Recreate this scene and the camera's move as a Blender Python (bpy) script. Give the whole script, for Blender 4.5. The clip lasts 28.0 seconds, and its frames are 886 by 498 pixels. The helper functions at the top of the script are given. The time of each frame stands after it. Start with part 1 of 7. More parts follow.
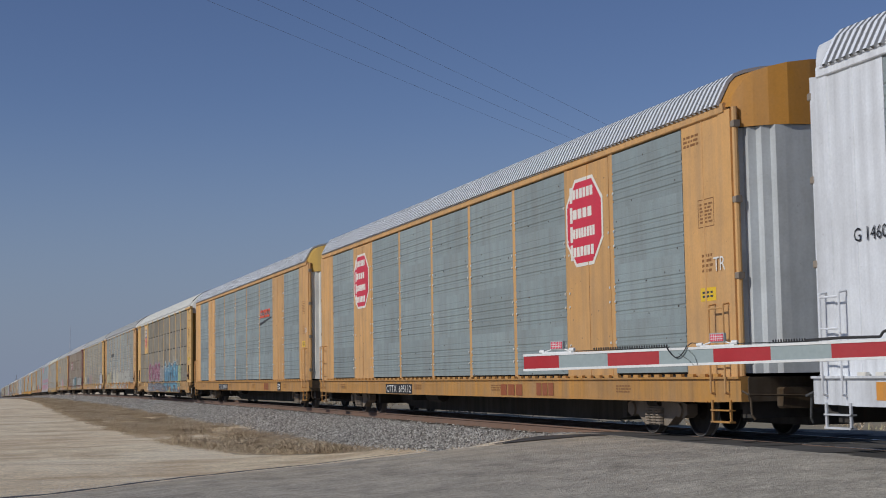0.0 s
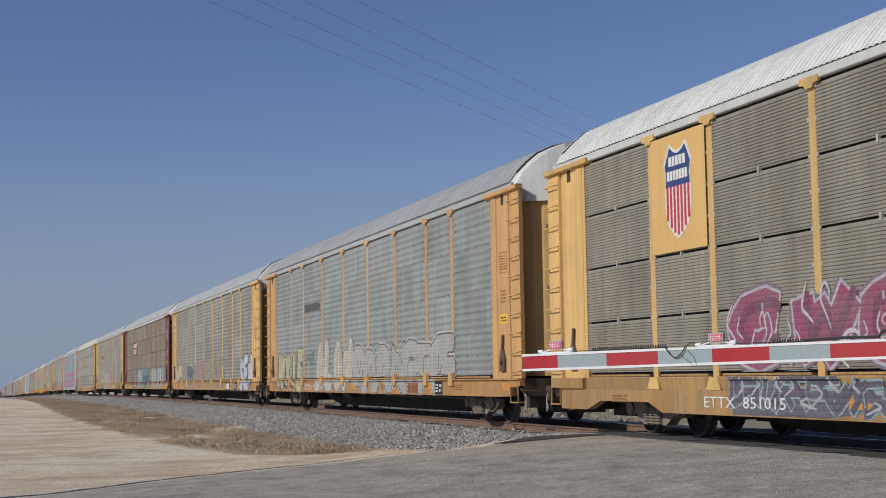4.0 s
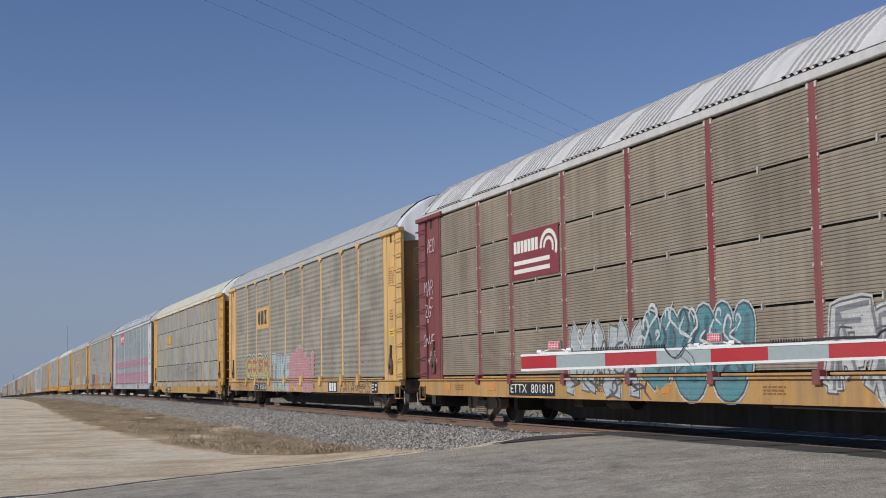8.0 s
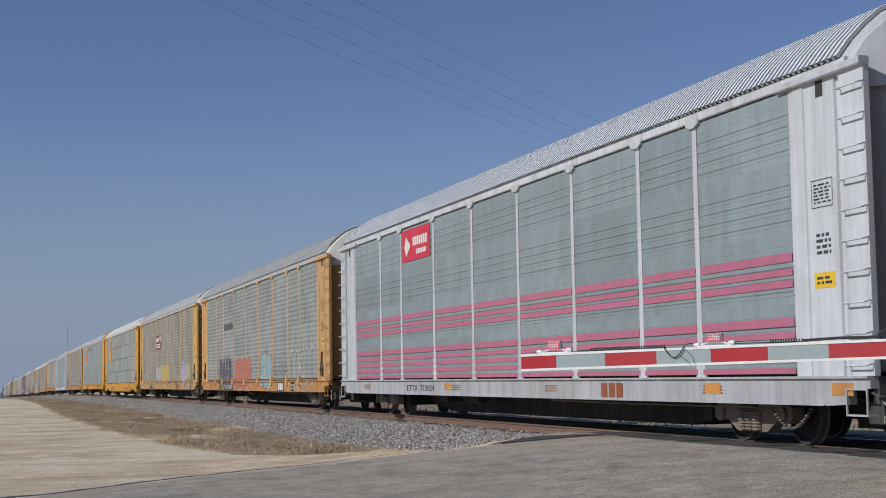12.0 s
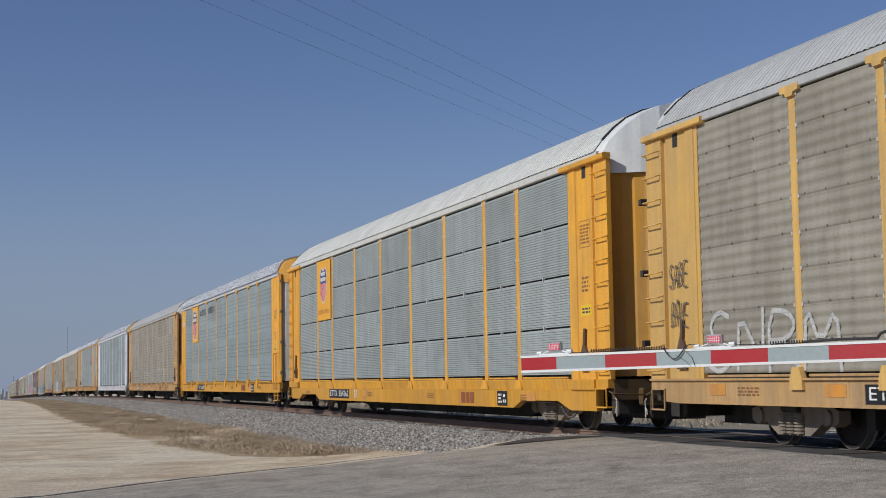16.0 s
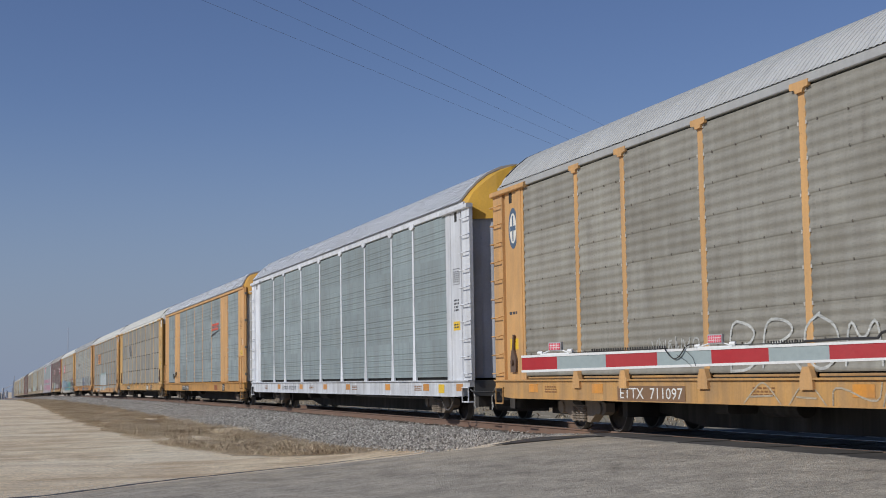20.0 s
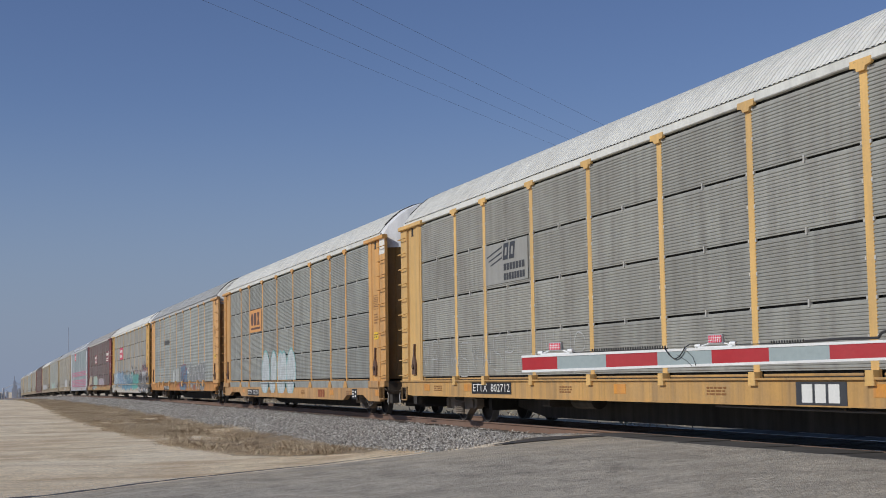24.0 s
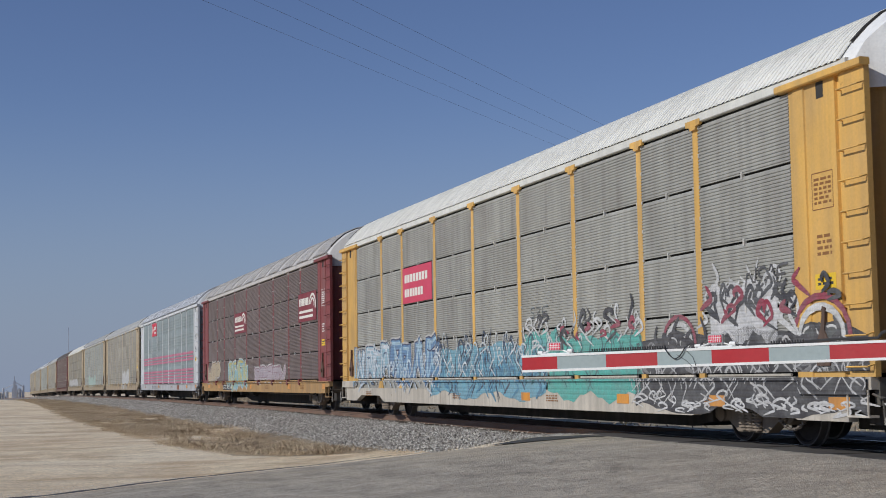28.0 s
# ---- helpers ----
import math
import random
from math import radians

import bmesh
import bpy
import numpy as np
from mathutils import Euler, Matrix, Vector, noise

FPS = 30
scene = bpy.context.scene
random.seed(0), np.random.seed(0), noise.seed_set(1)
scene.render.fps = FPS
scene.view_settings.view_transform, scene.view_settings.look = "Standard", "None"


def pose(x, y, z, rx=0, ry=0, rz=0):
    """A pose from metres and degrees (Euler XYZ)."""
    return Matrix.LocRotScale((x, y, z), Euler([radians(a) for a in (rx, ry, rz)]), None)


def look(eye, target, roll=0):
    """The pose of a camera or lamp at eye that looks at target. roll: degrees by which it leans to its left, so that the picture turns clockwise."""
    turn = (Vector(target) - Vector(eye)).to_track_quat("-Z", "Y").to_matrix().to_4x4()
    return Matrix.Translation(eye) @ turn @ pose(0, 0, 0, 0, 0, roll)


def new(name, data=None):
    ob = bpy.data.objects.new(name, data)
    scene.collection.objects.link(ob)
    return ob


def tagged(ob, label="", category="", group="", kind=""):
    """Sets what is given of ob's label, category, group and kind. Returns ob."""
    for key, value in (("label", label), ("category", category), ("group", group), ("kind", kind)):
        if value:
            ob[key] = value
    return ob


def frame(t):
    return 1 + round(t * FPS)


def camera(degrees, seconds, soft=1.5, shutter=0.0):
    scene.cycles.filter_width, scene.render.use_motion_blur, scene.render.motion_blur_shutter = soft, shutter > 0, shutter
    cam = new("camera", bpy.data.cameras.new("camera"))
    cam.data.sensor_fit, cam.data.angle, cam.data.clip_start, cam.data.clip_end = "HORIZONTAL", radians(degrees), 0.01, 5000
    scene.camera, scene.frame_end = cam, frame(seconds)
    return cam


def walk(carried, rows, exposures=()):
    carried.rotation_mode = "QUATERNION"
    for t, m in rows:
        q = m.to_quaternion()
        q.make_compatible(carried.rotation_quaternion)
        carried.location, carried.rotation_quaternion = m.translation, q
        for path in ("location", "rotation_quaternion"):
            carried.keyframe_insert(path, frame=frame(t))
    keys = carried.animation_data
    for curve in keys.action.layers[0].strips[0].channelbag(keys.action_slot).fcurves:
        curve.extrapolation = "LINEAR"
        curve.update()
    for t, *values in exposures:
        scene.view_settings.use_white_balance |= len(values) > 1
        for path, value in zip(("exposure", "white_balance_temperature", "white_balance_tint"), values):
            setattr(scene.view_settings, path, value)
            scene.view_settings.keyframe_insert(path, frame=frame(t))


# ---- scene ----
# ---- camera ----
cam = camera(33.67, 28.0, soft=0.95, shutter=0.03)
EYE = (-11.809, 0.0, 1.049)


def aim(yaw, pitch, roll):
    a, b = radians(yaw), radians(pitch)
    way = Vector((math.sin(a) * math.cos(b), math.cos(a) * math.cos(b), math.sin(b)))
    return look(EYE, Vector(EYE) + way * 10, roll)


YAW, PITCH, ROLL = 17.47, 5.175, -0.95
# the tripod head creeps a little
CREEP = [(0, 0, 0), (1.5, 0.007, 0), (3, 0.033, 0), (5.5, 0.066, 0), (7.5, 0.097, 0), (11.5, 0.100, 0), (14, 0.100, 0.042), (16.5, 0.098, 0.060), (18, 0.082, 0.060), (20, 0.075, 0.047), (22.5, 0.066, 0.044), (28, 0.066, 0.044)]
EXPOSE = [(0, -0.28), (1, -0.21), (2, -0.10), (3, -0.07), (6, -0.05), (9, -0.02), (11, -0.06), (14, -0.07), (16.5, -0.09), (18, -0.14), (19.2, -0.11), (20.5, -0.07), (23, -0.14), (24, -0.09), (28, -0.06)]
walk(cam, [(t, aim(YAW + a, PITCH + b, ROLL)) for t, a, b in CREEP], EXPOSE)

# ---- world and sun ----
SUN_ELEV, SUN_AZ = 34.5, -9.0          # azimuth: degrees from -X towards +Y
world = bpy.data.worlds.new("world")
scene.world = world
world.use_nodes = True
wn = world.node_tree
sky = wn.nodes.new("ShaderNodeTexSky")
sky.sky_type = "NISHITA"
sky.sun_disc = False
sky.sun_elevation = radians(SUN_ELEV)
sky.sun_rotation = radians(270 + SUN_AZ)
sky.air_density, sky.dust_density, sky.ozone_density, sky.altitude = 1.0, 0.03, 2.5, 200
# a thin blue-grey haze lies along the whole horizon
tc, sep, fade, hz = wn.nodes.new("ShaderNodeTexCoord"), wn.nodes.new("ShaderNodeSeparateXYZ"), wn.nodes.new("ShaderNodeMapRange"), wn.nodes.new("ShaderNodeMix")
tint = wn.nodes.new("ShaderNodeMix")
tint.data_type = hz.data_type = "RGBA"
tint.blend_type = "MULTIPLY"
tint.inputs[0].default_value = 1.0
tint.inputs[7].default_value = (0.95, 0.97, 1.24, 1)
fade.interpolation_type = "SMOOTHSTEP"
for i, v in ((1, -0.02), (2, 0.20), (3, 0.92), (4, 0.0)):
    fade.inputs[i].default_value = v
hz.inputs[7].default_value = (3.65, 4.6, 6.6, 1)
wn.links.new(tc.outputs["Generated"], sep.inputs[0])
wn.links.new(sep.outputs[2], fade.inputs[0])
wn.links.new(sky.outputs[0], tint.inputs[6])
wn.links.new(fade.outputs[0], hz.inputs[0])
wn.links.new(tint.outputs[2], hz.inputs[6])
wn.links.new(hz.outputs[2], wn.nodes["Background"].inputs[0])
wn.nodes["Background"].inputs[1].default_value = 0.0625
sun_way = Vector((-math.cos(radians(SUN_ELEV)) * math.cos(radians(SUN_AZ)), math.cos(radians(SUN_ELEV)) * math.sin(radians(SUN_AZ)), math.sin(radians(SUN_ELEV))))
sun = new("sun", bpy.data.lights.new("sun", "SUN"))
sun.data.energy, sun.data.angle, sun.data.color = 3.05, radians(0.53), (1.0, 0.985, 0.955)
sun.matrix_world = look(sun_way * 50, (0, 0, 0))


# ---- materials ----
def lin(r, g, b):
    """Linear colour from 0-255 screen values."""
    return tuple((c / 255 / 12.92) if c / 255 <= 0.04045 else ((c / 255 + 0.055) / 1.055) ** 2.4 for c in (r, g, b)) + (1.0,)


class Nodes:
    def __init__(self, name):
        self.m = bpy.data.materials.new(name)
        self.m.use_nodes = True
        self.t = self.m.node_tree
        self.bsdf = self.t.nodes["Principled BSDF"]

    def add(self, kind, operation="", data_type="", blend_type=""):
        n = self.t.nodes.new(kind)
        if operation:
            n.operation = operation
        if data_type:
            n.data_type = data_type
        if blend_type:
            n.blend_type = blend_type
        return n

    def link(self, a, b):
        self.t.links.new(a, b)

    def coords(self, scale=(1, 1, 1), shift_random=True):
        c = self.add("ShaderNodeTexCoord")
        mp = self.add("ShaderNodeMapping")
        mp.inputs["Scale"].default_value = scale
        out = c.outputs["Object"]
        if shift_random:
            info = self.add("ShaderNodeObjectInfo")
            mul = self.add("ShaderNodeMath", operation="MULTIPLY")
            mul.inputs[1].default_value = 137.0
            self.link(info.outputs["Random"], mul.inputs[0])
            ad = self.add("ShaderNodeVectorMath", operation="ADD")
            self.link(out, ad.inputs[0])
            self.link(mul.outputs[0], ad.inputs[1])
            out = ad.outputs[0]
        self.link(out, mp.inputs[0])
        return mp.outputs[0]

    def noise(self, vec, scale, detail=4, rough=0.6):
        n = self.add("ShaderNodeTexNoise")
        n.inputs["Scale"].default_value, n.inputs["Detail"].default_value, n.inputs["Roughness"].default_value = scale, detail, rough
        self.link(vec, n.inputs["Vector"])
        return n.outputs["Fac"]

    def ramp(self, fac, stops):
        r = self.add("ShaderNodeValToRGB")
        e = r.color_ramp.elements
        while len(e) < len(stops):
            e.new(0.5)
        for el, (p, c) in zip(e, stops):
            el.position, el.color = p, c if len(c) == 4 else (*c, 1)
        self.link(fac, r.inputs[0])
        return r.outputs[0]

    def mix(self, fac, a, b, mode="MIX"):
        n = self.add("ShaderNodeMix", data_type="RGBA", blend_type=mode)
        for v, s in ((fac, n.inputs[0]), (a, n.inputs[6]), (b, n.inputs[7])):
            if isinstance(v, (int, float, tuple)):
                s.default_value = v
            else:
                self.link(v, s)
        return n.outputs[2]

    def bump(self, fac, strength, distance):
        b = self.add("ShaderNodeBump")
        b.inputs["Strength"].default_value, b.inputs["Distance"].default_value = strength, distance
        self.link(fac, b.inputs["Height"])
        self.link(b.outputs[0], self.bsdf.inputs["Normal"])

    def done(self, colour, rough=0.6, metal=0.0):
        if isinstance(colour, tuple):
            self.bsdf.inputs["Base Color"].default_value = colour
        else:
            self.link(colour, self.bsdf.inputs["Base Color"])
        if isinstance(rough, float):
            self.bsdf.inputs["Roughness"].default_value = rough
        else:
            self.link(rough, self.bsdf.inputs["Roughness"])
        self.bsdf.inputs["Metallic"].default_value = metal
        return self.m


def shade(c, k):
    return (c[0] * k, c[1] * k, c[2] * k, 1.0)


WHITE, GREY1, BLACK = (1, 1, 1, 1), (0.5, 0.5, 0.5, 1), (0, 0, 0, 1)
paint_cache = {}


def paint(name, rgb, dirt=0.35, rough=0.55, rust=0.0, vary=0.12, metal=0.0, holes=0.0, stain=0.0):
    """Weathered paint: run-down streaks, grime blotches, fine speckle; a little different on every piece."""
    key = (name, rgb, dirt, rough, rust, vary, metal, holes, stain)
    if key in paint_cache:
        return paint_cache[key]
    n = Nodes(name)
    base = lin(*rgb)
    vec = n.coords()
    streak = n.noise(n.coords((1, 1.6, 0.12)), 2.6, 4, 0.5)
    blotch = n.noise(vec, 0.9, 5, 0.6)
    fine = n.noise(vec, 26, 3, 0.6)
    info = n.add("ShaderNodeObjectInfo")
    tone = n.ramp(info.outputs["Random"], [(0, shade(WHITE, 1 - vary)), (1, shade(WHITE, 1 + vary))])
    col = n.mix(1.0, base, tone, "MULTIPLY")
    grime = shade((0.16 + base[0] * 0.25, 0.145 + base[1] * 0.25, 0.125 + base[2] * 0.25), 0.75)
    f1 = n.ramp(streak, [(0.42, BLACK), (0.78, shade(WHITE, dirt))])
    col = n.mix(f1, col, grime)
    f2 = n.ramp(blotch, [(0.42, BLACK), (0.75, shade(WHITE, dirt * 0.7))])
    col = n.mix(f2, col, grime)
    chalk = n.noise(n.coords((1, 0.7, 0.5)), 1.7, 6, 0.7)
    col = n.mix(n.ramp(chalk, [(0.46, BLACK), (0.72, shade(WHITE, 0.32 * dirt + 0.04))]), col, (base[0] * 0.7 + 0.17, base[1] * 0.7 + 0.16, base[2] * 0.7 + 0.14, 1))
    if stain:                                   # broad brown stains that have run down
        st = n.noise(n.coords((1, 0.8, 0.3)), 0.9, 6, 0.7)
        col = n.mix(n.ramp(st, [(0.44, BLACK), (0.66, shade(WHITE, stain))]), col, (base[0] * 0.42, base[1] * 0.38, base[2] * 0.32, 1))
    if rust:
        drip = n.noise(n.coords((1, 6.0, 0.16)), 1.5, 4, 0.65)
        col = n.mix(n.ramp(drip, [(0.52, BLACK), (0.70, shade(WHITE, min(0.5, 0.04 + rust * 1.2)))]), col, shade(base, 0.42))
        chip = n.noise(vec, 8.5, 5, 0.75)
        col = n.mix(n.ramp(chip, [(0.66, BLACK), (0.71, shade(WHITE, min(0.8, 0.3 + rust)))]), col, (0.11, 0.055, 0.03, 1))
        f3 = n.ramp(n.noise(n.coords((1, 3.0, 0.3)), 2.4, 6, 0.7), [(0.60, BLACK), (0.72, shade(WHITE, rust))])
        col = n.mix(f3, col, (0.16, 0.065, 0.028, 1))
    f4 = n.ramp(fine, [(0.3, shade(WHITE, 0.94)), (0.7, shade(WHITE, 1.05))])
    col = n.mix(1.0, col, f4, "MULTIPLY")
    if holes:                                   # columns of short punched slits
        co = n.add("ShaderNodeTexCoord")
        sp = n.add("ShaderNodeSeparateXYZ")
        n.link(co.outputs["Object"], sp.inputs[0])
        parts = []
        for axis, pitch, share in ((1, 0.30, 0.30), (2, 0.052, 0.42)):
            dv = n.add("ShaderNodeMath", operation="DIVIDE")
            dv.inputs[1].default_value = pitch
            n.link(sp.outputs[axis], dv.inputs[0])
            fr = n.add("ShaderNodeMath", operation="FRACT")
            n.link(dv.outputs[0], fr.inputs[0])
            lt = n.add("ShaderNodeMath", operation="LESS_THAN")
            lt.inputs[1].default_value = share
            n.link(fr.outputs[0], lt.inputs[0])
            parts.append(lt.outputs[0])
        both = n.add("ShaderNodeMath", operation="MULTIPLY")
        n.link(parts[0], both.inputs[0])
        n.link(parts[1], both.inputs[1])
        worn = n.add("ShaderNodeMath", operation="MULTIPLY")
        n.link(both.outputs[0], worn.inputs[0])
        n.link(n.ramp(blotch, [(0.3, shade(WHITE, 0.2 * holes)), (0.7, shade(WHITE, holes))]), worn.inputs[1])
        col = n.mix(worn.outputs[0], col, shade(base, 0.4))
    r = n.ramp(blotch, [(0.3, shade(WHITE, rough - 0.08)), (0.7, shade(WHITE, min(1, rough + 0.15)))])
    n.bump(fine, 0.12, 0.01)
    paint_cache[key] = n.done(col, r, metal)
    return paint_cache[key]


# ---- helpers for meshes ----
def mesh_from(name, verts, faces, material=None, smooth=False):
    me = bpy.data.meshes.new(name)
    me.from_pydata([tuple(v) for v in verts], [], faces)
    if material:
        me.materials.append(material)
    if smooth:
        me.shade_smooth()
    me.update()
    return me


def mesh_arrays(name, verts, polys, material, smooth=False):
    """A mesh from a vertex array and an equal-sided face array."""
    me = bpy.data.meshes.new(name)
    k = polys.shape[1]
    me.vertices.add(len(verts))
    me.vertices.foreach_set("co", np.asarray(verts, np.float32).ravel())
    me.loops.add(polys.size)
    me.loops.foreach_set("vertex_index", polys.astype(np.int32).ravel())
    me.polygons.add(len(polys))
    me.polygons.foreach_set("loop_start", np.arange(0, polys.size, k, dtype=np.int32))
    me.materials.append(material)
    me.update(calc_edges=True)
    me.validate()
    if smooth:
        me.shade_smooth()
    else:
        me.shade_flat()
    return me


class Geo:
    """Gathers boxes, tubes, prisms and sheets into one mesh."""

    def __init__(self):
        self.v, self.f = [], []

    def poly(self, pts, faces):
        o = len(self.v)
        self.v += [tuple(p) for p in pts]
        self.f += [tuple(i + o for i in f) for f in faces]
        return self

    def box(self, x0, x1, y0, y1, z0, z1, b=0.0):
        """A box; b chamfers its edges that run along y."""
        x0, x1, y0, y1, z0, z1 = min(x0, x1), max(x0, x1), min(y0, y1), max(y0, y1), min(z0, z1), max(z0, z1)
        if b:
            ring = [(x0 + b, z0), (x1 - b, z0), (x1, z0 + b), (x1, z1 - b), (x1 - b, z1), (x0 + b, z1), (x0, z1 - b), (x0, z0 + b)]
            return self.prism_y(ring, y0, y1)
        p = [(x, y, z) for x in (x0, x1) for y in (y0, y1) for z in (z0, z1)]
        return self.poly(p, [(0, 1, 3, 2), (4, 6, 7, 5), (0, 4, 5, 1), (2, 3, 7, 6), (0, 2, 6, 4), (1, 5, 7, 3)])

    def prism_y(self, ring, y0, y1):
        n = len(ring)
        pts = [(x, y0, z) for x, z in ring] + [(x, y1, z) for x, z in ring]
        fs = [(i, (i + 1) % n, n + (i + 1) % n, n + i) for i in range(n)] + [tuple(range(n - 1, -1, -1)), tuple(range(n, 2 * n))]
        return self.poly(pts, fs)

    def prism_x(self, ring, x0, x1):
        n = len(ring)
        pts = [(x0, y, z) for y, z in ring] + [(x1, y, z) for y, z in ring]
        fs = [(i, (i + 1) % n, n + (i + 1) % n, n + i) for i in range(n)] + [tuple(range(n - 1, -1, -1)), tuple(range(n, 2 * n))]
        return self.poly(pts, fs)

    def prism_z(self, ring, z0, z1):
        n = len(ring)
        pts = [(x, y, z0) for x, y in ring] + [(x, y, z1) for x, y in ring]
        fs = [(i, (i + 1) % n, n + (i + 1) % n, n + i) for i in range(n)] + [tuple(range(n - 1, -1, -1)), tuple(range(n, 2 * n))]
        return self.poly(pts, fs)

    def tube(self, a, b, r, n=8, r2=None):
        a, b = Vector(a), Vector(b)
        r2 = r if r2 is None else r2
        d = (b - a).normalized()
        u = d.orthogonal().normalized()
        w = d.cross(u)
        pts = []
        for c, rr in ((a, r), (b, r2)):
            pts += [c + (u * math.cos(2 * math.pi * i / n) + w * math.sin(2 * math.pi * i / n)) * rr for i in range(n)]
        fs = [(i, (i + 1) % n, n + (i + 1) % n, n + i) for i in range(n)] + [tuple(range(n - 1, -1, -1)), tuple(range(n, 2 * n))]
        return self.poly(pts, fs)

    def path(self, pts, r, n=6):
        for a, b in zip(pts, pts[1:]):
            self.tube(a, b, r, n)
        return self

    def lathe_x(self, prof_pts, n=28, y=0.0, z=0.0):
        """Turns (x, radius) pairs round the x axis at (y, z)."""
        o = len(self.v)
        m = len(prof_pts)
        for i in range(n):
            a = 2 * math.pi * i / n
            self.v += [(px, y + rr * math.cos(a), z + rr * math.sin(a)) for px, rr in prof_pts]
        for i in range(n):
            j = (i + 1) % n
            for k in range(m - 1):
                self.f.append((o + i * m + k, o + i * m + k + 1, o + j * m + k + 1, o + j * m + k))
        return self

    def mesh(self, name, material=None, smooth=False):
        me = mesh_from(name, self.v, self.f, material, smooth)
        bm = bmesh.new()
        bm.from_mesh(me)
        bmesh.ops.recalc_face_normals(bm, faces=bm.faces)
        bm.to_mesh(me)
        bm.free()
        return me


def put(name, me, material, parent, label="", at=(0, 0, 0)):
    """Links a mesh as one part under a thing; the material sits on the object so that meshes can be shared."""
    ob = new(name, me)
    if not me.materials:
        me.materials.append(material)
    if not me.materials[0]:
        me.materials[0] = material
    if me.materials[0] != material:
        ob.material_slots[0].link = "OBJECT"
        ob.material_slots[0].material = material
    ob.parent = parent
    ob.location = at
    if label:
        ob["label"] = label
    return ob


# ---- ground heights ----
GRADE, BEND, BEND_END = 0.005392, 2.2271e-5, 257.09


def rise(y):
    """Height of the rail tops along the line."""
    y = np.asarray(y, float)
    a = GRADE * y - BEND * y * y
    e = BEND_END
    b = GRADE * e - BEND * e * e + (GRADE - 2 * BEND * e) * (np.minimum(y, 1100) - e)
    return np.where(y < -60, GRADE * -60 - BEND * 3600, np.where(y < e, a, b))


ROAD_X = [-90, -40, -14, -11.1, -10.2, -8.9, -7.4, -6.0, -5.2, -4, -2.9, -2.0, 2.2, 12, 90]
ROAD_LEFT = [18, 19, 21.1, 21.95, 22.22, 22.76, 22.86, 22.95, 22.98, 22.8, 23.9, 24.3, 24.3, 23, 22]
ROAD_RIGHT = [9.5, 9.5, 9.8, 10, 10, 10.1, 10.2, 10.2, 10.2, 10.2, 10.2, 10.2, 10.2, 10, 9.5]


def bank(x):
    """Cross-section of ground and track bed against the rail tops."""
    return np.interp(np.abs(x), [0, 1.75, 2.2, 3.9, 4.6, 7.0, 12, 40, 4000], [-0.22, -0.22, -0.30, -0.60, -0.66, -0.70, -0.74, -0.8, -0.8])


def ramp_height(x):
    return np.interp(np.abs(x), [0, 1.9, 4.0, 7.0, 11, 16, 40, 4000], [-0.012, -0.012, -0.10, -0.34, -0.58, -0.68, -0.76, -0.76])


def road_weight(x, y):
    left, right = np.interp(x, ROAD_X, ROAD_LEFT), np.interp(x, ROAD_X, ROAD_RIGHT)
    out = np.maximum(np.maximum(y - left, right - y), 0.0)
    w = np.clip(1 - out / 4.5, 0, 1)
    return w * w * (3 - 2 * w)


def ground_z(x, y):
    x, y = np.asarray(x, float), np.asarray(y, float)
    w = road_weight(x, y)
    return rise(y) + bank(x) * (1 - w) + (ramp_height(x) - 0.05) * w


def lattice(xs, ys):
    gx, gy = np.meshgrid(xs, ys, indexing="ij")
    n, m = len(xs), len(ys)
    i = np.arange(n * m).reshape(n, m)
    polys = np.stack([i[:-1, :-1], i[1:, :-1], i[1:, 1:], i[:-1, 1:]], -1).reshape(-1, 4)
    return gx.ravel(), gy.ravel(), polys


# ---- ground materials ----
n = Nodes("pale_dirt")
v = n.coords(shift_random=False)
big, mid, small = n.noise(v, 0.12, 5, 0.6), n.noise(n.coords((1.2, 0.7, 1), False), 0.7, 6, 0.65), n.noise(v, 14, 5, 0.7)
col = n.ramp(mid, [(0.25, lin(200, 180, 150)), (0.5, lin(232, 214, 181)), (0.75, lin(245, 229, 200))])
col = n.mix(n.ramp(big, [(0.4, BLACK), (0.68, shade(WHITE, 0.55))]), col, lin(224, 198, 163))
rut = n.noise(n.coords((0.5, 0.8, 1), False), 0.8, 6, 0.6)
col = n.mix(n.ramp(rut, [(0.46, BLACK), (0.60, shade(WHITE, 0.75))]), col, lin(196, 170, 137))
wash = n.noise(n.coords((0.16, 0.34, 1), False), 1.1, 5, 0.55)
col = n.mix(n.ramp(wash, [(0.50, BLACK), (0.62, shade(WHITE, 0.7))]), col, lin(243, 229, 202))
col = n.mix(1.0, col, n.ramp(small, [(0.3, shade(WHITE, 0.6)), (0.7, shade(WHITE, 1.18))]), "MULTIPLY")
clod = n.noise(n.coords((1.0, 1.6, 1), False), 3.2, 7, 0.75)
col = n.mix(1.0, col, n.ramp(clod, [(0.34, shade(WHITE, 0.84)), (0.52, shade(WHITE, 1.08)), (0.7, shade(WHITE, 1.2))]), "MULTIPLY")
n.bump(clod, 0.8, 0.09)
DIRT = n.done(col, 0.95)

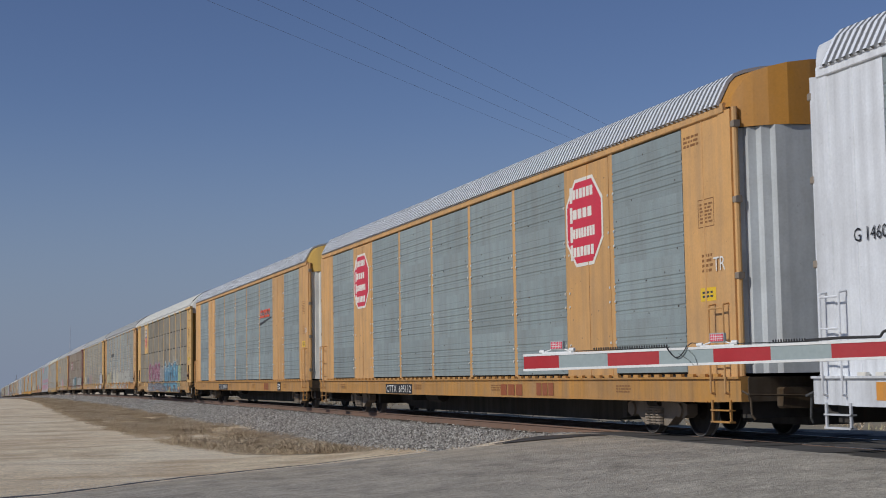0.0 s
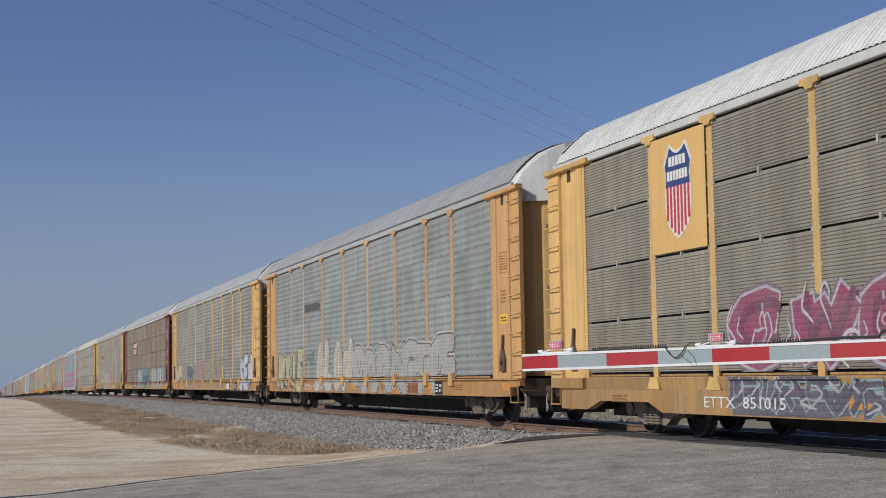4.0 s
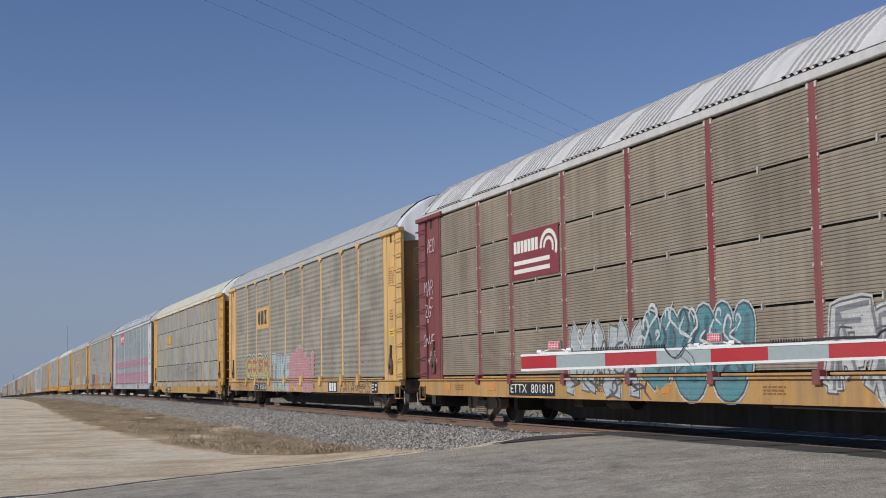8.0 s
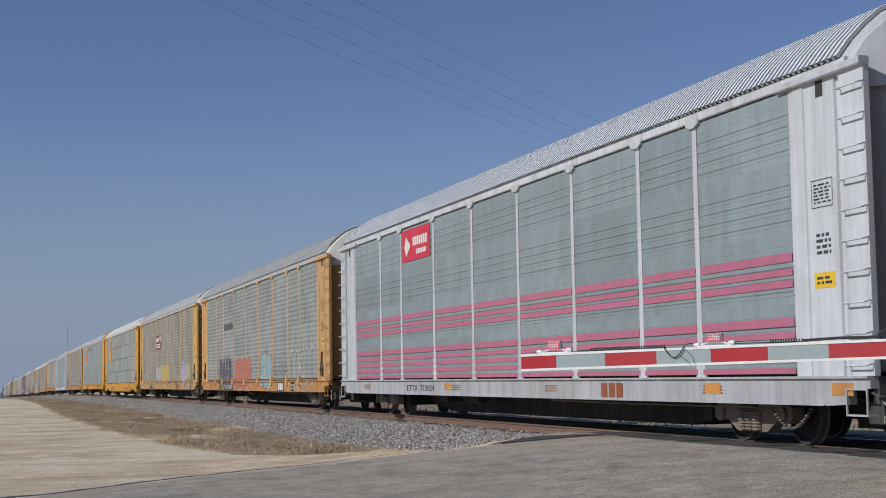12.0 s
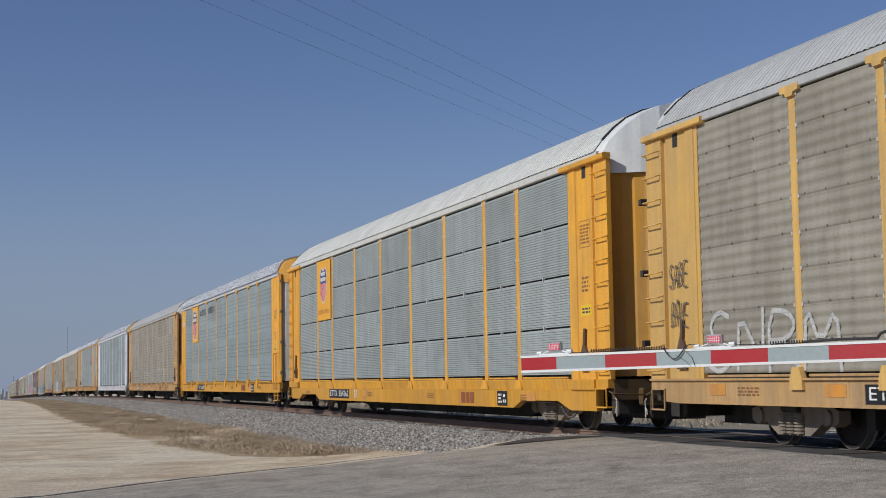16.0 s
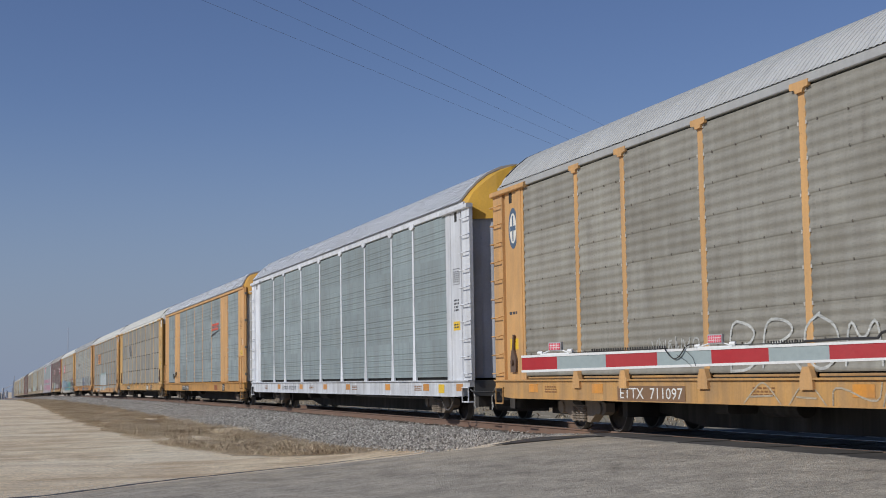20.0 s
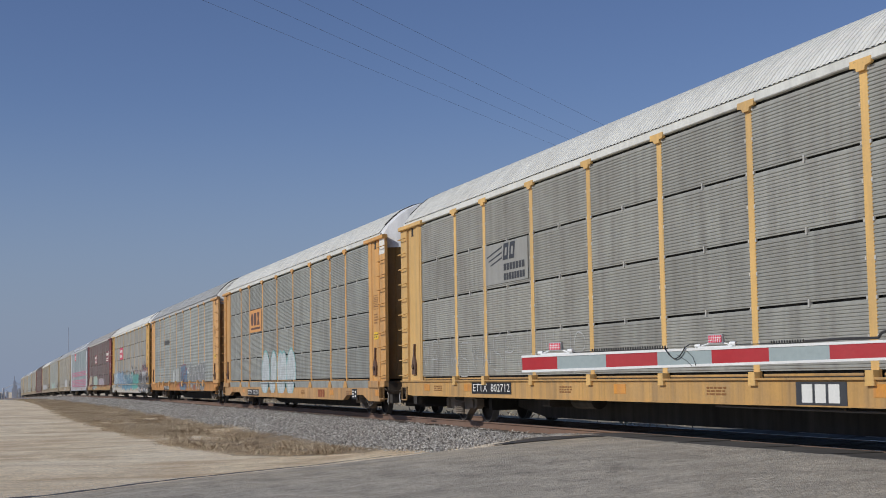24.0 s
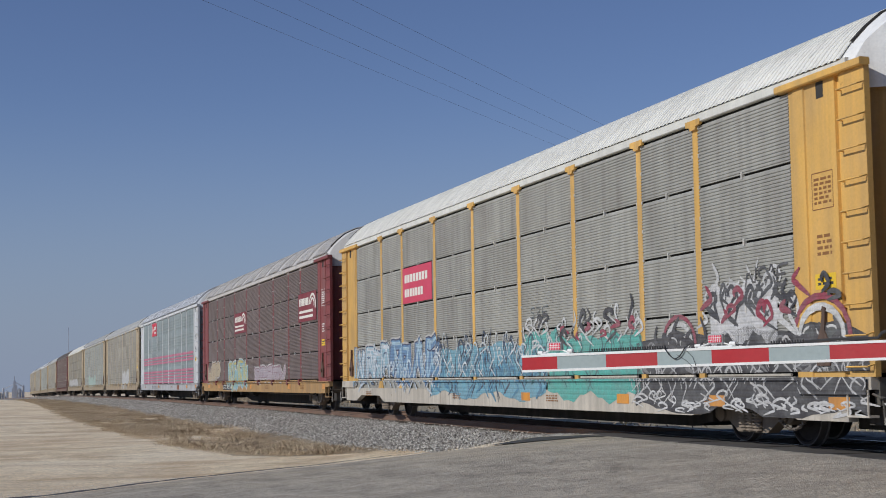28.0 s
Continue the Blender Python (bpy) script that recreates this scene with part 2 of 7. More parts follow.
n = Nodes("old_asphalt")
v = n.coords(shift_random=False)
big, mid, small = n.noise(v, 0.25, 5, 0.6), n.noise(n.coords((1.4, 0.8, 1), False), 1.3, 6, 0.7), n.noise(v, 60, 3, 0.7)
col = n.ramp(mid, [(0.3, lin(136, 129, 116)), (0.55, lin(172, 163, 148)), (0.75, lin(195, 185, 168))])
col = n.mix(n.ramp(big, [(0.42, BLACK), (0.66, shade(WHITE, 0.6))]), col, lin(178, 169, 154))
grit = n.noise(v, 22, 5, 0.75)
col = n.mix(1.0, col, n.ramp(grit, [(0.3, shade(WHITE, 0.58)), (0.52, shade(WHITE, 1.06)), (0.72, shade(WHITE, 1.36))]), "MULTIPLY")
col = n.mix(1.0, col, n.ramp(small, [(0.3, shade(WHITE, 0.6)), (0.7, shade(WHITE, 1.25))]), "MULTIPLY")
streak = n.noise(n.coords((0.7, 1.6, 1), False), 1.6, 5, 0.7)
col = n.mix(n.ramp(streak, [(0.52, BLACK), (0.7, shade(WHITE, 0.5))]), col, lin(202, 193, 176))
patchy = n.noise(n.coords((0.8, 1.5, 1), False), 5.0, 6, 0.8)
col = n.mix(1.0, col, n.ramp(patchy, [(0.36, shade(WHITE, 0.78)), (0.5, WHITE), (0.66, shade(WHITE, 1.16))]), "MULTIPLY")
# dust blown over the edges of the asphalt
tcn = n.add("ShaderNodeTexCoord")
spn = n.add("ShaderNodeSeparateXYZ")
n.link(tcn.outputs["Object"], spn.inputs[0])
near_edge = n.add("ShaderNodeMapRange")
for a, b in ((1, 19.2), (2, 22.8), (3, 0.0), (4, 1.0)):
    near_edge.inputs[a].default_value = b
n.link(spn.outputs[1], near_edge.inputs[0])
dust = n.add("ShaderNodeMath", operation="MULTIPLY")
n.link(near_edge.outputs[0], dust.inputs[0])
n.link(n.ramp(n.noise(n.coords((0.5, 2.4, 1), False), 1.1, 6, 0.7), [(0.42, BLACK), (0.72, shade(WHITE, 0.6))]), dust.inputs[1])
col = n.mix(dust.outputs[0], col, lin(213, 193, 159))
n.bump(grit, 0.9, 0.03)
ASPHALT = n.done(col, 0.9)

n = Nodes("ballast_bed")
v = n.coords(shift_random=False)
vor = n.add("ShaderNodeTexVoronoi")
vor.inputs["Scale"].default_value = 17
n.link(v, vor.inputs["Vector"])
col = n.mix(0.5, n.ramp(n.noise(v, 9, 5, 0.7), [(0.3, lin(80, 76, 72)), (0.7, lin(165, 160, 152))]), vor.outputs["Color"], "SOFT_LIGHT")
col = n.mix(0.8, col, lin(130, 126, 120), "COLOR")
n.bump(vor.outputs["Distance"], 0.8, 0.05)
BALLAST = n.done(col, 0.9)

n = Nodes("ballast_stone")
geo = n.add("ShaderNodeNewGeometry")
col = n.ramp(geo.outputs["Random Per Island"], [(0, lin(98, 92, 86)), (0.35, lin(142, 136, 128)), (0.75, lin(178, 172, 162)), (1, lin(208, 203, 193))])
STONE = n.done(n.mix(1.0, col, n.ramp(n.noise(n.coords(shift_random=False), 40, 3), [(0.3, shade(WHITE, 0.8)), (0.7, shade(WHITE, 1.1))]), "MULTIPLY"), 0.9)

n = Nodes("pale_gravel")
geo = n.add("ShaderNodeNewGeometry")
PALESTONE = n.done(n.ramp(geo.outputs["Random Per Island"], [(0, lin(176, 162, 144)), (0.5, lin(206, 194, 176)), (1, lin(226, 218, 204))]), 0.9)

n = Nodes("dead_grass")
geo = n.add("ShaderNodeNewGeometry")
col = n.ramp(geo.outputs["Random Per Island"], [(0, lin(150, 132, 112)), (0.3, lin(178, 159, 134)), (0.62, lin(200, 181, 154)), (0.9, lin(214, 197, 170)), (1, lin(174, 168, 132))])
patch = n.noise(n.coords((0.5, 0.16, 1), False), 1.2, 5, 0.65)
col = n.mix(1.0, col, n.ramp(patch, [(0.34, lin(200, 192, 182)), (0.50, lin(244, 241, 236)), (0.66, WHITE)]), "MULTIPLY")
GRASS = n.done(col, 0.9)

n = Nodes("dry_soil")
v = n.coords(shift_random=False)
col = n.ramp(n.noise(v, 1.2, 6, 0.7), [(0.3, lin(112, 97, 80)), (0.5, lin(152, 136, 113)), (0.72, lin(178, 161, 135))])
col = n.mix(1.0, col, n.ramp(n.noise(v, 18, 4, 0.7), [(0.3, shade(WHITE, 0.7)), (0.7, shade(WHITE, 1.15))]), "MULTIPLY")
SOIL = n.done(col, 0.95)

TIE = paint("creosoted_wood", (96, 84, 74), 0.5, 0.85, 0.05, 0.08)
RAIL = paint("rusty_rail", (124, 97, 80), 0.3, 0.7, 0.15, 0.05)
RAILHEAD = paint("worn_rail_head", (170, 168, 165), 0.1, 0.28, 0.0, 0.02, 0.9)

# ---- the ground sheet ----
gxs = np.concatenate([-np.geomspace(4000, 32, 18), np.arange(-30, 14.1, 0.45), np.geomspace(15, 4000, 20)])
gys = np.concatenate([-np.geomspace(4000, 22, 18), np.arange(-20, 4, 2.0), np.arange(4, 70, 0.6), np.geomspace(70, 4500, 60)])
vx, vy, polys = lattice(gxs, gys)
vz = ground_z(vx, vy)
near = (np.abs(vx) < 60) & (np.abs(vy) < 300) & (road_weight(vx, vy) < 0.2)
vz = vz + np.where(near, np.sin(vx * 1.9 + vy * 0.7) * 0.012 + np.sin(vx * 0.6 - vy * 0.31) * 0.025, 0)
tagged(new("ground", mesh_arrays("ground", np.stack([vx, vy, vz], -1), polys, DIRT, True)), "pale dry dirt ground, packed by tyres, with loose gravel", "ground", kind="structure")

# ---- the road ----
rows_x = np.concatenate([np.linspace(-60, -14, 24), np.arange(-13.5, 6, 0.35), np.linspace(6, 90, 40)])
cross = np.linspace(0, 1, 44)
vx = np.repeat(rows_x, len(cross))
left, right = np.interp(vx, ROAD_X, ROAD_LEFT), np.interp(vx, ROAD_X, ROAD_RIGHT)
f = np.tile(cross, len(rows_x))
wob = np.sin(vx * 2.3) * 0.06 + np.sin(vx * 5.1 + 1) * 0.035 + np.sin(vx * 11.7) * 0.02
vy = right + (left + wob - right) * f
vz = rise(vy) + ramp_height(vx) + np.sin(vx * 0.7 + vy * 0.9) * 0.004 - np.where((f == 0) | (f == 1), 0.07, 0)
i = np.arange(len(vx)).reshape(len(rows_x), len(cross))
polys = np.stack([i[:-1, :-1], i[1:, :-1], i[1:, 1:], i[:-1, 1:]], -1).reshape(-1, 4)
# leave the flangeways open
cx, cf = vx[polys].mean(1), 0
keep = (np.abs(cx) > 1.72)
tagged(new("road", mesh_arrays("road", np.stack([vx, vy, vz], -1), polys[keep], ASPHALT, True)), "worn grey asphalt road rising to the level crossing", "road", kind="structure")

# ---- track ----
ty = np.concatenate([np.arange(-620, 0, 20.0), np.arange(0, 160, 2.0), np.arange(160, 1200, 10.0)])


def extruded(ring, ys, x0, dz=0.0):
    k = len(ring)
    vs = np.concatenate([np.stack([np.full(k, y), np.array([p[0] for p in ring]) + x0, np.array([p[1] for p in ring]) + dz + rise(y)], -1) for y in ys])
    vs = vs[:, [1, 0, 2]]
    a = np.arange(len(ys) - 1)[:, None] * k + np.arange(k)[None, :]
    b = np.arange(len(ys) - 1)[:, None] * k + (np.arange(k)[None, :] + 1) % k
    return vs, np.stack([a, b, b + k, a + k], -1).reshape(-1, 4)


bed = [(-4.0, -0.75), (-3.7, -0.56), (-2.3, -0.22), (-1.75, -0.175), (1.75, -0.175), (2.3, -0.22), (3.7, -0.56), (4.0, -0.75)]
for nm, y0, y1 in (("track_bed", 24.3, 1200), ("track_bed", -620, 10.3)):
    ys = np.concatenate([[y0], ty[(ty > y0) & (ty < y1)], [y1]])
    vs, fs = extruded(bed, ys, 0)
    tagged(new(nm, mesh_arrays(nm, vs, fs, BALLAST)), "grey crushed-stone track bed", "track bed", kind="structure")
rail_ring = [(-0.07, -0.172), (0.07, -0.172), (0.07, -0.155), (0.012, -0.13), (0.012, -0.04), (0.037, -0.03), (0.037, -0.002), (-0.037, -0.002), (-0.037, -0.03), (-0.012, -0.04), (-0.012, -0.13), (-0.07, -0.155)]
head_ring = [(-0.034, -0.0022), (0.034, -0.0022), (0.028, 0.0), (-0.028, 0.0)]
for sx in (-0.755, 0.755):
    vs, fs = extruded(rail_ring, ty, sx)
    rail = tagged(new("rail", mesh_arrays("rail", vs, fs, RAIL)), "rusty steel running rail with a bright worn head", "rail", "the two rails", "structure")
    vs, fs = extruded(head_ring, ty, sx)
    put("rail_head", mesh_arrays("rail_head", vs, fs, RAILHEAD), RAILHEAD, rail, "bright worn running surface")
tie_me = Geo().box(-1.3, 1.3, -0.115, 0.115, -0.33, -0.155, 0.015).mesh("tie", TIE)
track = tagged(new("ties"), "dark creosoted timber cross ties in the ballast", "railway ties", kind="structure")
rng = random.Random(4)
count = 0
far = Geo()
for k in range(0, 420):
    y = 24.6 + k * 0.52
    if k < 150:
        ob = put("tie", tie_me, TIE, track, at=(rng.uniform(-0.05, 0.05), y, float(rise(y)) + rng.uniform(-0.008, 0.012)))
        ob.rotation_euler = (0, 0, rng.uniform(-0.012, 0.012))
    else:
        z = float(rise(y))
        far.box(-1.3, 1.3, y - 0.115, y + 0.115, z - 0.33, z - 0.155)
for k in range(0, 120):
    y = 10.0 - k * 0.52
    z = float(rise(y))
    far.box(-1.3, 1.3, y - 0.115, y + 0.115, z - 0.33, z - 0.155)
tagged(put("far_ties", far.mesh("far_ties", TIE), TIE, track), kind="stuff")
# crossing panels between and outside the rails
PANEL = paint("crossing_timber", (70, 66, 62), 0.5, 0.85, 0.05, 0.2)
crossing = tagged(new("crossing_deck"), "dark rubber and timber crossing panels between the rails", "crossing deck", kind="structure")
for a, b in ((-1.70, -0.80), (-0.66, -0.02), (0.02, 0.66), (0.80, 1.70)):
    for j in range(7):
        ym = 11.3 + j * 2.0
        put("crossing_panel", Geo().box(a, b, -0.995, 0.995, -0.16, -0.008, 0.012).mesh("crossing_panel", PANEL), PANEL, crossing, at=(0, ym, float(rise(ym))))

# ---- crossing gate ----
RED = paint("gate_red", (176, 38, 44), 0.1, 0.4, 0, 0.03)
SILVER = paint("gate_silver", (154, 167, 166), 0.1, 0.45, 0, 0.03)
EDGE = paint("gate_white_edge", (232, 232, 228), 0.1, 0.4, 0, 0.02)
DARK = paint("black_rubber", (38, 38, 40), 0.2, 0.6, 0, 0.05)
LAMPRED = paint("red_lamp_lens", (226, 74, 96), 0.05, 0.2, 0, 0.02)
ALU = paint("bare_aluminium", (190, 192, 196), 0.15, 0.35, 0, 0.03, 0.8)
gate = tagged(new("crossing_gate"), "lowered crossing gate arm with red and silver stripes and small lamps", "crossing gate")
TIP = Vector((-8.138, 9.758, 1.172))
END = Vector((-6.892, 7.783, 1.195))
gd = (END - TIP).normalized()
gate.matrix_world = Matrix.Translation(TIP) @ gd.to_track_quat("X", "Z").to_matrix().to_4x4()
# arm runs along local +x from the tip
half = 0.0517
edges = [0.0, 0.305] + [0.305 + 0.406 * (i + 1) for i in range(13)]
for i, (a, b) in enumerate(zip(edges, edges[1:])):
    put("stripe", Geo().box(a, b, -0.02, 0.02, -half + 0.008, half - 0.008).mesh("stripe"), RED if i % 2 == 0 else SILVER, gate)
for s in (-1, 1):
    put("edge_strip", Geo().box(-0.004, edges[-1], -0.024, 0.024, s * half - 0.008, s * half + 0.008, 0.004).mesh("edge_strip"), EDGE, gate)

# lamps, cable and mast of the gate
HOUSING = paint("lamp_housing", (168, 172, 172), 0.2, 0.5, 0, 0.03)
for a in (0.285, 1.55):
    g = Geo().box(a - 0.13, a + 0.12, -0.012, 0.012, half + 0.008, half + 0.016, 0.003)
    g.path([(a - 0.13, 0, half + 0.014), (a - 0.05, 0, half + 0.034), (a + 0.05, 0, half + 0.034), (a + 0.12, 0, half + 0.014)], 0.005, 5)
    g.tube((a - 0.155, 0, half + 0.022), (a - 0.115, 0, half + 0.022), 0.012, 8).tube((a + 0.10, 0, half + 0.026), (a + 0.14, 0, half + 0.026), 0.015, 8)
    lamp = put("lamp_bracket", g.mesh("lamp_bracket"), EDGE, gate, "pale lamp bracket")
    put("lamp_housing", Geo().box(a - 0.053, a + 0.053, -0.014, 0.014, half + 0.032, half + 0.092, 0.004).mesh("lamp_housing"), HOUSING, lamp)
    put("lamp_lens", Geo().box(a - 0.047, a + 0.047, -0.018, 0.018, half + 0.038, half + 0.084, 0.003).mesh("lamp_lens"), LAMPRED, lamp, "small red gate lamp")
    g = Geo()
    for s in (-1, 1):
        for i in range(1, 7):
            g.box(a - 0.047 + i * 0.0134 - 0.0014, a - 0.047 + i * 0.0134 + 0.0014, s * 0.0182, s * 0.0195, half + 0.038, half + 0.084)
        for i in (1, 2):
            g.box(a - 0.047, a + 0.047, s * 0.0182, s * 0.0192, half + 0.038 + i * 0.0153 - 0.0014, half + 0.038 + i * 0.0153 + 0.0014)
    tagged(put("lamp_grille", g.mesh("lamp_grille"), EDGE, lamp), kind="stuff")
cable = Geo()
pts = []
for i in range(170):
    x = 0.585 + 0.595 * i / 169
    pts.append((x, 0.012 * math.cos(i * 1.15), half + 0.022 + 0.010 * math.sin(i * 1.15)))
cable.path(pts, 0.0035, 4)
pts = [(1.18 + 0.16 * i / 14, -0.032, half + 0.02 - 0.075 * math.sin(math.pi * i / 14)) for i in range(15)]
cable.path(pts, 0.004, 5)
cable.path([(0.40, 0, half + 0.015), (0.585, 0, half + 0.015)], 0.004, 4)
pts = [(1.935 + 0.23 * i / 70, 0.012 * math.cos(i * 1.15), half + 0.022 + 0.010 * math.sin(i * 1.15)) for i in range(71)]
cable.path(pts, 0.0035, 4)
cable.path([(2.165, 0, half + 0.02), (2.4, 0, half + 0.026), (2.64, 0, half + 0.022), (2.66, 0, half + 0.05), (2.72, 0, half + 0.07), (2.9, 0, half + 0.03), (5.4, 0, half + 0.02)], 0.009, 6)
cable.path([(1.34, -0.02, half + 0.02), (1.36, -0.01, half + 0.035), (1.42, 0, half + 0.03)], 0.004, 4)
cable.path([(1.66, 0, half + 0.02), (1.935, 0, half + 0.016)], 0.004, 4)
cable.path([(1.27, -0.026, half - 0.03), (1.34, -0.027, -0.02), (1.38, -0.026, -half - 0.006)], 0.0016, 4)
cable.path([(1.335, -0.026, half), (1.39, -0.027, 0.0), (1.41, -0.026, -half - 0.006)], 0.0016, 4)
tagged(put("lamp_cable", cable.mesh("lamp_cable"), DARK, gate, "coiled black lamp cable"), kind="stuff")
gz = float(ground_z(-5.01, 4.81)) - TIP.z
base = Geo().box(5.55, 6.15, -0.25, 0.25, gz, gz + 0.12).mesh("mast_base")
put("mast_base", base, SILVER, gate)
put("mast", Geo().tube((5.85, 0, gz), (5.85, 0, 2.2), 0.065, 16).mesh("mast"), ALU, gate)
put("gate_mechanism", Geo().box(5.5, 6.1, -0.16, 0.16, -0.24, 0.24, 0.03).mesh("gate_mechanism"), SILVER, gate)
put("counterweight", Geo().box(6.1, 6.9, 0.12, 0.18, -0.07, 0.07, 0.01).box(6.6, 6.95, 0.02, 0.24, -0.16, 0.16, 0.02).mesh("counterweight"), DARK, gate)


# ---- verge, ballast stones and dry grass ----
def scatter_mesh(name, places, sizes, rng2, material, flat=0.75):
    """Angular stones: squashed octahedra with uneven corners."""
    base = np.array([(1, 0, 0), (0, 1, 0), (-1, 0, 0), (0, -1, 0), (0, 0, 1), (0, 0, -1)], float)
    tris = np.array([(0, 1, 4), (1, 2, 4), (2, 3, 4), (3, 0, 4), (1, 0, 5), (2, 1, 5), (3, 2, 5), (0, 3, 5)])
    k = len(places)
    v = base[None] * rng2.uniform(0.7, 1.25, (k, 6, 1)) + rng2.uniform(-0.25, 0.25, (k, 6, 3))
    a = rng2.uniform(0, 6.28, k)
    c, s = np.cos(a), np.sin(a)
    x, y = v[..., 0] * c[:, None] - v[..., 1] * s[:, None], v[..., 0] * s[:, None] + v[..., 1] * c[:, None]
    tilt = rng2.uniform(-0.6, 0.6, k)
    z = v[..., 2] * flat + x * tilt[:, None]
    v = np.stack([x, y, z], -1) * np.asarray(sizes)[:, None, None] + np.asarray(places)[:, None, :]
    f = tris[None] + (np.arange(k) * 6)[:, None, None]
    return mesh_arrays(name, v.reshape(-1, 3), f.reshape(-1, 3), material)


def bed_z(x, y):
    return rise(y) + np.interp(np.abs(x), [0, 1.75, 2.3, 3.7, 4.0], [-0.175, -0.175, -0.22, -0.56, -0.75])


def toe(y):
    return np.interp(y, [24, 25, 26.5, 28.8, 30.6, 34, 42, 67, 103, 300], [-2.0, -2.4, -2.9, -3.3, -3.55, -3.8, -3.85, -3.8, -3.5, -3.4])


DIRT_Y = [27.5, 29.5, 30.9, 31.9, 32.4, 33.7, 35.5, 41, 50, 75, 95, 140, 163, 280, 500]
DIRT_X = [-3.3, -3.62, -4.0, -4.65, -5.43, -6.1, -6.74, -7.03, -7.37, -7.65, -7.4, -6.6, -6.5, -5.4, -4.6]


def grass_edge(y):
    return np.interp(y, DIRT_Y, DIRT_X) + (0.16 * np.sin(y * 0.9) + 0.10 * np.sin(y * 2.3 + 1) + 0.07 * np.sin(y * 5.1)) * np.clip((y - 28) / 8, 0.3, 1)


r2 = np.random.default_rng(7)
P, S = [], []
for y0, y1, dens, lo, hi in ((23.6, 45, 620, 0.016, 0.038), (45, 75, 330, 0.024, 0.046), (75, 150, 90, 0.04, 0.075), (150, 300, 22, 0.06, 0.11)):
    k = int((y1 - y0) * 2.9 * dens)
    y = r2.uniform(y0, y1, k)
    x = r2.uniform(-4.2, -1.25, k)
    ok = (x > toe(y) + r2.normal(0, 0.12, k)) & (y > np.interp(x, ROAD_X, ROAD_LEFT) - 0.1 + r2.normal(0, 0.12, k))
    x, y = x[ok], y[ok]
    z = np.maximum(bed_z(x, y), ground_z(x, y)) + r2.uniform(-0.01, 0.022, len(x))
    P.append(np.stack([x, y, z], -1))
    S.append(r2.uniform(lo, hi, len(x)))
k = 9000
y = r2.uniform(24.5, 70, k)
x = r2.uniform(-1.3, 2.6, k)
P.append(np.stack([x, y, bed_z(x, y) + r2.uniform(-0.02, 0.01, k)], -1))
S.append(r2.uniform(0.03, 0.055, k))
stones = new("ballast_stones", scatter_mesh("ballast_stones", np.concatenate(P), np.concatenate(S), r2, STONE))
tagged(stones, "loose grey and white crushed ballast stones", "ballast", kind="stuff")
# pebbles washed along the road's edge and over the dirt
k = 9000
x = r2.uniform(-16, -3.0, k)
edge = np.interp(x, ROAD_X, ROAD_LEFT)
y = edge + 0.15 + np.abs(r2.normal(0, 1.5, k))
z = ground_z(x, y) + 0.004
tagged(new("gravel", scatter_mesh("gravel", np.stack([x, y, z], -1), r2.uniform(0.006, 0.015, k), r2, PALESTONE, 0.5)), "small pale gravel along the road edge", "gravel", kind="stuff")
k = 5000
x, y = r2.uniform(-26, -6.5, k), r2.uniform(20, 90, k)
ok = (y > np.interp(x, ROAD_X, ROAD_LEFT) + 0.3) & (x < grass_edge(y))
x, y = x[ok], y[ok]
tagged(new("pebbles", scatter_mesh("pebbles", np.stack([x, y, ground_z(x, y) + 0.004], -1), r2.uniform(0.006, 0.016, len(x)), r2, PALESTONE, 0.5)), "scattered pebbles on packed dirt", "pebbles", kind="stuff")
# soil strip under the grass
ys = np.concatenate([np.arange(28.2, 90, 0.5), np.geomspace(90, 500, 50)])
fr = np.linspace(0, 1, 9)
vx = (grass_edge(ys)[:, None] * (1 - fr) + (toe(ys)[:, None] + 0.1) * fr).ravel()
vy = np.repeat(ys, len(fr))
vz = ground_z(vx, vy) + 0.022 + 0.006 * np.sin(vx * 3 + vy * 0.8) - np.tile(np.where((fr == 0), 0.16, np.where(fr == fr[1], 0.02, 0)), len(ys))
i = np.arange(len(vx)).reshape(len(ys), len(fr))
tagged(new("verge", mesh_arrays("verge", np.stack([vx, vy, vz], -1), np.stack([i[:-1, :-1], i[:-1, 1:], i[1:, 1:], i[1:, :-1]], -1).reshape(-1, 4)[:, ::-1], SOIL)), "dry brown soil verge beside the ballast", "verge", kind="structure")


def blades(x, y, h, rng2, w=0.006):
    k = len(x)
    z = ground_z(x, y) + 0.02
    a, lean = rng2.uniform(0, 6.28, k), rng2.uniform(0.2, 1.1, k) * h
    la = rng2.uniform(0, 6.28, k)
    ww = w * rng2.uniform(0.6, 1.6, k)
    dx, dy = np.cos(a) * ww, np.sin(a) * ww
    mx, my = np.cos(la) * lean, np.sin(la) * lean
    v = np.stack([np.stack([x - dx, y - dy, z], -1), np.stack([x + dx, y + dy, z], -1), np.stack([x + dx * 0.7 + mx * 0.4, y + dy * 0.7 + my * 0.4, z + h * 0.6], -1), np.stack([x + mx, y + my, z + h * rng2.uniform(0.75, 1, k)], -1)], 1)
    return v.reshape(-1, 3), np.arange(4 * k).reshape(k, 4)


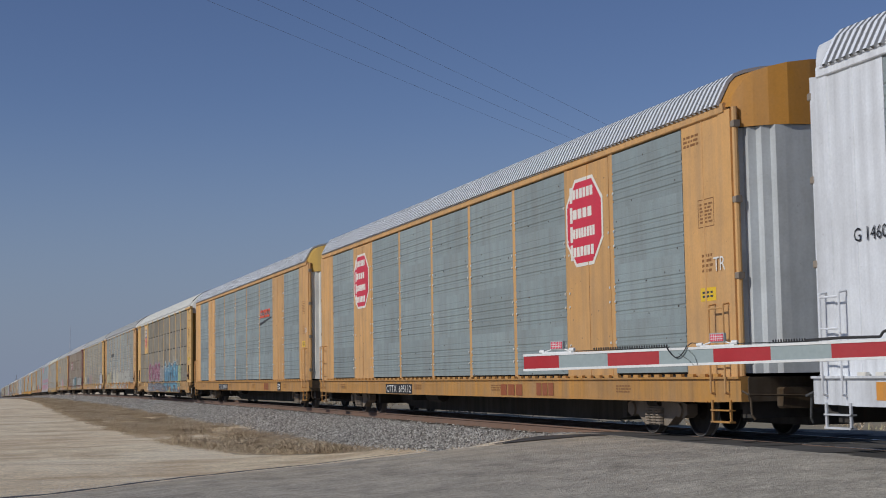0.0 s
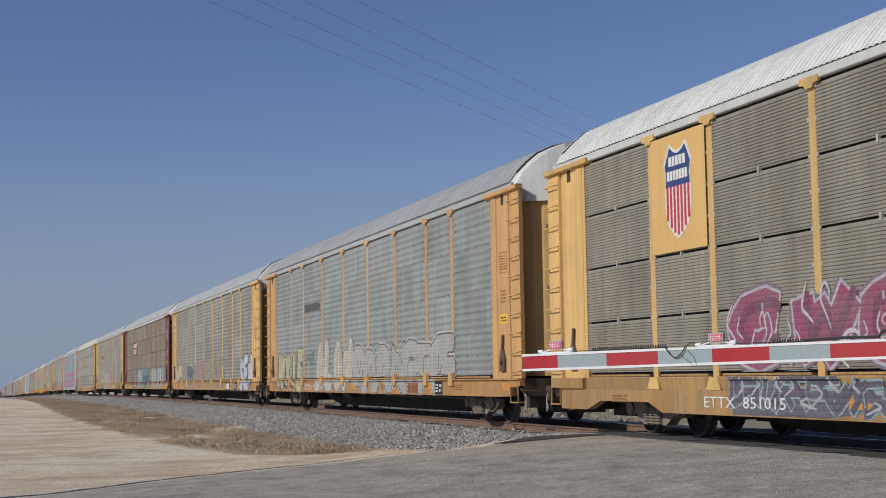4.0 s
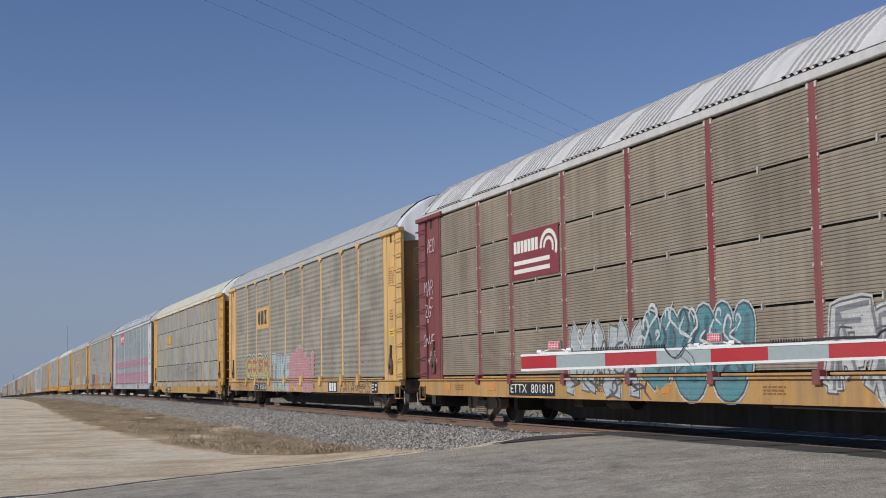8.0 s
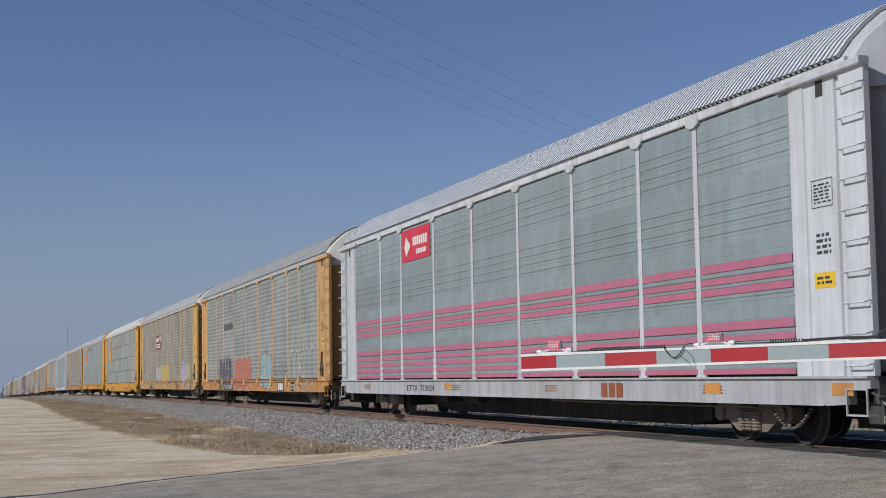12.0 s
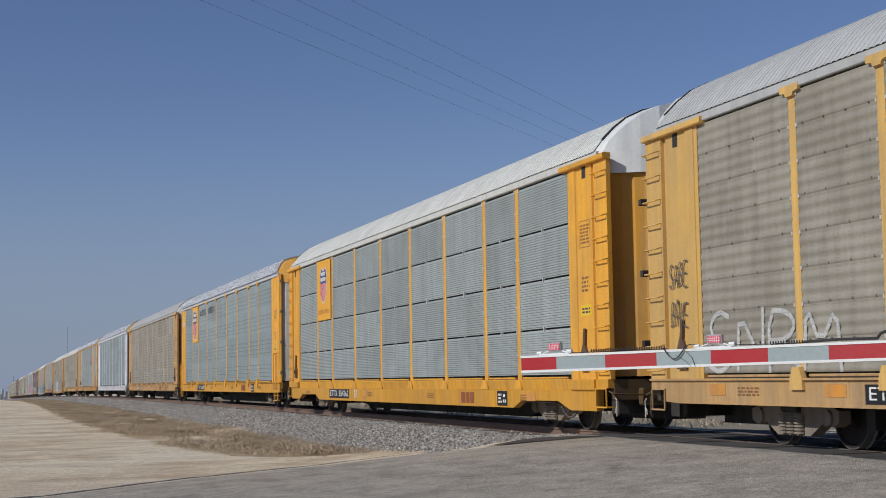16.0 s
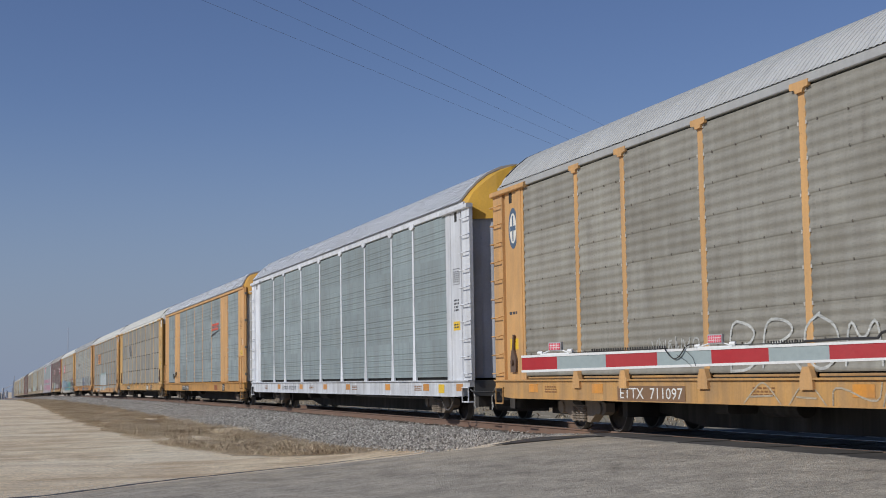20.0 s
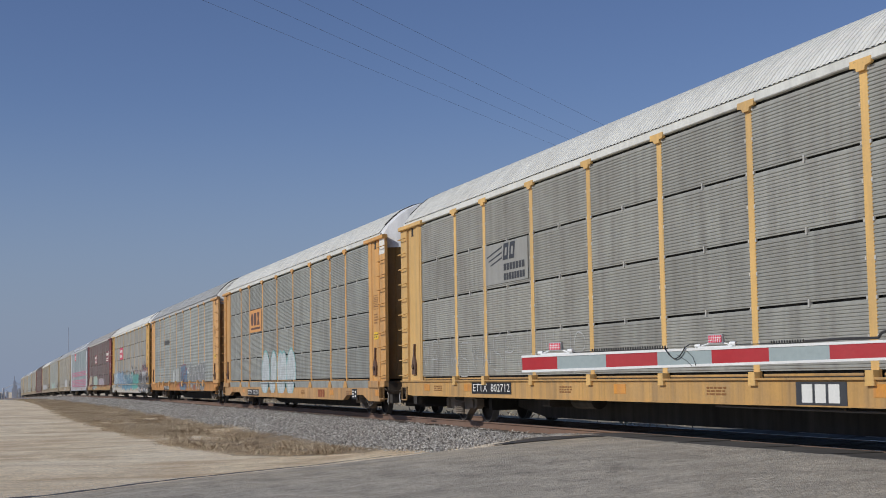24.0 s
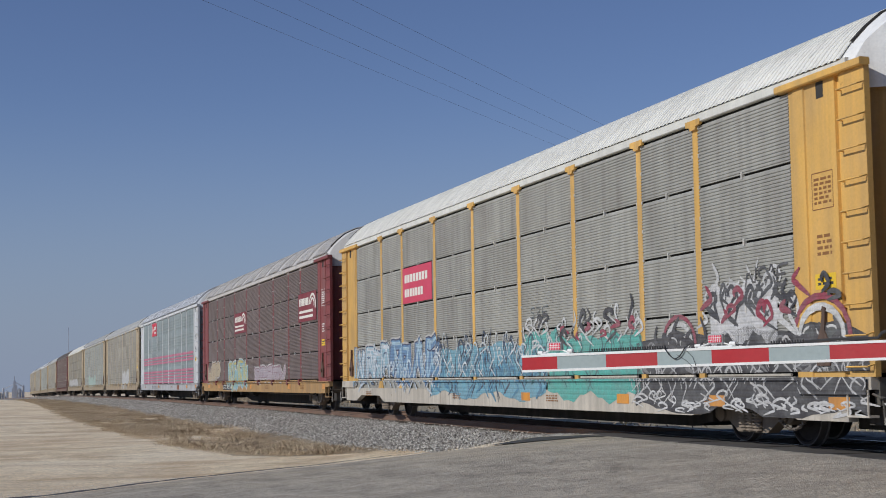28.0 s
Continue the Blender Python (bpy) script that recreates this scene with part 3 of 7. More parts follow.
V, F, o = [], [], 0
for y0, y1, dens, h0, h1, w in ((28.2, 48, 3000, 0.008, 0.036, 0.0022), (48, 80, 1300, 0.014, 0.05, 0.004), (80, 150, 260, 0.03, 0.09, 0.010), (150, 330, 60, 0.05, 0.14, 0.022)):
    k = int((y1 - y0) * 5 * dens)
    y = r2.uniform(y0, y1, k)
    x = r2.uniform(-8, -2.2, k)
    edge = grass_edge(y)
    thick = 0.5 + 0.25 * np.sin(x * 1.3 + y * 0.45) * np.sin(y * 0.23 + x * 0.4) + 0.25 * np.sin(x * 4.1 - y * 1.7) * np.sin(y * 1.1 + x * 2.3)
    ok = (x > edge + r2.normal(0, 0.1, k)) & (x < toe(y) + np.abs(r2.normal(0, 0.25, k))) & (r2.uniform(0, 1, k) < 0.6 + 0.4 * thick)
    x, y, thick = x[ok], y[ok], thick[ok]
    v, f = blades(x, y, r2.uniform(h0, h1, len(x)) * (0.5 + 0.9 * thick), r2, w)
    V.append(v)
    F.append(f + o)
    o += len(v)
# taller dark tufts
for _ in range(150):
    cy = 32 + 98 * r2.uniform(0, 1) ** 1.6
    cx = r2.uniform(grass_edge(cy) + 0.1, toe(cy) - 0.2)
    k = 110
    v, f = blades(cx + r2.normal(0, 0.16, k), cy + r2.normal(0, 0.4, k), r2.uniform(0.03, 0.12, k), r2, 0.0035)
    V.append(v)
    F.append(f + o)
    o += len(v)
tagged(new("grass", mesh_arrays("grass", np.concatenate(V), np.concatenate(F), GRASS)), "short matted dead brown grass", "grass", kind="stuff")
# the far side of the line is a dry field
FIELD = paint("dry_field", (146, 134, 108), 0.5, 0.95, 0, 0.02)
ys = np.concatenate([np.arange(24.5, 90, 1.5), np.geomspace(90, 900, 40)])
xs = np.concatenate([np.arange(4.4, 16, 0.8), np.geomspace(16, 400, 24)])
gx, gy = np.meshgrid(xs, ys, indexing="ij")
i = np.arange(gx.size).reshape(gx.shape)
gh = ground_z(gx.ravel(), gy.ravel()) + 0.05 + 0.04 * np.sin(gx.ravel() * 1.7 + gy.ravel() * 0.9) - np.where((gx.ravel() == xs[0]) | (gy.ravel() == ys[0]), 0.2, 0)
tagged(new("field", mesh_arrays("field", np.stack([gx.ravel(), gy.ravel(), gh], -1), np.stack([i[:-1, :-1], i[1:, :-1], i[1:, 1:], i[:-1, 1:]], -1).reshape(-1, 4), FIELD, True)), "dry brown field beyond the railway line", "field", kind="structure")
# scrub on the far side, seen between the wheels
V, F, o = [], [], 0
for _ in range(900):
    cx, cy = r2.uniform(6.5, 45), r2.uniform(26, 190)
    k = 26
    v, f = blades(cx + r2.normal(0, 0.5, k), cy + r2.normal(0, 0.5, k), r2.uniform(0.05, 0.26, k), r2, 0.025)
    V.append(v)
    F.append(f + o)
    o += len(v)
tagged(new("scrub", mesh_arrays("scrub", np.concatenate(V), np.concatenate(F), GRASS)), "low dry scrub beyond the track", "scrub", kind="stuff")

# dark patch that paints a cast shadow where the asphalt meets the track
ROAD_SHADOW = paint("road_shadow_dark", (58, 56, 55), 0.25, 0.7, 0, 0.03)
ring = [(-3.95, 22.60), (-3.1, 23.5), (-2.6, 23.85), (-1.95, 23.5), (-1.75, 23.2), (-1.75, 22.85), (-2.1, 22.95), (-3.0, 22.85)]
v = [(x, y, float(rise(y) + ramp_height(x)) + 0.012) for x, y in ring]
tagged(new("tar_patch", mesh_from("tar_patch", v, [tuple(range(len(v)))[::-1]], ROAD_SHADOW)), "dark patch painted as a shadow on the road at the crossing", "tar patch", kind="structure")

# a dark strip paints the shadow line along the edge of the asphalt
cx = np.arange(-13.4, -5.0, 0.12)
cy = np.interp(cx, ROAD_X, ROAD_LEFT) - 0.09 + 0.03 * np.sin(cx * 3.1) + 0.02 * np.sin(cx * 7.7)
cw = np.interp(cx, [-11, -8, -5], [0.14, 0.09, 0.02]) * (1 + 0.4 * np.sin(cx * 5.3) * np.sin(cx * 13.1))
v = np.concatenate([np.stack([cx, cy - cw, rise(cy) + ramp_height(cx) + 0.007], -1), np.stack([cx, cy + cw, rise(cy) + ramp_height(cx) + 0.007], -1)])
i = np.arange(len(cx) - 1)
tagged(new("road_crack", mesh_arrays("road_crack", v, np.stack([i, i + 1, i + 1 + len(cx), i + len(cx)], -1), ROAD_SHADOW)), "dark strip painted as the shadow line along the worn edge of the asphalt", "crack", kind="structure")

# ---- overhead wires on their poles ----
WIRE = paint("wire", (112, 120, 138), 0.1, 0.5, 0, 0.02)
POLE = paint("weathered_pole", (110, 98, 86), 0.4, 0.85, 0, 0.1)
eye = Vector(EYE)
HIGH = 20.0
wires = []
for l, r in (((0.139, 0.9568, 0.2554), (0.3701, 0.9152, 0.1595)), ((0.1721, 0.9512, 0.2561), (0.3788, 0.911, 0.163)), ((0.2016, 0.9453, 0.2564), (0.3875, 0.9067, 0.1665)), ((0.2365, 0.9371, 0.2565), (0.3988, 0.9007, 0.1724))):
    a, b = eye + Vector(l) * (HIGH / l[2]), eye + Vector(r) * (HIGH / r[2])
    d = (b - a).normalized()
    wires.append((a - d * ((a.x + 75) / d.x), b + d * 50))
for a, b in wires:
    g = Geo().tube(a, b, 0.0075, 5)
    tagged(new("overhead_wire", g.mesh("overhead_wire", WIRE)), "thin dark overhead utility wire", "wire", "overhead wires")
for end in (0, 1):
    ps = [w[end] for w in wires]
    mid = (ps[0] + ps[3]) / 2
    pole = tagged(new("utility_pole"), "weathered wooden utility pole with a crossarm", "utility pole", "utility poles")
    gz = float(ground_z(mid.x, mid.y))
    put("pole", Geo().tube((mid.x, mid.y, gz - 0.3), (mid.x, mid.y, mid.z + 0.4), 0.2, 12, 0.13).mesh("pole"), POLE, pole)
    d = (ps[3] - ps[0]).normalized()
    a, b = ps[0] - d * 0.3, ps[3] + d * 0.3
    put("crossarm", Geo().tube(a - Vector((0, 0, 0.12)), b - Vector((0, 0, 0.12)), 0.07, 6).mesh("crossarm"), POLE, pole)

# ---- far things on the horizon ----
# distance haze is put into this pale blue-grey paint
HAZE = paint("hazy_steel", (178, 182, 190), 0.2, 0.8, 0, 0.05)
gz = float(rise(1000)) - 0.8
plant = tagged(new("grain_plant"), "distant grey industrial plant with a tall tower", "industrial plant")
put("tower", Geo().box(8.5, 9.9, 1000, 1002, gz, gz + 12.5, 0.2).box(8.9, 9.3, 1000.5, 1001, gz + 12.5, gz + 15.5).box(10.1, 11.0, 1000, 1002, gz, gz + 9.5, 0.2).box(7.6, 8.4, 1000, 1002, gz, gz + 7.5, 0.2).mesh("tower"), HAZE, plant)
for x0, x1, h in ((1.5, 3.0, 7), (8.6, 11.0, 8.5), (11.2, 13.6, 6.5), (13.8, 15.6, 8.8), (-3, 1.2, 4.4), (3.2, 5.6, 5.2)):
    put("silo", Geo().tube(((x0 + x1) / 2, 1004, gz), ((x0 + x1) / 2, 1004, gz + h), (x1 - x0) / 2, 14).tube(((x0 + x1) / 2, 1004, gz + h), ((x0 + x1) / 2, 1004, gz + h + 1.0), (x1 - x0) / 2, 14, 0.2).mesh("silo"), HAZE, plant)
put("conveyor", Geo().tube((9.4, 1000, gz + 11.5), (14.5, 1004, gz + 8.5), 0.2, 6).tube((8.6, 1000, gz + 10), (2.2, 1004, gz + 7), 0.2, 6).mesh("conveyor"), HAZE, plant)
mast_x, mast_y = 21.1, 600.0
gz = float(rise(600)) - 0.8
antenna = tagged(new("radio_mast"), "thin distant radio mast behind the train", "radio mast")
put("mast_pole", Geo().tube((mast_x, mast_y, gz), (mast_x, mast_y, 25.6), 0.16, 6, 0.09).mesh("mast_pole"), HAZE, antenna)

# ---- autorack cars ----
CAR = 28.905
POSTS = [11.95, 9.17, 7.15, 4.31, 1.44, -1.44, -4.31, -7.15, -9.17, -11.95]
BAYS = list(zip(POSTS, POSTS[1:]))
ROWS = [(3.82, 4.77), (2.87, 3.82), (1.92, 2.87), (1.03, 1.92)]
ROOF_LOW = [(-1.56, 4.905), (-1.465, 5.09), (-1.37, 5.265), (-1.27, 5.365), (-1.10, 5.43), (-0.85, 5.485), (-0.5, 5.53), (0.0, 5.55)]
ROOF_HIGH = [(-1.565, 4.935), (-1.38, 5.165), (-1.16, 5.385), (-0.92, 5.575), (-0.6, 5.722), (-0.3, 5.79), (0.0, 5.81)]
ROOF_LOW, ROOF_HIGH = [h + [(-x, z) for x, z in h[-2::-1]] for h in (ROOF_LOW, ROOF_HIGH)]
FACE = -1.50
BLACKMETAL = paint("grimy_running_gear", (46, 42, 38), 0.4, 0.8, 0.25, 0.15)
TRUCKGREY = paint("dusty_cast_steel", (142, 128, 112), 0.5, 0.8, 0.3, 0.15)
TRUCKDARK = paint("grimy_cast_steel", (134, 120, 104), 0.5, 0.8, 0.3, 0.15)
n = Nodes("wheel_steel")
vec = n.add("ShaderNodeTexCoord")
flat = n.add("ShaderNodeVectorMath", operation="MULTIPLY")
flat.inputs[1].default_value = (0, 1, 1)
n.link(vec.outputs["Object"], flat.inputs[0])
far_out = n.add("ShaderNodeVectorMath", operation="LENGTH")
n.link(flat.outputs[0], far_out.inputs[0])
worn_rim = n.ramp(far_out.outputs["Value"], [(0.398, BLACK), (0.408, WHITE)])
col = n.ramp(n.noise(n.coords(), 7, 5, 0.7), [(0.3, lin(32, 28, 26)), (0.7, lin(58, 50, 44))])
WHEEL = n.done(n.mix(worn_rim, col, lin(108, 104, 100)), n.ramp(worn_rim, [(0, shade(WHITE, 0.8)), (1, shade(WHITE, 0.4))]))
# greyer roof colour that paints shade between the ribs
FLUTE = paint("shaded_flute", (172, 173, 174), 0.3, 0.7, 0, 0.05)
CLIP = paint("pale_clip", (196, 192, 182), 0.3, 0.6, 0.1)
RIVET = paint("dark_rivet", (96, 88, 80), 0.3, 0.7, 0.2)
LATCH = paint("rusty_latch", (92, 66, 50), 0.4, 0.7, 0.5)
# near-black for painted interior shade, and for the black lock bars
SHADE = paint("shade_and_bar_black", (40, 38, 36), 0.3, 0.9, 0, 0.05)
INK = paint("black_lettering", (26, 26, 28), 0.05, 0.6, 0, 0.02)
CHALK = paint("white_lettering", (226, 224, 216), 0.12, 0.6, 0, 0.02)
kit = {}
wheelsets = []
WHEEL_R = 0.42


def cached(key, make):
    if key not in kit:
        kit[key] = make()
    return kit[key]


def panel_mesh(width, height, style):
    """A fluted side sheet, centred, its face towards -x."""
    def make():
        g = Geo()
        pts = []
        if style == "fine":                       # close, even ribs
            k = 18
            for i in range(k):
                z = -height / 2 + 0.02 + (height - 0.04) * i / k
                h = (height - 0.04) / k
                pts += [(-0.004, z), (-0.017, z + h * 0.20), (-0.019, z + h * 0.62), (-0.004, z + h * 0.78)]
        elif style == "wide":                     # flat sheets with four narrow flutes
            pts.append((-0.014, -height / 2 + 0.001))
            for f in (0.10, 0.27, 0.44, 0.60):
                z = height * (f - 0.5)
                pts += [(-0.014, z), (-0.018, z + 0.012), (-0.018, z + 0.030), (-0.002, z + 0.033), (-0.002, z + 0.056), (-0.014, z + 0.075)]
            z = height * 0.30
            pts += [(-0.014, z), (-0.010, z + 0.006), (-0.014, z + 0.020)]
        else:                                     # rolling shallow bands, a seam at every third
            k, m = 6, 8
            for i in range(k):
                h = height / k
                for j in range(m):
                    z = -height / 2 + h * (i + j / m)
                    pts.append((-0.014 - 0.0085 * math.sin(2 * math.pi * j / m) + (0.004 if j == 0 and i % 3 == 0 else 0.0), z))
        pts.append((pts[0][0], height / 2))
        ring = [(0.03, -height / 2)] + [(pts[0][0], -height / 2)] + pts + [(0.03, height / 2)]
        g.prism_y(ring, -width / 2, width / 2)
        return g.mesh("side_panel")
    return cached(("panel", round(width, 2), round(height, 2), style), make)


def roof_mesh(depth, low, grouped=False):
    """Cross ribs all along, or in groups with smooth sheets between."""
    def make():
        pitch, y0, y1 = 0.2 if grouped else 0.155 if low else 0.136, -13.2, 13.2
        ys, ds = [], []
        for i in range(int((y1 - y0) / pitch)):
            if grouped and i % 13 > 8:
                continue
            for a, d in ((0, 0), (0.03, 1), (0.50, 1), (0.58, 0)):
                ys.append(y0 + (i + a) * pitch)
                ds.append(d * depth)
        ys.append(y1)
        ds.append(0)
        pr = np.array(ROOF_LOW if low else ROOF_HIGH)
        m = len(pr)
        way = np.gradient(pr, axis=0)
        nrm = np.stack([-way[:, 1], way[:, 0]], -1) / np.linalg.norm(way, axis=1)[:, None]
        ys, ds = np.array(ys), np.array(ds)
        co = np.zeros((len(ys), m, 3))
        co[:, :, 0] = pr[None, :, 0] + nrm[None, :, 0] * ds[:, None]
        co[:, :, 1] = ys[:, None]
        co[:, :, 2] = pr[None, :, 1] + nrm[None, :, 1] * ds[:, None]
        i = np.arange(len(ys) * m).reshape(len(ys), m)
        polys = np.stack([i[:-1, :-1], i[:-1, 1:], i[1:, 1:], i[1:, :-1]], -1).reshape(-1, 4)
        me = mesh_arrays("roof", co.reshape(-1, 3), polys[:, ::-1], BLACKMETAL)
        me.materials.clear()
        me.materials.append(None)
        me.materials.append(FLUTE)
        if depth > 0.05:                          # shade between the bright rib tops is painted into flutes and flanks
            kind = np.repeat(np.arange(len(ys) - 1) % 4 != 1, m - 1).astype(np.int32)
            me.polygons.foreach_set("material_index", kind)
        return me
    return cached(("roof", depth, low, grouped), make)


# plans of the end doors: half-widths and distances from the car's middle, from the corner inwards
FLUTED = [(1.43, 13.30), (1.42, 13.44), (1.33, 13.47), (1.31, 13.58), (1.20, 13.62), (1.17, 13.72), (1.05, 13.76), (1.02, 13.86), (0.88, 13.89), (0.5, 13.95)]
FOLDED = [(1.46, 13.30), (1.40, 13.40), (1.20, 13.46), (1.16, 13.50), (1.02, 13.58), (0.98, 13.63), (0.84, 13.72), (0.80, 13.77), (0.64, 13.84), (0.3, 13.88)]


def both_sides(half):
    return [(-x, y) for x, y in half] + [(x, y) for x, y in half[::-1]]


def door_mesh(s, square):
    def make():
        g = Geo()
        plan = both_sides(FOLDED if square else FLUTED)
        k = len(plan)
        lo = [(x, y * s, 1.0) for x, y in plan]
        hi = [(x, y * s, 4.55) for x, y in plan]
        g.poly(lo + hi, [(i, i + 1, k + i + 1, k + i) for i in range(k - 1)])
        return g.mesh("end_door")
    return cached(("door", s, square), make)


def cap_mesh(s, square):
    """The hood over an end: a smooth piece of roof and the wall under its arch."""
    def make():
        g = Geo()
        prof = ROOF_HIGH if square else ROOF_LOW
        xs, ys = ([0, 0.3, 0.66, 0.86, 1.05, 1.25, 1.5], [13.93, 13.92, 13.89, 13.79, 13.68, 13.55, 13.38]) if square else ([0, 0.5, 0.88, 1.1, 1.3, 1.5], [13.99, 13.98, 13.93, 13.80, 13.62, 13.38])
        base = 4.53 if square else 4.55
        k = len(prof)
        back, front, low = [], [], []
        for x, z in prof:
            w = max(-1.5, min(1.5, x)) * 0.985
            y = float(np.interp(abs(w), xs, ys)) * s
            back.append((x * 0.995, 13.1 * s, z - 0.006))
            front.append((w, y, z - 0.035))
            low.append((w, y, base))
        quads = [(i, i + 1, k + i + 1, k + i) for i in range(k - 1)]
        g.poly(back + front, quads)
        g.poly(front + low, quads)
        return g.mesh("end_cap")
    return cached(("cap", s, square), make)


def rim_mesh(s):
    """A dark strip that closes the joint of roof and hood."""
    def make():
        g = Geo()
        for y0, y1, d in ((13.18, 13.225, 0.018),):
            ring = [(x * (1 + d / 1.5), y * s, z + d * 0.7) for y in (y0, y1) for x, z in ROOF_HIGH[1:-1]]
            k = len(ring) // 2
            inner = [(x * 0.97, y, z - 0.06) for x, y, z in ring]
            g.poly(ring, [(i, i + 1, k + i + 1, k + i) for i in range(k - 1)])
            for row in (0, k):
                g.poly(ring[row:row + k] + inner[row:row + k], [(i, i + 1, k + i + 1, k + i) for i in range(k - 1)])
        return g.mesh("roof_rim")
    return cached(("rim", s), make)


def post_mesh(style, z0=0.95, z1=4.80):
    def make():
        g = Geo()
        if style == "bracket":                   # flat post with a spreading head on the eave rail
            g.prism_x([(-0.085, z0), (0.085, z0), (0.085, z1), (-0.085, z1)], FACE - 0.018, FACE + 0.02)
            g.prism_x([(-0.085, z1 - 0.10), (0.085, z1 - 0.10), (0.11, z1 - 0.05), (0.23, z1 - 0.035), (0.23, z1 + 0.05), (-0.23, z1 + 0.05), (-0.23, z1 - 0.035), (-0.11, z1 - 0.05)], FACE - 0.062, FACE - 0.016)
        elif style == "flared":
            g.prism_x([(-0.15, z0), (0.15, z0), (0.075, z0 + 0.75), (0.065, z1), (-0.065, z1), (-0.075, z0 + 0.75)], FACE - 0.022, FACE + 0.02)
            g.prism_x([(-0.065, z1 - 0.09), (0.065, z1 - 0.09), (0.20, z1 - 0.035), (0.20, z1 + 0.05), (-0.20, z1 + 0.05), (-0.20, z1 - 0.035)], FACE - 0.062, FACE - 0.020)
        else:
            w = 0.11 if style == "broad" else 0.088
            g.prism_x([(-w, z0), (w, z0), (w, z1), (-w, z1)], FACE - 0.012, FACE + 0.02)
        return g.mesh("post")
    return cached(("post", style), make)


def rung_mesh():
    x = FACE - 0.12
    return cached("rung", lambda: Geo().path([(FACE - 0.02, -0.25, 0.03), (x, -0.24, 0), (x, 0.22, 0), (FACE - 0.02, 0.24, 0.0)], 0.012, 5).mesh("rung"))


def sill_mesh(low, pockets):
    """low: a deep sill under a skirt, raised over the trucks; pockets: its ends are open foot steps."""
    def make():
        g = Geo()
        e = 13.09 if pockets else 13.6
        if low:
            ring = [(-e, 0.40), (-11.9, 0.40), (-11.3, 0.56), (-9.4, 0.56), (-8.9, 0.40), (8.9, 0.40), (9.4, 0.56), (11.3, 0.56), (11.9, 0.40), (e, 0.40), (e, 0.76), (-e, 0.76)]
            g.prism_x(ring, -1.56, -1.42)
            g.box(-1.52, -1.42, -e, e, 0.76, 0.955)
            g.box(-1.60, -1.52, -e, -12.0, 0.76, 0.955, 0.015)
            g.box(-1.60, -1.52, 12.0, e, 0.76, 0.955, 0.015)
        else:
            ring = [(-e, 0.60), (-12.6, 0.58), (12.6, 0.58), (e, 0.60), (e, 0.955), (-e, 0.955)]
            g.prism_x(ring, -1.56, -1.42)
            g.box(-1.60, -1.56, -13.6, 13.6, 0.925, 0.955)
            g.box(-1.585, -1.56, -12.6, 12.6, 0.58, 0.595)
        if pockets:
            for s in (1, -1):
                g.box(-1.56, -1.42, e * s, 13.6 * s, 0.80, 0.955)
        return g.mesh("side_sill")
    return cached(("sill", low, pockets), make)


def frame_mesh():
    def make():
        g = Geo()
        g.box(-1.41, 1.41, -13.5, 13.5, 0.82, 0.95)
        g.prism_x([(-13.6, 0.42), (-8.9, 0.42), (-6.6, 0.15), (6.6, 0.15), (8.9, 0.42), (13.6, 0.42), (13.6, 0.82), (-13.6, 0.82)], -0.38, 0.38)
        for y in (-12.6, -10.4, -8, -5, -2, 2, 5, 8, 10.4, 12.6):
            g.prism_y([(-1.4, 0.82), (-1.4, 0.72), (-0.35, 0.5), (0.35, 0.5), (1.4, 0.72), (1.4, 0.82)], y - 0.06, y + 0.06)
        g.box(1.42, 1.56, -13.6, 13.6, 0.55, 0.955)
        for s in (1, -1):
            g.box(-1.3, 1.3, 13.15 * s, 13.45 * s, 0.36, 0.62)
            g.box(-0.38, 0.38, 11.5 * s, 13.4 * s, 0.24, 0.42)
            g.box(-1.0, 1.0, 8.3 * s, 8.5 * s, 0.28, 0.6)
        g.path([(-1.1, -7.5, 0.6), (-1.1, -2, 0.56), (-1.1, 6, 0.6)], 0.025)
        g.tube((-0.9, 2.6, 0.55), (-0.9, 3.6, 0.55), 0.16, 12)
        g.box(-1.25, -0.75, 4.2, 4.6, 0.42, 0.75, 0.03)
        return g.mesh("underframe")
    return cached("frame", make)


def far_side_mesh():
    def make():
        g = Geo()
        g.box(1.44, 1.50, -13.3, 13.3, 0.955, 4.86)
        for y in POSTS:
            g.box(1.50, 1.56, y - 0.07, y + 0.07, 0.955, 4.8)
        for z0, z1 in ROWS:
            g.box(1.50, 1.52, -12, 12, z0 + 0.05, z1 - 0.05)
        return g.mesh("far_side")
    return cached("farside", make)


def corner_mesh(s, narrow):
    """The solid sheet at a car's corner."""
    def make():
        g = Geo()
        if narrow:
            g.prism_z([(FACE + 0.05, 11.885 * s), (FACE - 0.012, 11.885 * s), (FACE - 0.012, 12.53 * s), (FACE - 0.024, 12.54 * s), (FACE - 0.024, 12.57 * s), (FACE - 0.012, 12.58 * s), (FACE - 0.012, 13.08 * s), (FACE - 0.03, 13.10 * s), (FACE - 0.03, 13.46 * s), (FACE + 0.05, 13.46 * s)], 0.955, 4.83)
        else:
            g.prism_z([(FACE + 0.05, 11.885 * s), (FACE - 0.02, 11.885 * s), (FACE - 0.02, 11.995 * s), (FACE - 0.034, 12.0 * s), (FACE - 0.034, 12.26 * s), (FACE - 0.012, 12.27 * s), (FACE - 0.012, 12.97 * s), (FACE + 0.03, 12.98 * s), (FACE + 0.03, 13.10 * s), (FACE - 0.03, 13.11 * s), (FACE - 0.03, 13.66 * s), (FACE + 0.05, 13.66 * s)], 0.955, 4.77)
        return g.mesh("corner_sheet")
    return cached(("corner", s, narrow), make)


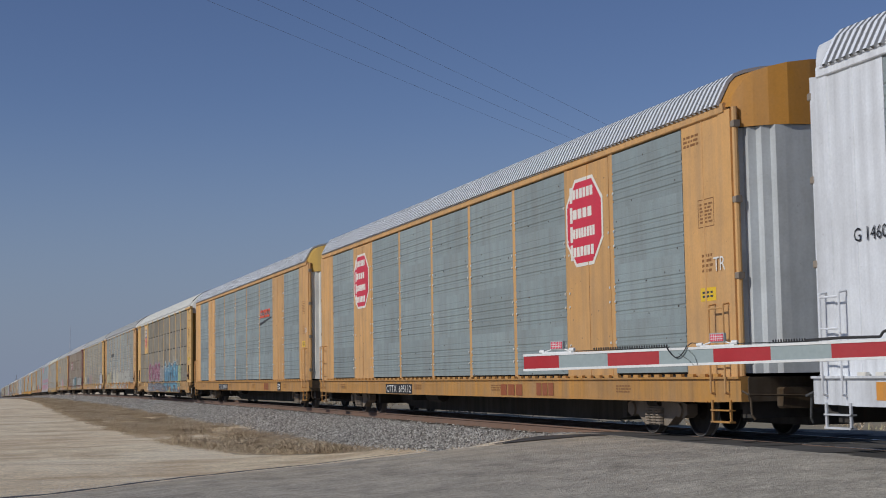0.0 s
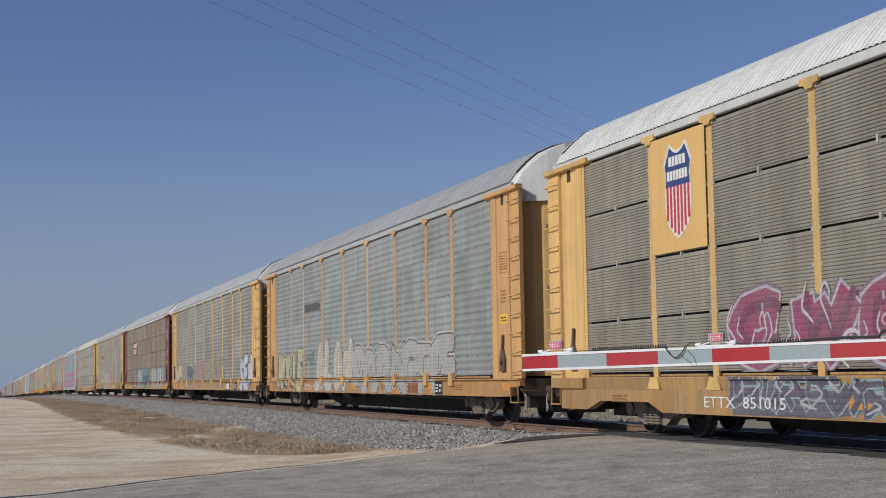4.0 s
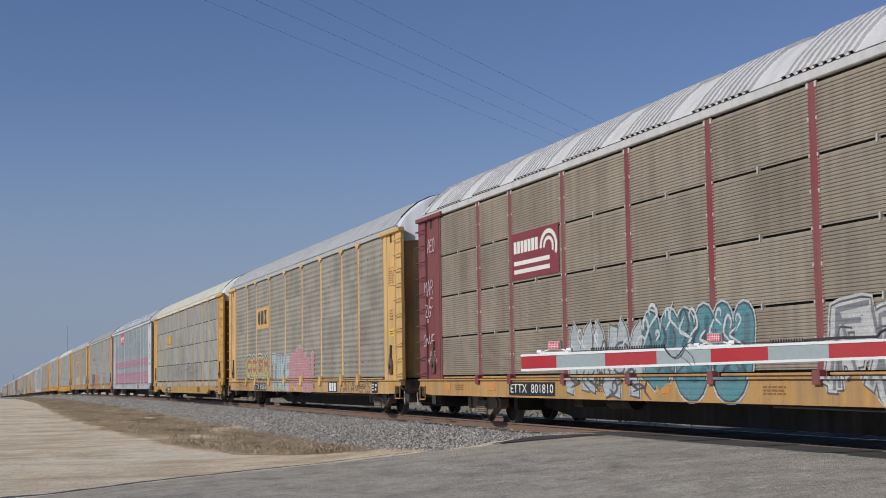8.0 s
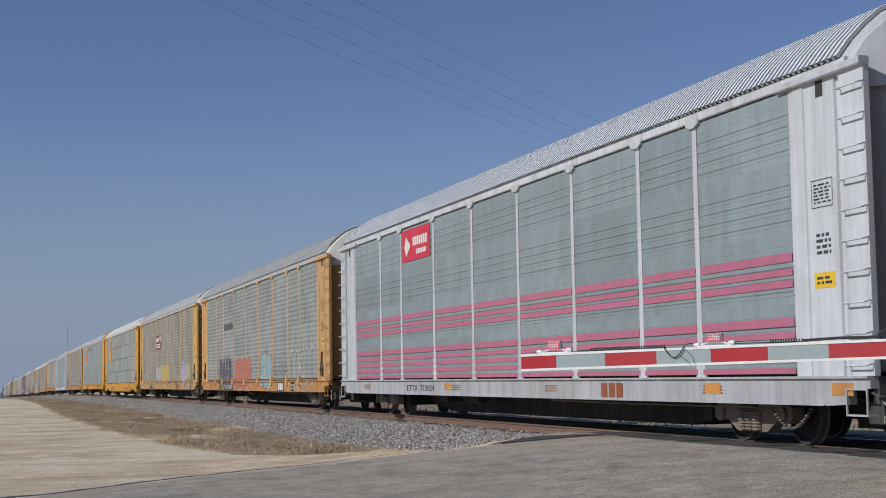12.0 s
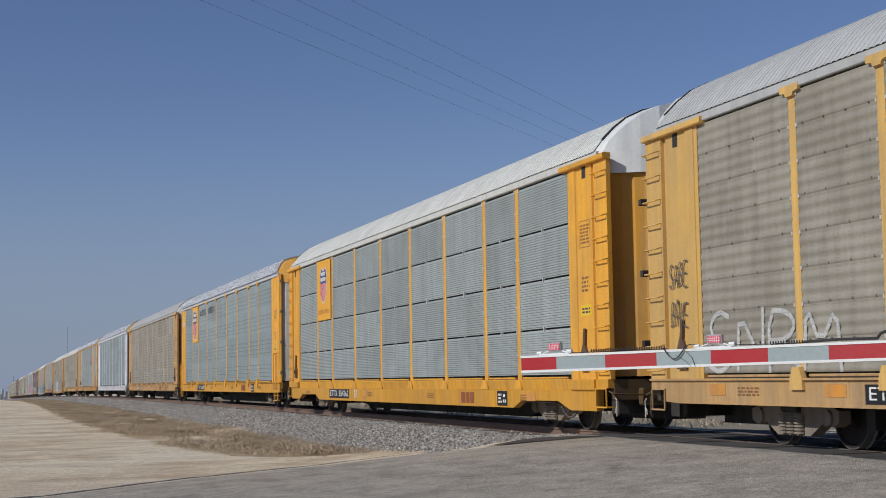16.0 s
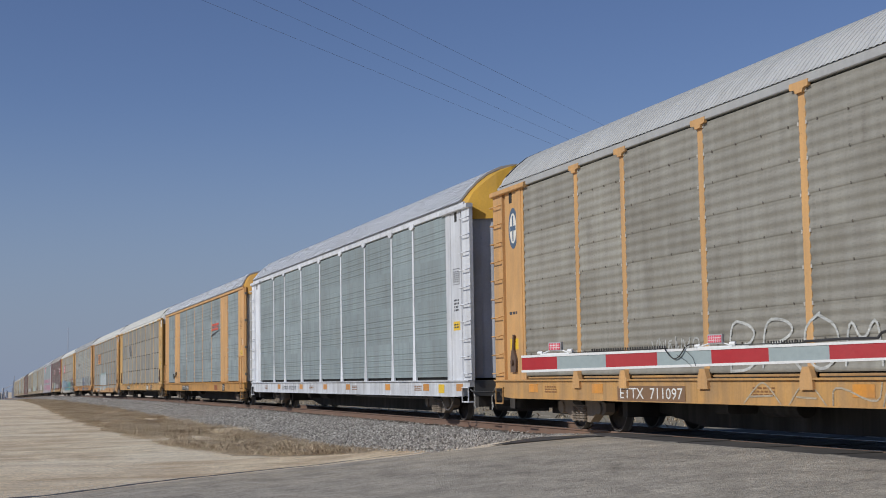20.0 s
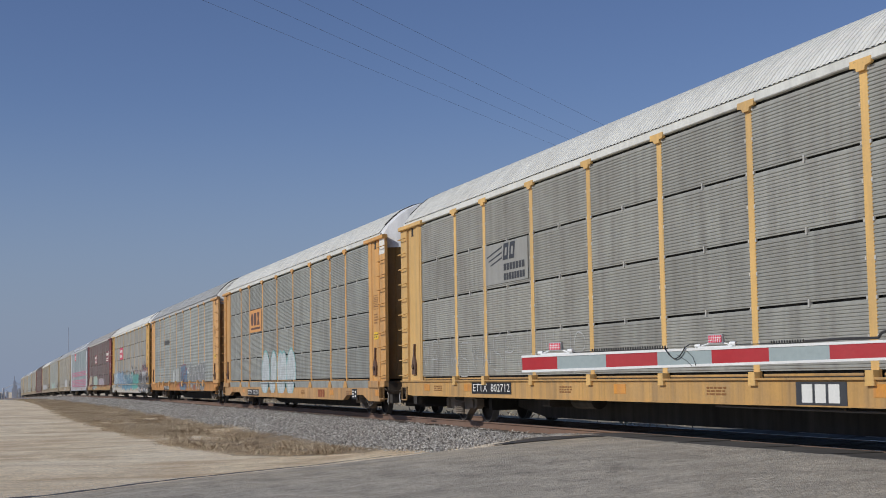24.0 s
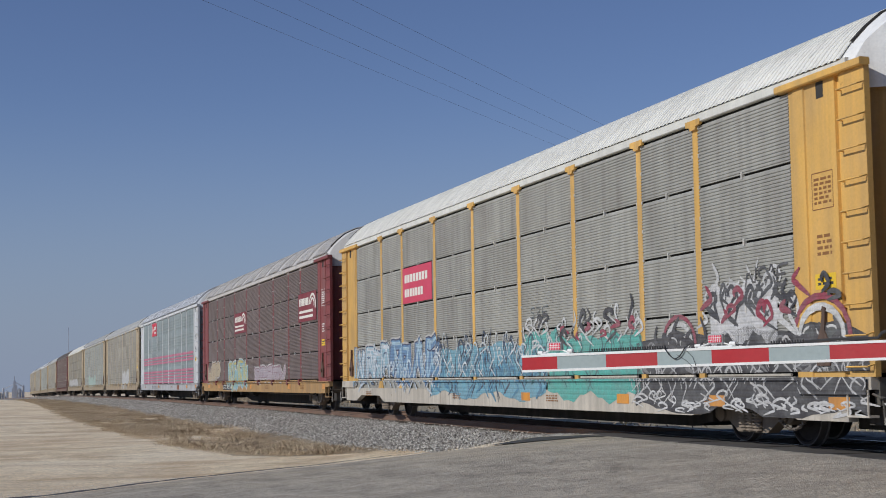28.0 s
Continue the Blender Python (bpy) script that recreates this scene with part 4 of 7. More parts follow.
def beam_mesh(s):
    return cached(("beam", s), lambda: Geo().box(FACE - 0.10, FACE + 0.05, 11.65 * s, 13.68 * s, 4.77, 4.87, 0.015).mesh("corner_beam"))


def truck_meshes():
    def make():
        sides = []
        for sx in (-1, 1):
            side = Geo()
            x0, x1 = sx * 0.98, sx * 1.16
            ring = [(-1.12, 0.36), (-0.98, 0.30), (-0.72, 0.34), (-0.42, 0.17), (0.42, 0.17), (0.72, 0.34), (0.98, 0.30), (1.12, 0.36), (1.12, 0.52), (0.85, 0.58), (0.45, 0.70), (-0.45, 0.70), (-0.85, 0.58), (-1.12, 0.52)]
            side.prism_x(ring, x0, x1)
            for y in (-0.88, 0.88):
                side.tube((sx * 1.04, y, 0.42), (sx * 1.2, y, 0.42), 0.11, 12)
            sides.append(side.mesh("side_frame"))
        bol = Geo().box(-1.24, 1.24, -0.2, 0.2, 0.48, 0.66, 0.04)
        spring = Geo()
        coil = []
        for j in range(6):
            z = 0.195 + j * 0.045
            coil += [(z, 0.06), (z + 0.004, 0.085), (z + 0.026, 0.085), (z + 0.03, 0.06)]
        spring.lathe_x([(0.195, 0.0)] + coil + [(coil[-1][0], 0.0)], 12)
        spring.v = [(-1.18 + b, c, a) for a, b, c in spring.v]
        ws = Geo()
        for sx in (-1, 1):
            ws.lathe_x([(sx * 0.68, 0.0), (sx * 0.68, 0.440), (sx * 0.70, 0.446), (sx * 0.715, 0.421), (sx * 0.82, 0.418), (sx * 0.825, 0.37), (sx * 0.79, 0.345), (sx * 0.77, 0.16), (sx * 0.84, 0.13), (sx * 0.84, 0.0)], 24)
        ws.tube((-0.95, 0, 0), (0.95, 0, 0), 0.08, 10)
        return sides, bol.mesh("bolster"), spring.mesh("spring"), ws.mesh("wheelset")
    return cached("truck", make)


def coupler_mesh(s):
    def make():
        g = Geo()
        g.box(-0.1, 0.1, 13.5 * s, 14.2 * s, 0.72, 0.95, 0.02)
        g.box(-0.16, 0.14, 14.1 * s, 14.45 * s, 0.68, 0.98, 0.05)
        g.path([(-0.35, 13.6 * s, 0.7), (-0.3, 13.9 * s, 0.42), (-0.28, 14.45 * s, 0.38)], 0.03)
        return g.mesh("coupler")
    return cached(("coupler", s), make)


def endgear_mesh(s):
    """End sill and uncoupling lever at one end."""
    def make():
        g = Geo()
        g.box(-1.45, 1.45, 13.5 * s, 13.62 * s, 0.60, 0.95, 0.02)
        g.path([(-1.55, 13.62 * s, 0.75), (-1.55, 13.8 * s, 0.70), (-0.2, 13.85 * s, 0.66)], 0.016)
        g.path([(-1.5, 13.75 * s, 0.72), (-1.5, 13.78 * s, 0.42), (-1.46, 13.8 * s, 0.35)], 0.016)
        g.box(-1.0, -0.4, 13.62 * s, 13.8 * s, 0.5, 0.8, 0.03)
        return g.mesh("end_gear")
    return cached(("endgear", s), make)


def step_mesh(s):
    def make():
        g = Geo()
        for y in (12.75, 13.3):
            g.box(-1.58, -1.555, (y - 0.02) * s, (y + 0.02) * s, 0.30, 0.62)
        g.box(-1.60, -1.50, 12.73 * s, 13.32 * s, 0.29, 0.315)
        g.box(-1.60, -1.50, 12.73 * s, 13.32 * s, 0.46, 0.48)
        return g.mesh("sill_step")
    return cached(("step", s), make)


def pocket_mesh(s):
    """A foot step framed by four plates at the end of the sill."""
    def make():
        g = Geo()
        y0, y1, z0, z1, x0, x1 = 13.10, 13.56, 0.46, 0.80, -1.585, -1.565
        for a, b, c, d in ((y0, y1, z0, z0 + 0.025), (y0, y1, z1 - 0.02, z1), (y0, y0 + 0.02, z0, z1), (y1 - 0.02, y1, z0, z1)):
            g.box(x0, x1, a * s, b * s, c, d)
        g.box(x0, -1.44, y1 * s - 0.012, y1 * s + 0.012, z0, z0 + 0.03)
        return g.mesh("step_pocket")
    return cached(("pocket", s), make)


def chain_mesh():
    def make():
        g = Geo()
        for i in range(19):
            f = i / 18
            y, z = -11.0 - 1.0 * f, 0.52 - 0.26 * math.sin(math.pi * f)
            g.tube((-1.40, y - 0.03, z), (-1.40, y + 0.03, z), 0.016 if i % 2 else 0.024, 5)
        return g.mesh("brake_chain")
    return cached("chain", make)


def text_mesh(words, size, key):
    def make():
        cu = bpy.data.curves.new("words", "FONT")
        cu.body, cu.size, cu.align_x, cu.align_y, cu.extrude = words, size, "CENTER", "CENTER", 0.0
        cu.resolution_u = 2
        ob = bpy.data.objects.new("words", cu)
        scene.collection.objects.link(ob)
        dg = bpy.context.evaluated_depsgraph_get()
        me = bpy.data.meshes.new_from_object(ob.evaluated_get(dg))
        bpy.data.objects.remove(ob)
        # lay the words on a face that looks to -x, reading towards -y
        for v in me.vertices:
            a, b, _ = v.co
            v.co = (0, -a, b)
        me.flip_normals()
        me.materials.clear()
        return me
    return cached(("text", words, size), make)


def words_on(car, words, size, y, z, x, material, name="lettering", squeeze=1.0):
    ob = tagged(put(name, text_mesh(words, size, 0), material, car, at=(x, y, z)), kind="stuff")
    ob.scale = (1, squeeze, 1)
    return ob


def plate(car, name, ring, x, material, label="", thick=0.006):
    """A flat painted or bolted shape on a car's side; ring in (y, z)."""
    return put(name, Geo().prism_x(ring, x - thick, x).mesh(name), material, car, label)


def bars_on(car, y, z, w, h, k, x, material, rng, name="stencil"):
    """Lettering too small to read: short bars."""
    g = Geo()
    for i in range(k):
        zz = z + h / 2 - (i + 0.5) * h / k
        a = y + w / 2
        while a > y - w / 2 + 0.03:
            b = a - rng.uniform(0.05, 0.16)
            b = max(b, y - w / 2)
            g.poly([(x, a, zz - h / k * 0.28), (x, b, zz - h / k * 0.28), (x, b, zz + h / k * 0.28), (x, a, zz + h / k * 0.28)], [(0, 1, 2, 3)])
            a = b - 0.035
    return tagged(put(name, g.mesh(name), material, car), kind="stuff")


def skin(y, z):
    """How far out a car's side lies at a place, just above the paint."""
    if z < 0.957:
        return -1.6015 if z > 0.92 or (z > 0.74 and abs(y) > 12.0) else -1.5635
    if abs(y) > 12.0:
        return FACE - 0.0355
    if min(abs(y - p) for p in POSTS) < 0.08:
        return FACE - 0.0195
    return FACE - 0.0225


ZONES = [(2, 0.74), (2, 0.92), (2, 0.957), (2, 1.028), (1, 12.0), (1, -12.0)] + [(1, p + d) for p in POSTS[1:-1] for d in (-0.08, 0.08)]


def lay_on(g, name):
    """Paint drawn flat in (y, z), with its layer in x: cut along the steps of the side, laid on each of them, the open joint left free."""
    me = mesh_from(name, g.v, g.f)
    bm = bmesh.new()
    bm.from_mesh(me)
    ys, zs = [v.co.y for v in bm.verts], [v.co.z for v in bm.verts]
    for axis, at in ZONES:
        lo, hi = (min(ys), max(ys)) if axis == 1 else (min(zs), max(zs))
        if lo < at < hi:
            co, no = [0, 0, 0], [0, 0, 0]
            co[axis], no[axis] = at, 1
            bmesh.ops.bisect_plane(bm, geom=bm.verts[:] + bm.edges[:] + bm.faces[:], dist=1e-5, plane_co=co, plane_no=no)
    gone_faces = [f for f in bm.faces if 0.957 < f.calc_center_median().z < 1.028]
    bmesh.ops.delete(bm, geom=gone_faces, context="FACES")
    verts, faces = [], []
    for f in bm.faces:
        c = f.calc_center_median()
        x = skin(c.y, c.z)
        faces.append(tuple(range(len(verts), len(verts) + len(f.verts))))
        turn = f.verts if f.normal.x <= 0 else reversed(f.verts[:])
        verts += [(x + v.co.x, v.co.y, v.co.z) for v in turn]
    bm.free()
    bpy.data.meshes.remove(me)
    return mesh_from(name, verts, faces)


def ragged(car, y0, y1, z0, z1, rgb, seed, edge=None, label="sprayed patch of flat colour"):
    """A rolled-on patch with uneven edges, and a lighter border if given."""
    rng = random.Random(seed)
    layers = []
    for name, colour, grow, lift in (("graffiti", rgb, 0.0, 0.0006), ("graffiti_halo", edge, 0.07, 0.0002)):
        if not colour:
            continue
        k = 26
        ph = [rng.uniform(0, 6.28) for _ in range(4)]
        top, low = [], []
        for i in range(k + 1):
            y = y0 + grow - (y0 - y1 + 2 * grow) * i / k
            top.append((-lift, y, z1 + grow + 0.05 * math.sin(i * 0.8 + ph[0]) + 0.03 * math.sin(i * 2.1 + ph[1]) - (0.12 if i in (0, k) else 0)))
            low.append((-lift, y, max(LOWEST[0], z0 - grow + 0.09 * math.sin(i * 0.55 + ph[2]) + 0.03 * math.sin(i * 1.9 + ph[3]))))
        g = Geo().poly(top + low, [(i, k + 1 + i, k + 2 + i, i + 1) for i in range(k)])
        layers.append((name, g, colour))
    finish(car, layers, label)


def stroke(g, pts, width, lift=0.0, caps=False):
    """A painted line of some width through (y, z) points; caps rounds its ends."""
    fine = []
    for (a, b), (c, d) in zip(pts, pts[1:]):
        k = max(1, int(math.hypot(c - a, d - b) / 0.09))
        fine += [(a + (c - a) * i / k, b + (d - b) * i / k) for i in range(k)]
    fine.append(pts[-1])
    out = []
    for i, (a, b) in enumerate(fine):
        p, q = fine[max(0, i - 1)], fine[min(len(fine) - 1, i + 1)]
        dy, dz = q[0] - p[0], q[1] - p[1]
        l = math.hypot(dy, dz) or 1
        ny, nz = -dz / l * width / 2, dy / l * width / 2
        out += [(-lift, a + ny * s, max(LOWEST[0], b + nz * s)) for s in (1, -1)]
    g.poly(out, [(2 * i, 2 * i + 1, 2 * i + 3, 2 * i + 2) for i in range(len(fine) - 1)])
    if caps:
        for a, b in (fine[0], fine[-1]):
            g.poly([(-lift, a, max(LOWEST[0], b))] + [(-lift, a + width / 2 * math.cos(i * 0.5236), max(LOWEST[0], b + width / 2 * math.sin(i * 0.5236))) for i in range(12)], [(0, 1 + i, 1 + (i + 1) % 12) for i in range(12)])


# strokes of hand-drawn letters in a unit box
BOW = [(0, .98), (.6, .98), (.92, .76), (.6, .52), (0, .5)]
LETTERS = {
    "A": [[(0, 0), (.38, 1), (.62, 1), (1, 0)], [(.2, .36), (.8, .36)]],
    "B": [[(0, 0)] + BOW, [(.5, .52), (1, .26), (.6, .02), (0, 0)]],
    "C": [[(.95, .8), (.6, 1), (.15, .85), (0, .5), (.15, .15), (.6, 0), (.95, .2)]],
    "D": [[(0, 0), (0, 1), (.6, .92), (1, .5), (.6, .08), (0, 0)]],
    "E": [[(.95, 1), (.05, 1), (0, .5), (.05, 0), (.95, 0)], [(0, .5), (.75, .5)]],
    "F": [[(.95, 1), (0, 1), (0, 0)], [(0, .52), (.75, .52)]],
    "G": [[(.95, .85), (.5, 1), (.05, .75), (.05, .2), (.5, 0), (.95, .15), (.95, .45), (.55, .45)]],
    "H": [[(0, 0), (0, 1)], [(1, 0), (1, 1)], [(0, .5), (1, .5)]],
    "I": [[(.5, 0), (.5, 1)]],
    "K": [[(0, 0), (0, 1)], [(.95, 1), (.08, .48), (1, 0)]],
    "L": [[(0, 1), (0, 0), (.95, 0)]],
    "M": [[(0, 0), (.08, 1), (.5, .35), (.92, 1), (1, 0)]],
    "N": [[(0, 0), (.05, 1), (.95, 0), (1, 1)]],
    "O": [[(.5, 1), (.08, .78), (.08, .22), (.5, 0), (.92, .22), (.92, .78), (.5, 1)]],
    "R": [[(0, 0)] + BOW, [(.45, .5), (1, 0)]],
    "S": [[(.92, .88), (.5, 1), (.08, .8), (.25, .56), (.75, .44), (.95, .2), (.5, 0), (.05, .12)]],
    "T": [[(0, 1), (1, 1)], [(.5, 1), (.5, 0)]],
    "U": [[(0, 1), (.04, .2), (.5, 0), (.96, .2), (1, 1)]],
    "V": [[(0, 1), (.5, 0), (1, 1)]],
    "W": [[(0, 1), (.22, 0), (.5, .65), (.78, 0), (1, 1)]],
    "X": [[(0, 0), (1, 1)], [(0, 1), (1, 0)]],
    "Y": [[(0, 1), (.5, .5), (1, 1)], [(.5, .5), (.5, 0)]],
    "Z": [[(0, 1), (1, 1), (0, 0), (1, 0)]],
    "J": [[(.9, 1), (.9, .2), (.5, 0), (.1, .2)]],
    "P": [[(0, 0)] + BOW],
    "n": [[(0, 0), (0, .9)], [(0, .6), (.3, .95), (.75, .95), (1, .6), (1, 0)]],
    "!": [[(.5, .3), (.5, 1)], [(.5, 0), (.5, .05)]],
}


def rounded(pts, times=2):
    for _ in range(times):
        out = [pts[0]]
        for p, q in zip(pts, pts[1:]):
            out += [(p[0] * .75 + q[0] * .25, p[1] * .75 + q[1] * .25), (p[0] * .25 + q[0] * .75, p[1] * .25 + q[1] * .75)]
        pts = out + [pts[-1]]
    return pts


def longer(pts, d):
    """A line drawn on past both of its ends."""
    out = list(pts)
    for i, j in ((0, 1), (-1, -2)):
        dy, dz = pts[i][0] - pts[j][0], pts[i][1] - pts[j][1]
        l = math.hypot(dy, dz) or 1
        out[i] = (pts[i][0] + dy / l * d, pts[i][1] + dz / l * d)
    return out


def letter_lines(ch, cy, cz, w, h, soft=1, lean=0.0, rng=None):
    """The strokes of one letter round a middle, reading towards -y."""
    out = []
    for line in LETTERS[ch]:
        pts = [(cy - (a - 0.5) * w - lean * (b - 0.5) * h, cz + (b - 0.5) * h) for a, b in line]
        if rng:
            pts = [(a + rng.uniform(-.05, .05) * w, b + rng.uniform(-.04, .04) * h) for a, b in pts]
        out.append(rounded(pts, soft) if soft else pts)
    return out


def finish(car, layers, label):
    """layers: name, drawing, colour; the first is the part, the others lie on it."""
    root = None
    for name, g, rgb in layers:
        if not g.v:
            continue
        ob = put(name if root else "graffiti", lay_on(g, name), spray(rgb), root or car, "" if root else label)
        tagged(ob, kind="stuff")
        root = root or ob


def throwup(car, word, y0, y1, z0, z1, fill, line, fat=0.40, edge=0.07, soft=2, lean=0.0, seed=0, glow=None, shadow=None, inner=None, label="sprayed graffiti letters"):
    """Fat letters with an outline; shadow: a block thrown to one side; glow: a wide outer line; inner: streaks inside."""
    rng = random.Random(seed)
    y0, y1 = max(y0, y1), min(y0, y1)
    w, h = (y0 - y1) / len(word), z1 - z0
    gg, gb, gl, gf, gi = Geo(), Geo(), Geo(), Geo(), Geo()
    for i, ch in enumerate(word):
        if ch == " ":
            continue
        f = fat * w
        cy, cz = y0 - (i + 0.5) * w, (z0 + z1) / 2 + rng.uniform(-.03, .03) * h
        e = 0.00012 * (i % 4)
        for pts in letter_lines(ch, cy, cz, w * 1.02 - f, h - f, soft, lean, rng):
            if glow:
                stroke(gg, pts, f + edge * 4, 0.0004 + e, soft > 0)
            if shadow:
                stroke(gb, [(a + w * 0.14, b - h * 0.06) for a, b in pts], f + edge, 0.0010 + e, soft > 0)
            stroke(gl, longer(pts, edge) if not soft else pts, f + edge * 2, 0.0016 + e, soft > 0)
            stroke(gf, pts, f, 0.0024 + e, soft > 0)
            if inner:
                stroke(gi, [(a - f * 0.18, b + f * 0.12) for a, b in pts], f * 0.30, 0.0031 + e, soft > 0)
    finish(car, [("graffiti", gf, fill), ("graffiti_outline", gl, line), ("graffiti_halo", gg, glow or fill), ("graffiti_shadow", gb, shadow or line), ("graffiti_shading", gi, inner or fill)], label)


def tag(car, word, y0, y1, z0, z1, rgb, width=0.04, soft=2, lean=0.1, seed=0, label="thin sprayed tag"):
    """A word written in thin lines."""
    rng = random.Random(seed)
    g = Geo()
    w, h = (y0 - y1) / len(word), z1 - z0
    for i, ch in enumerate(word):
        if ch != " ":
            for pts in letter_lines(ch, y0 - (i + 0.5) * w, (z0 + z1) / 2 + rng.uniform(-.05, .05) * h, w * rng.uniform(0.75, 1.0), h * rng.uniform(0.85, 1.0), soft, lean, rng):
                stroke(g, pts, width, 0.0036, True)
    finish(car, [("graffiti", g, rgb)], label)


def arches(car, y0, y1, z0, z1, k, rgb, width=0.05, seed=0, label="white sprayed arches"):
    """A row of round-topped open loops."""
    rng = random.Random(seed)
    g = Geo()
    w, h = (y0 - y1) / k, z1 - z0
    for i in range(k):
        a, b = y0 - i * w, y0 - (i + 1) * w + w * rng.uniform(-0.05, 0.12)
        top = z1 - h * rng.uniform(0, 0.22)
        stroke(g, rounded([(a, z0 + h * rng.uniform(0, 0.1)), (a + w * 0.04, top - h * 0.3), (a - w * 0.2, top), (b + w * 0.2, top), (b, top - h * 0.35), (b + w * 0.05, z0 + h * rng.uniform(0, 0.25))], 2), width, 0.002, True)
        if rng.random() < 0.5:
            stroke(g, rounded([(a - w * 0.3, z0 + h * 0.2), (a - w * 0.4, z0 + h * 0.5), (b + w * 0.3, z0 + h * 0.45)], 2), width * 0.8, 0.002, True)
    finish(car, [("graffiti", g, rgb)], label)


def flames(car, y0, y1, z0, z1, k, rgb, seed, width=0.04, lift=0.004, label="sprayed tongues and streaks"):
    """Restless upright tongues, hooks and streaks, close together."""
    rng = random.Random(seed)
    g = Geo()
    h = z1 - z0
    for i in range(k):
        y = y0 + (y1 - y0) * (i + rng.uniform(0.1, 0.9)) / k
        a = z0 + h * rng.uniform(0, 0.55)
        b = min(z1, a + h * rng.uniform(0.2, 0.6))
        m, sway = rng.uniform(0.35, 0.65), rng.uniform(0.10, 0.32) * rng.choice((-1, 1))
        pts = [(y + sway, a), (y + sway * 0.2, a + (b - a) * m * 0.6), (y - sway * 0.5, a + (b - a) * m), (y + sway * 0.3, b)]
        if rng.random() < 0.45:
            pts += [(y + sway * 1.0, b - (b - a) * 0.25), (y + sway * 0.7, b - (b - a) * 0.5)]
        pts = rounded(pts, 2)
        n, w = len(pts), width * rng.uniform(0.7, 1.6)
        ring = []
        for j, (py, pz) in enumerate(pts):
            (ay, az), (by, bz) = pts[max(j - 1, 0)], pts[min(j + 1, n - 1)]
            long = math.hypot(by - ay, bz - az) or 1.0
            half = 0.004 + w * 0.62 * math.sin(math.pi * (j + 0.3) / (n - 0.4)) ** 0.8
            ny, nz = (bz - az) / long * half, -(by - ay) / long * half
            x = -lift - 0.0003 * (i % 5)
            ring += [(x, py + ny, pz + nz), (x, py - ny, pz - nz)]
        g.poly(ring, [(2 * j, 2 * j + 1, 2 * j + 3, 2 * j + 2) for j in range(n - 1)])
    finish(car, [("graffiti", g, rgb)], label)


def mask(car, cy, cz, r, red, pale, dark):
    """A round sprayed form: a red arch over a pale one, two ringed dark patches."""
    gd, gp, gr = Geo(), Geo(), Geo()
    def arc(cy, cz, a, b, t0, t1):
        return [(cy - a * math.cos(math.radians(t)), cz + b * math.sin(math.radians(t))) for t in range(t0, t1 + 1, 20)]
    stroke(gr, arc(cy, cz, r, r * 0.80, 0, 160), r * 0.13, 0.0048)
    stroke(gp, arc(cy, cz, r * 0.78, r * 0.60, -20, 180), r * 0.15, 0.0056)
    for d in (-0.36, 0.36):
        stroke(gd, arc(cy + d * r, cz + r * 0.05, r * 0.12, r * 0.07, 0, 340), r * 0.24, 0.0064)
        stroke(gp, arc(cy + d * r, cz + r * 0.05, r * 0.27, r * 0.17, -40, 240), r * 0.05, 0.0072, True)
    finish(car, [("graffiti", gd, dark), ("graffiti_outline", gp, pale), ("graffiti_halo", gr, red)], "sprayed round form with a red arch")


def glyph(cy, cz, w, h, rng):
    """A loose made-up letter form: a bent line through a few points of its box."""
    kind = rng.randrange(5)
    P = [(-.5, -.5), (-.5, .5), (.5, .5), (.5, -.5), (0, 0), (0, .5), (0, -.5), (.5, 0), (-.5, 0)]
    order = [[0, 1, 2, 7, 8], [1, 0, 4, 3, 2], [2, 5, 1, 8, 7, 3, 6, 0], [0, 5, 3], [1, 6, 2], ][kind]
    return [(cy - P[i][0] * w * 0.8 + rng.uniform(-.06, .06) * w, cz + P[i][1] * h * 0.85 + rng.uniform(-.06, .06) * h) for i in order]


LOWEST = [0.56]
spray_cache = {}


def spray(rgb):
    if rgb not in spray_cache:
        n = Nodes("spray_paint")
        v = n.coords()
        c = lin(*(0.86 * a + 0.14 * 142 for a in rgb))
        col = n.mix(n.ramp(n.noise(v, 2.6, 6, 0.75), [(0.34, BLACK), (0.64, shade(WHITE, 0.85))]), c, (c[0] * 0.45 + 0.12, c[1] * 0.45 + 0.12, c[2] * 0.45 + 0.115, 1))
        col = n.mix(1.0, col, n.ramp(n.noise(v, 22, 3, 0.7), [(0.3, shade(WHITE, 0.75)), (0.7, shade(WHITE, 1.1))]), "MULTIPLY")
        # the ribs of the sheet show through the paint
        tcn = n.add("ShaderNodeTexCoord")
        spn = n.add("ShaderNodeSeparateXYZ")
        n.link(tcn.outputs["Object"], spn.inputs[0])
        dv = n.add("ShaderNodeMath", operation="DIVIDE")
        dv.inputs[1].default_value = 0.0864
        n.link(spn.outputs[2], dv.inputs[0])
        fr = n.add("ShaderNodeMath", operation="FRACT")
        n.link(dv.outputs[0], fr.inputs[0])
        n.bump(n.ramp(fr.outputs[0], [(0.0, BLACK), (0.18, WHITE), (0.66, WHITE), (0.82, BLACK)]), 0.4, 0.012)
        spray_cache[rgb] = n.done(col, 0.65)
    return spray_cache[rgb]


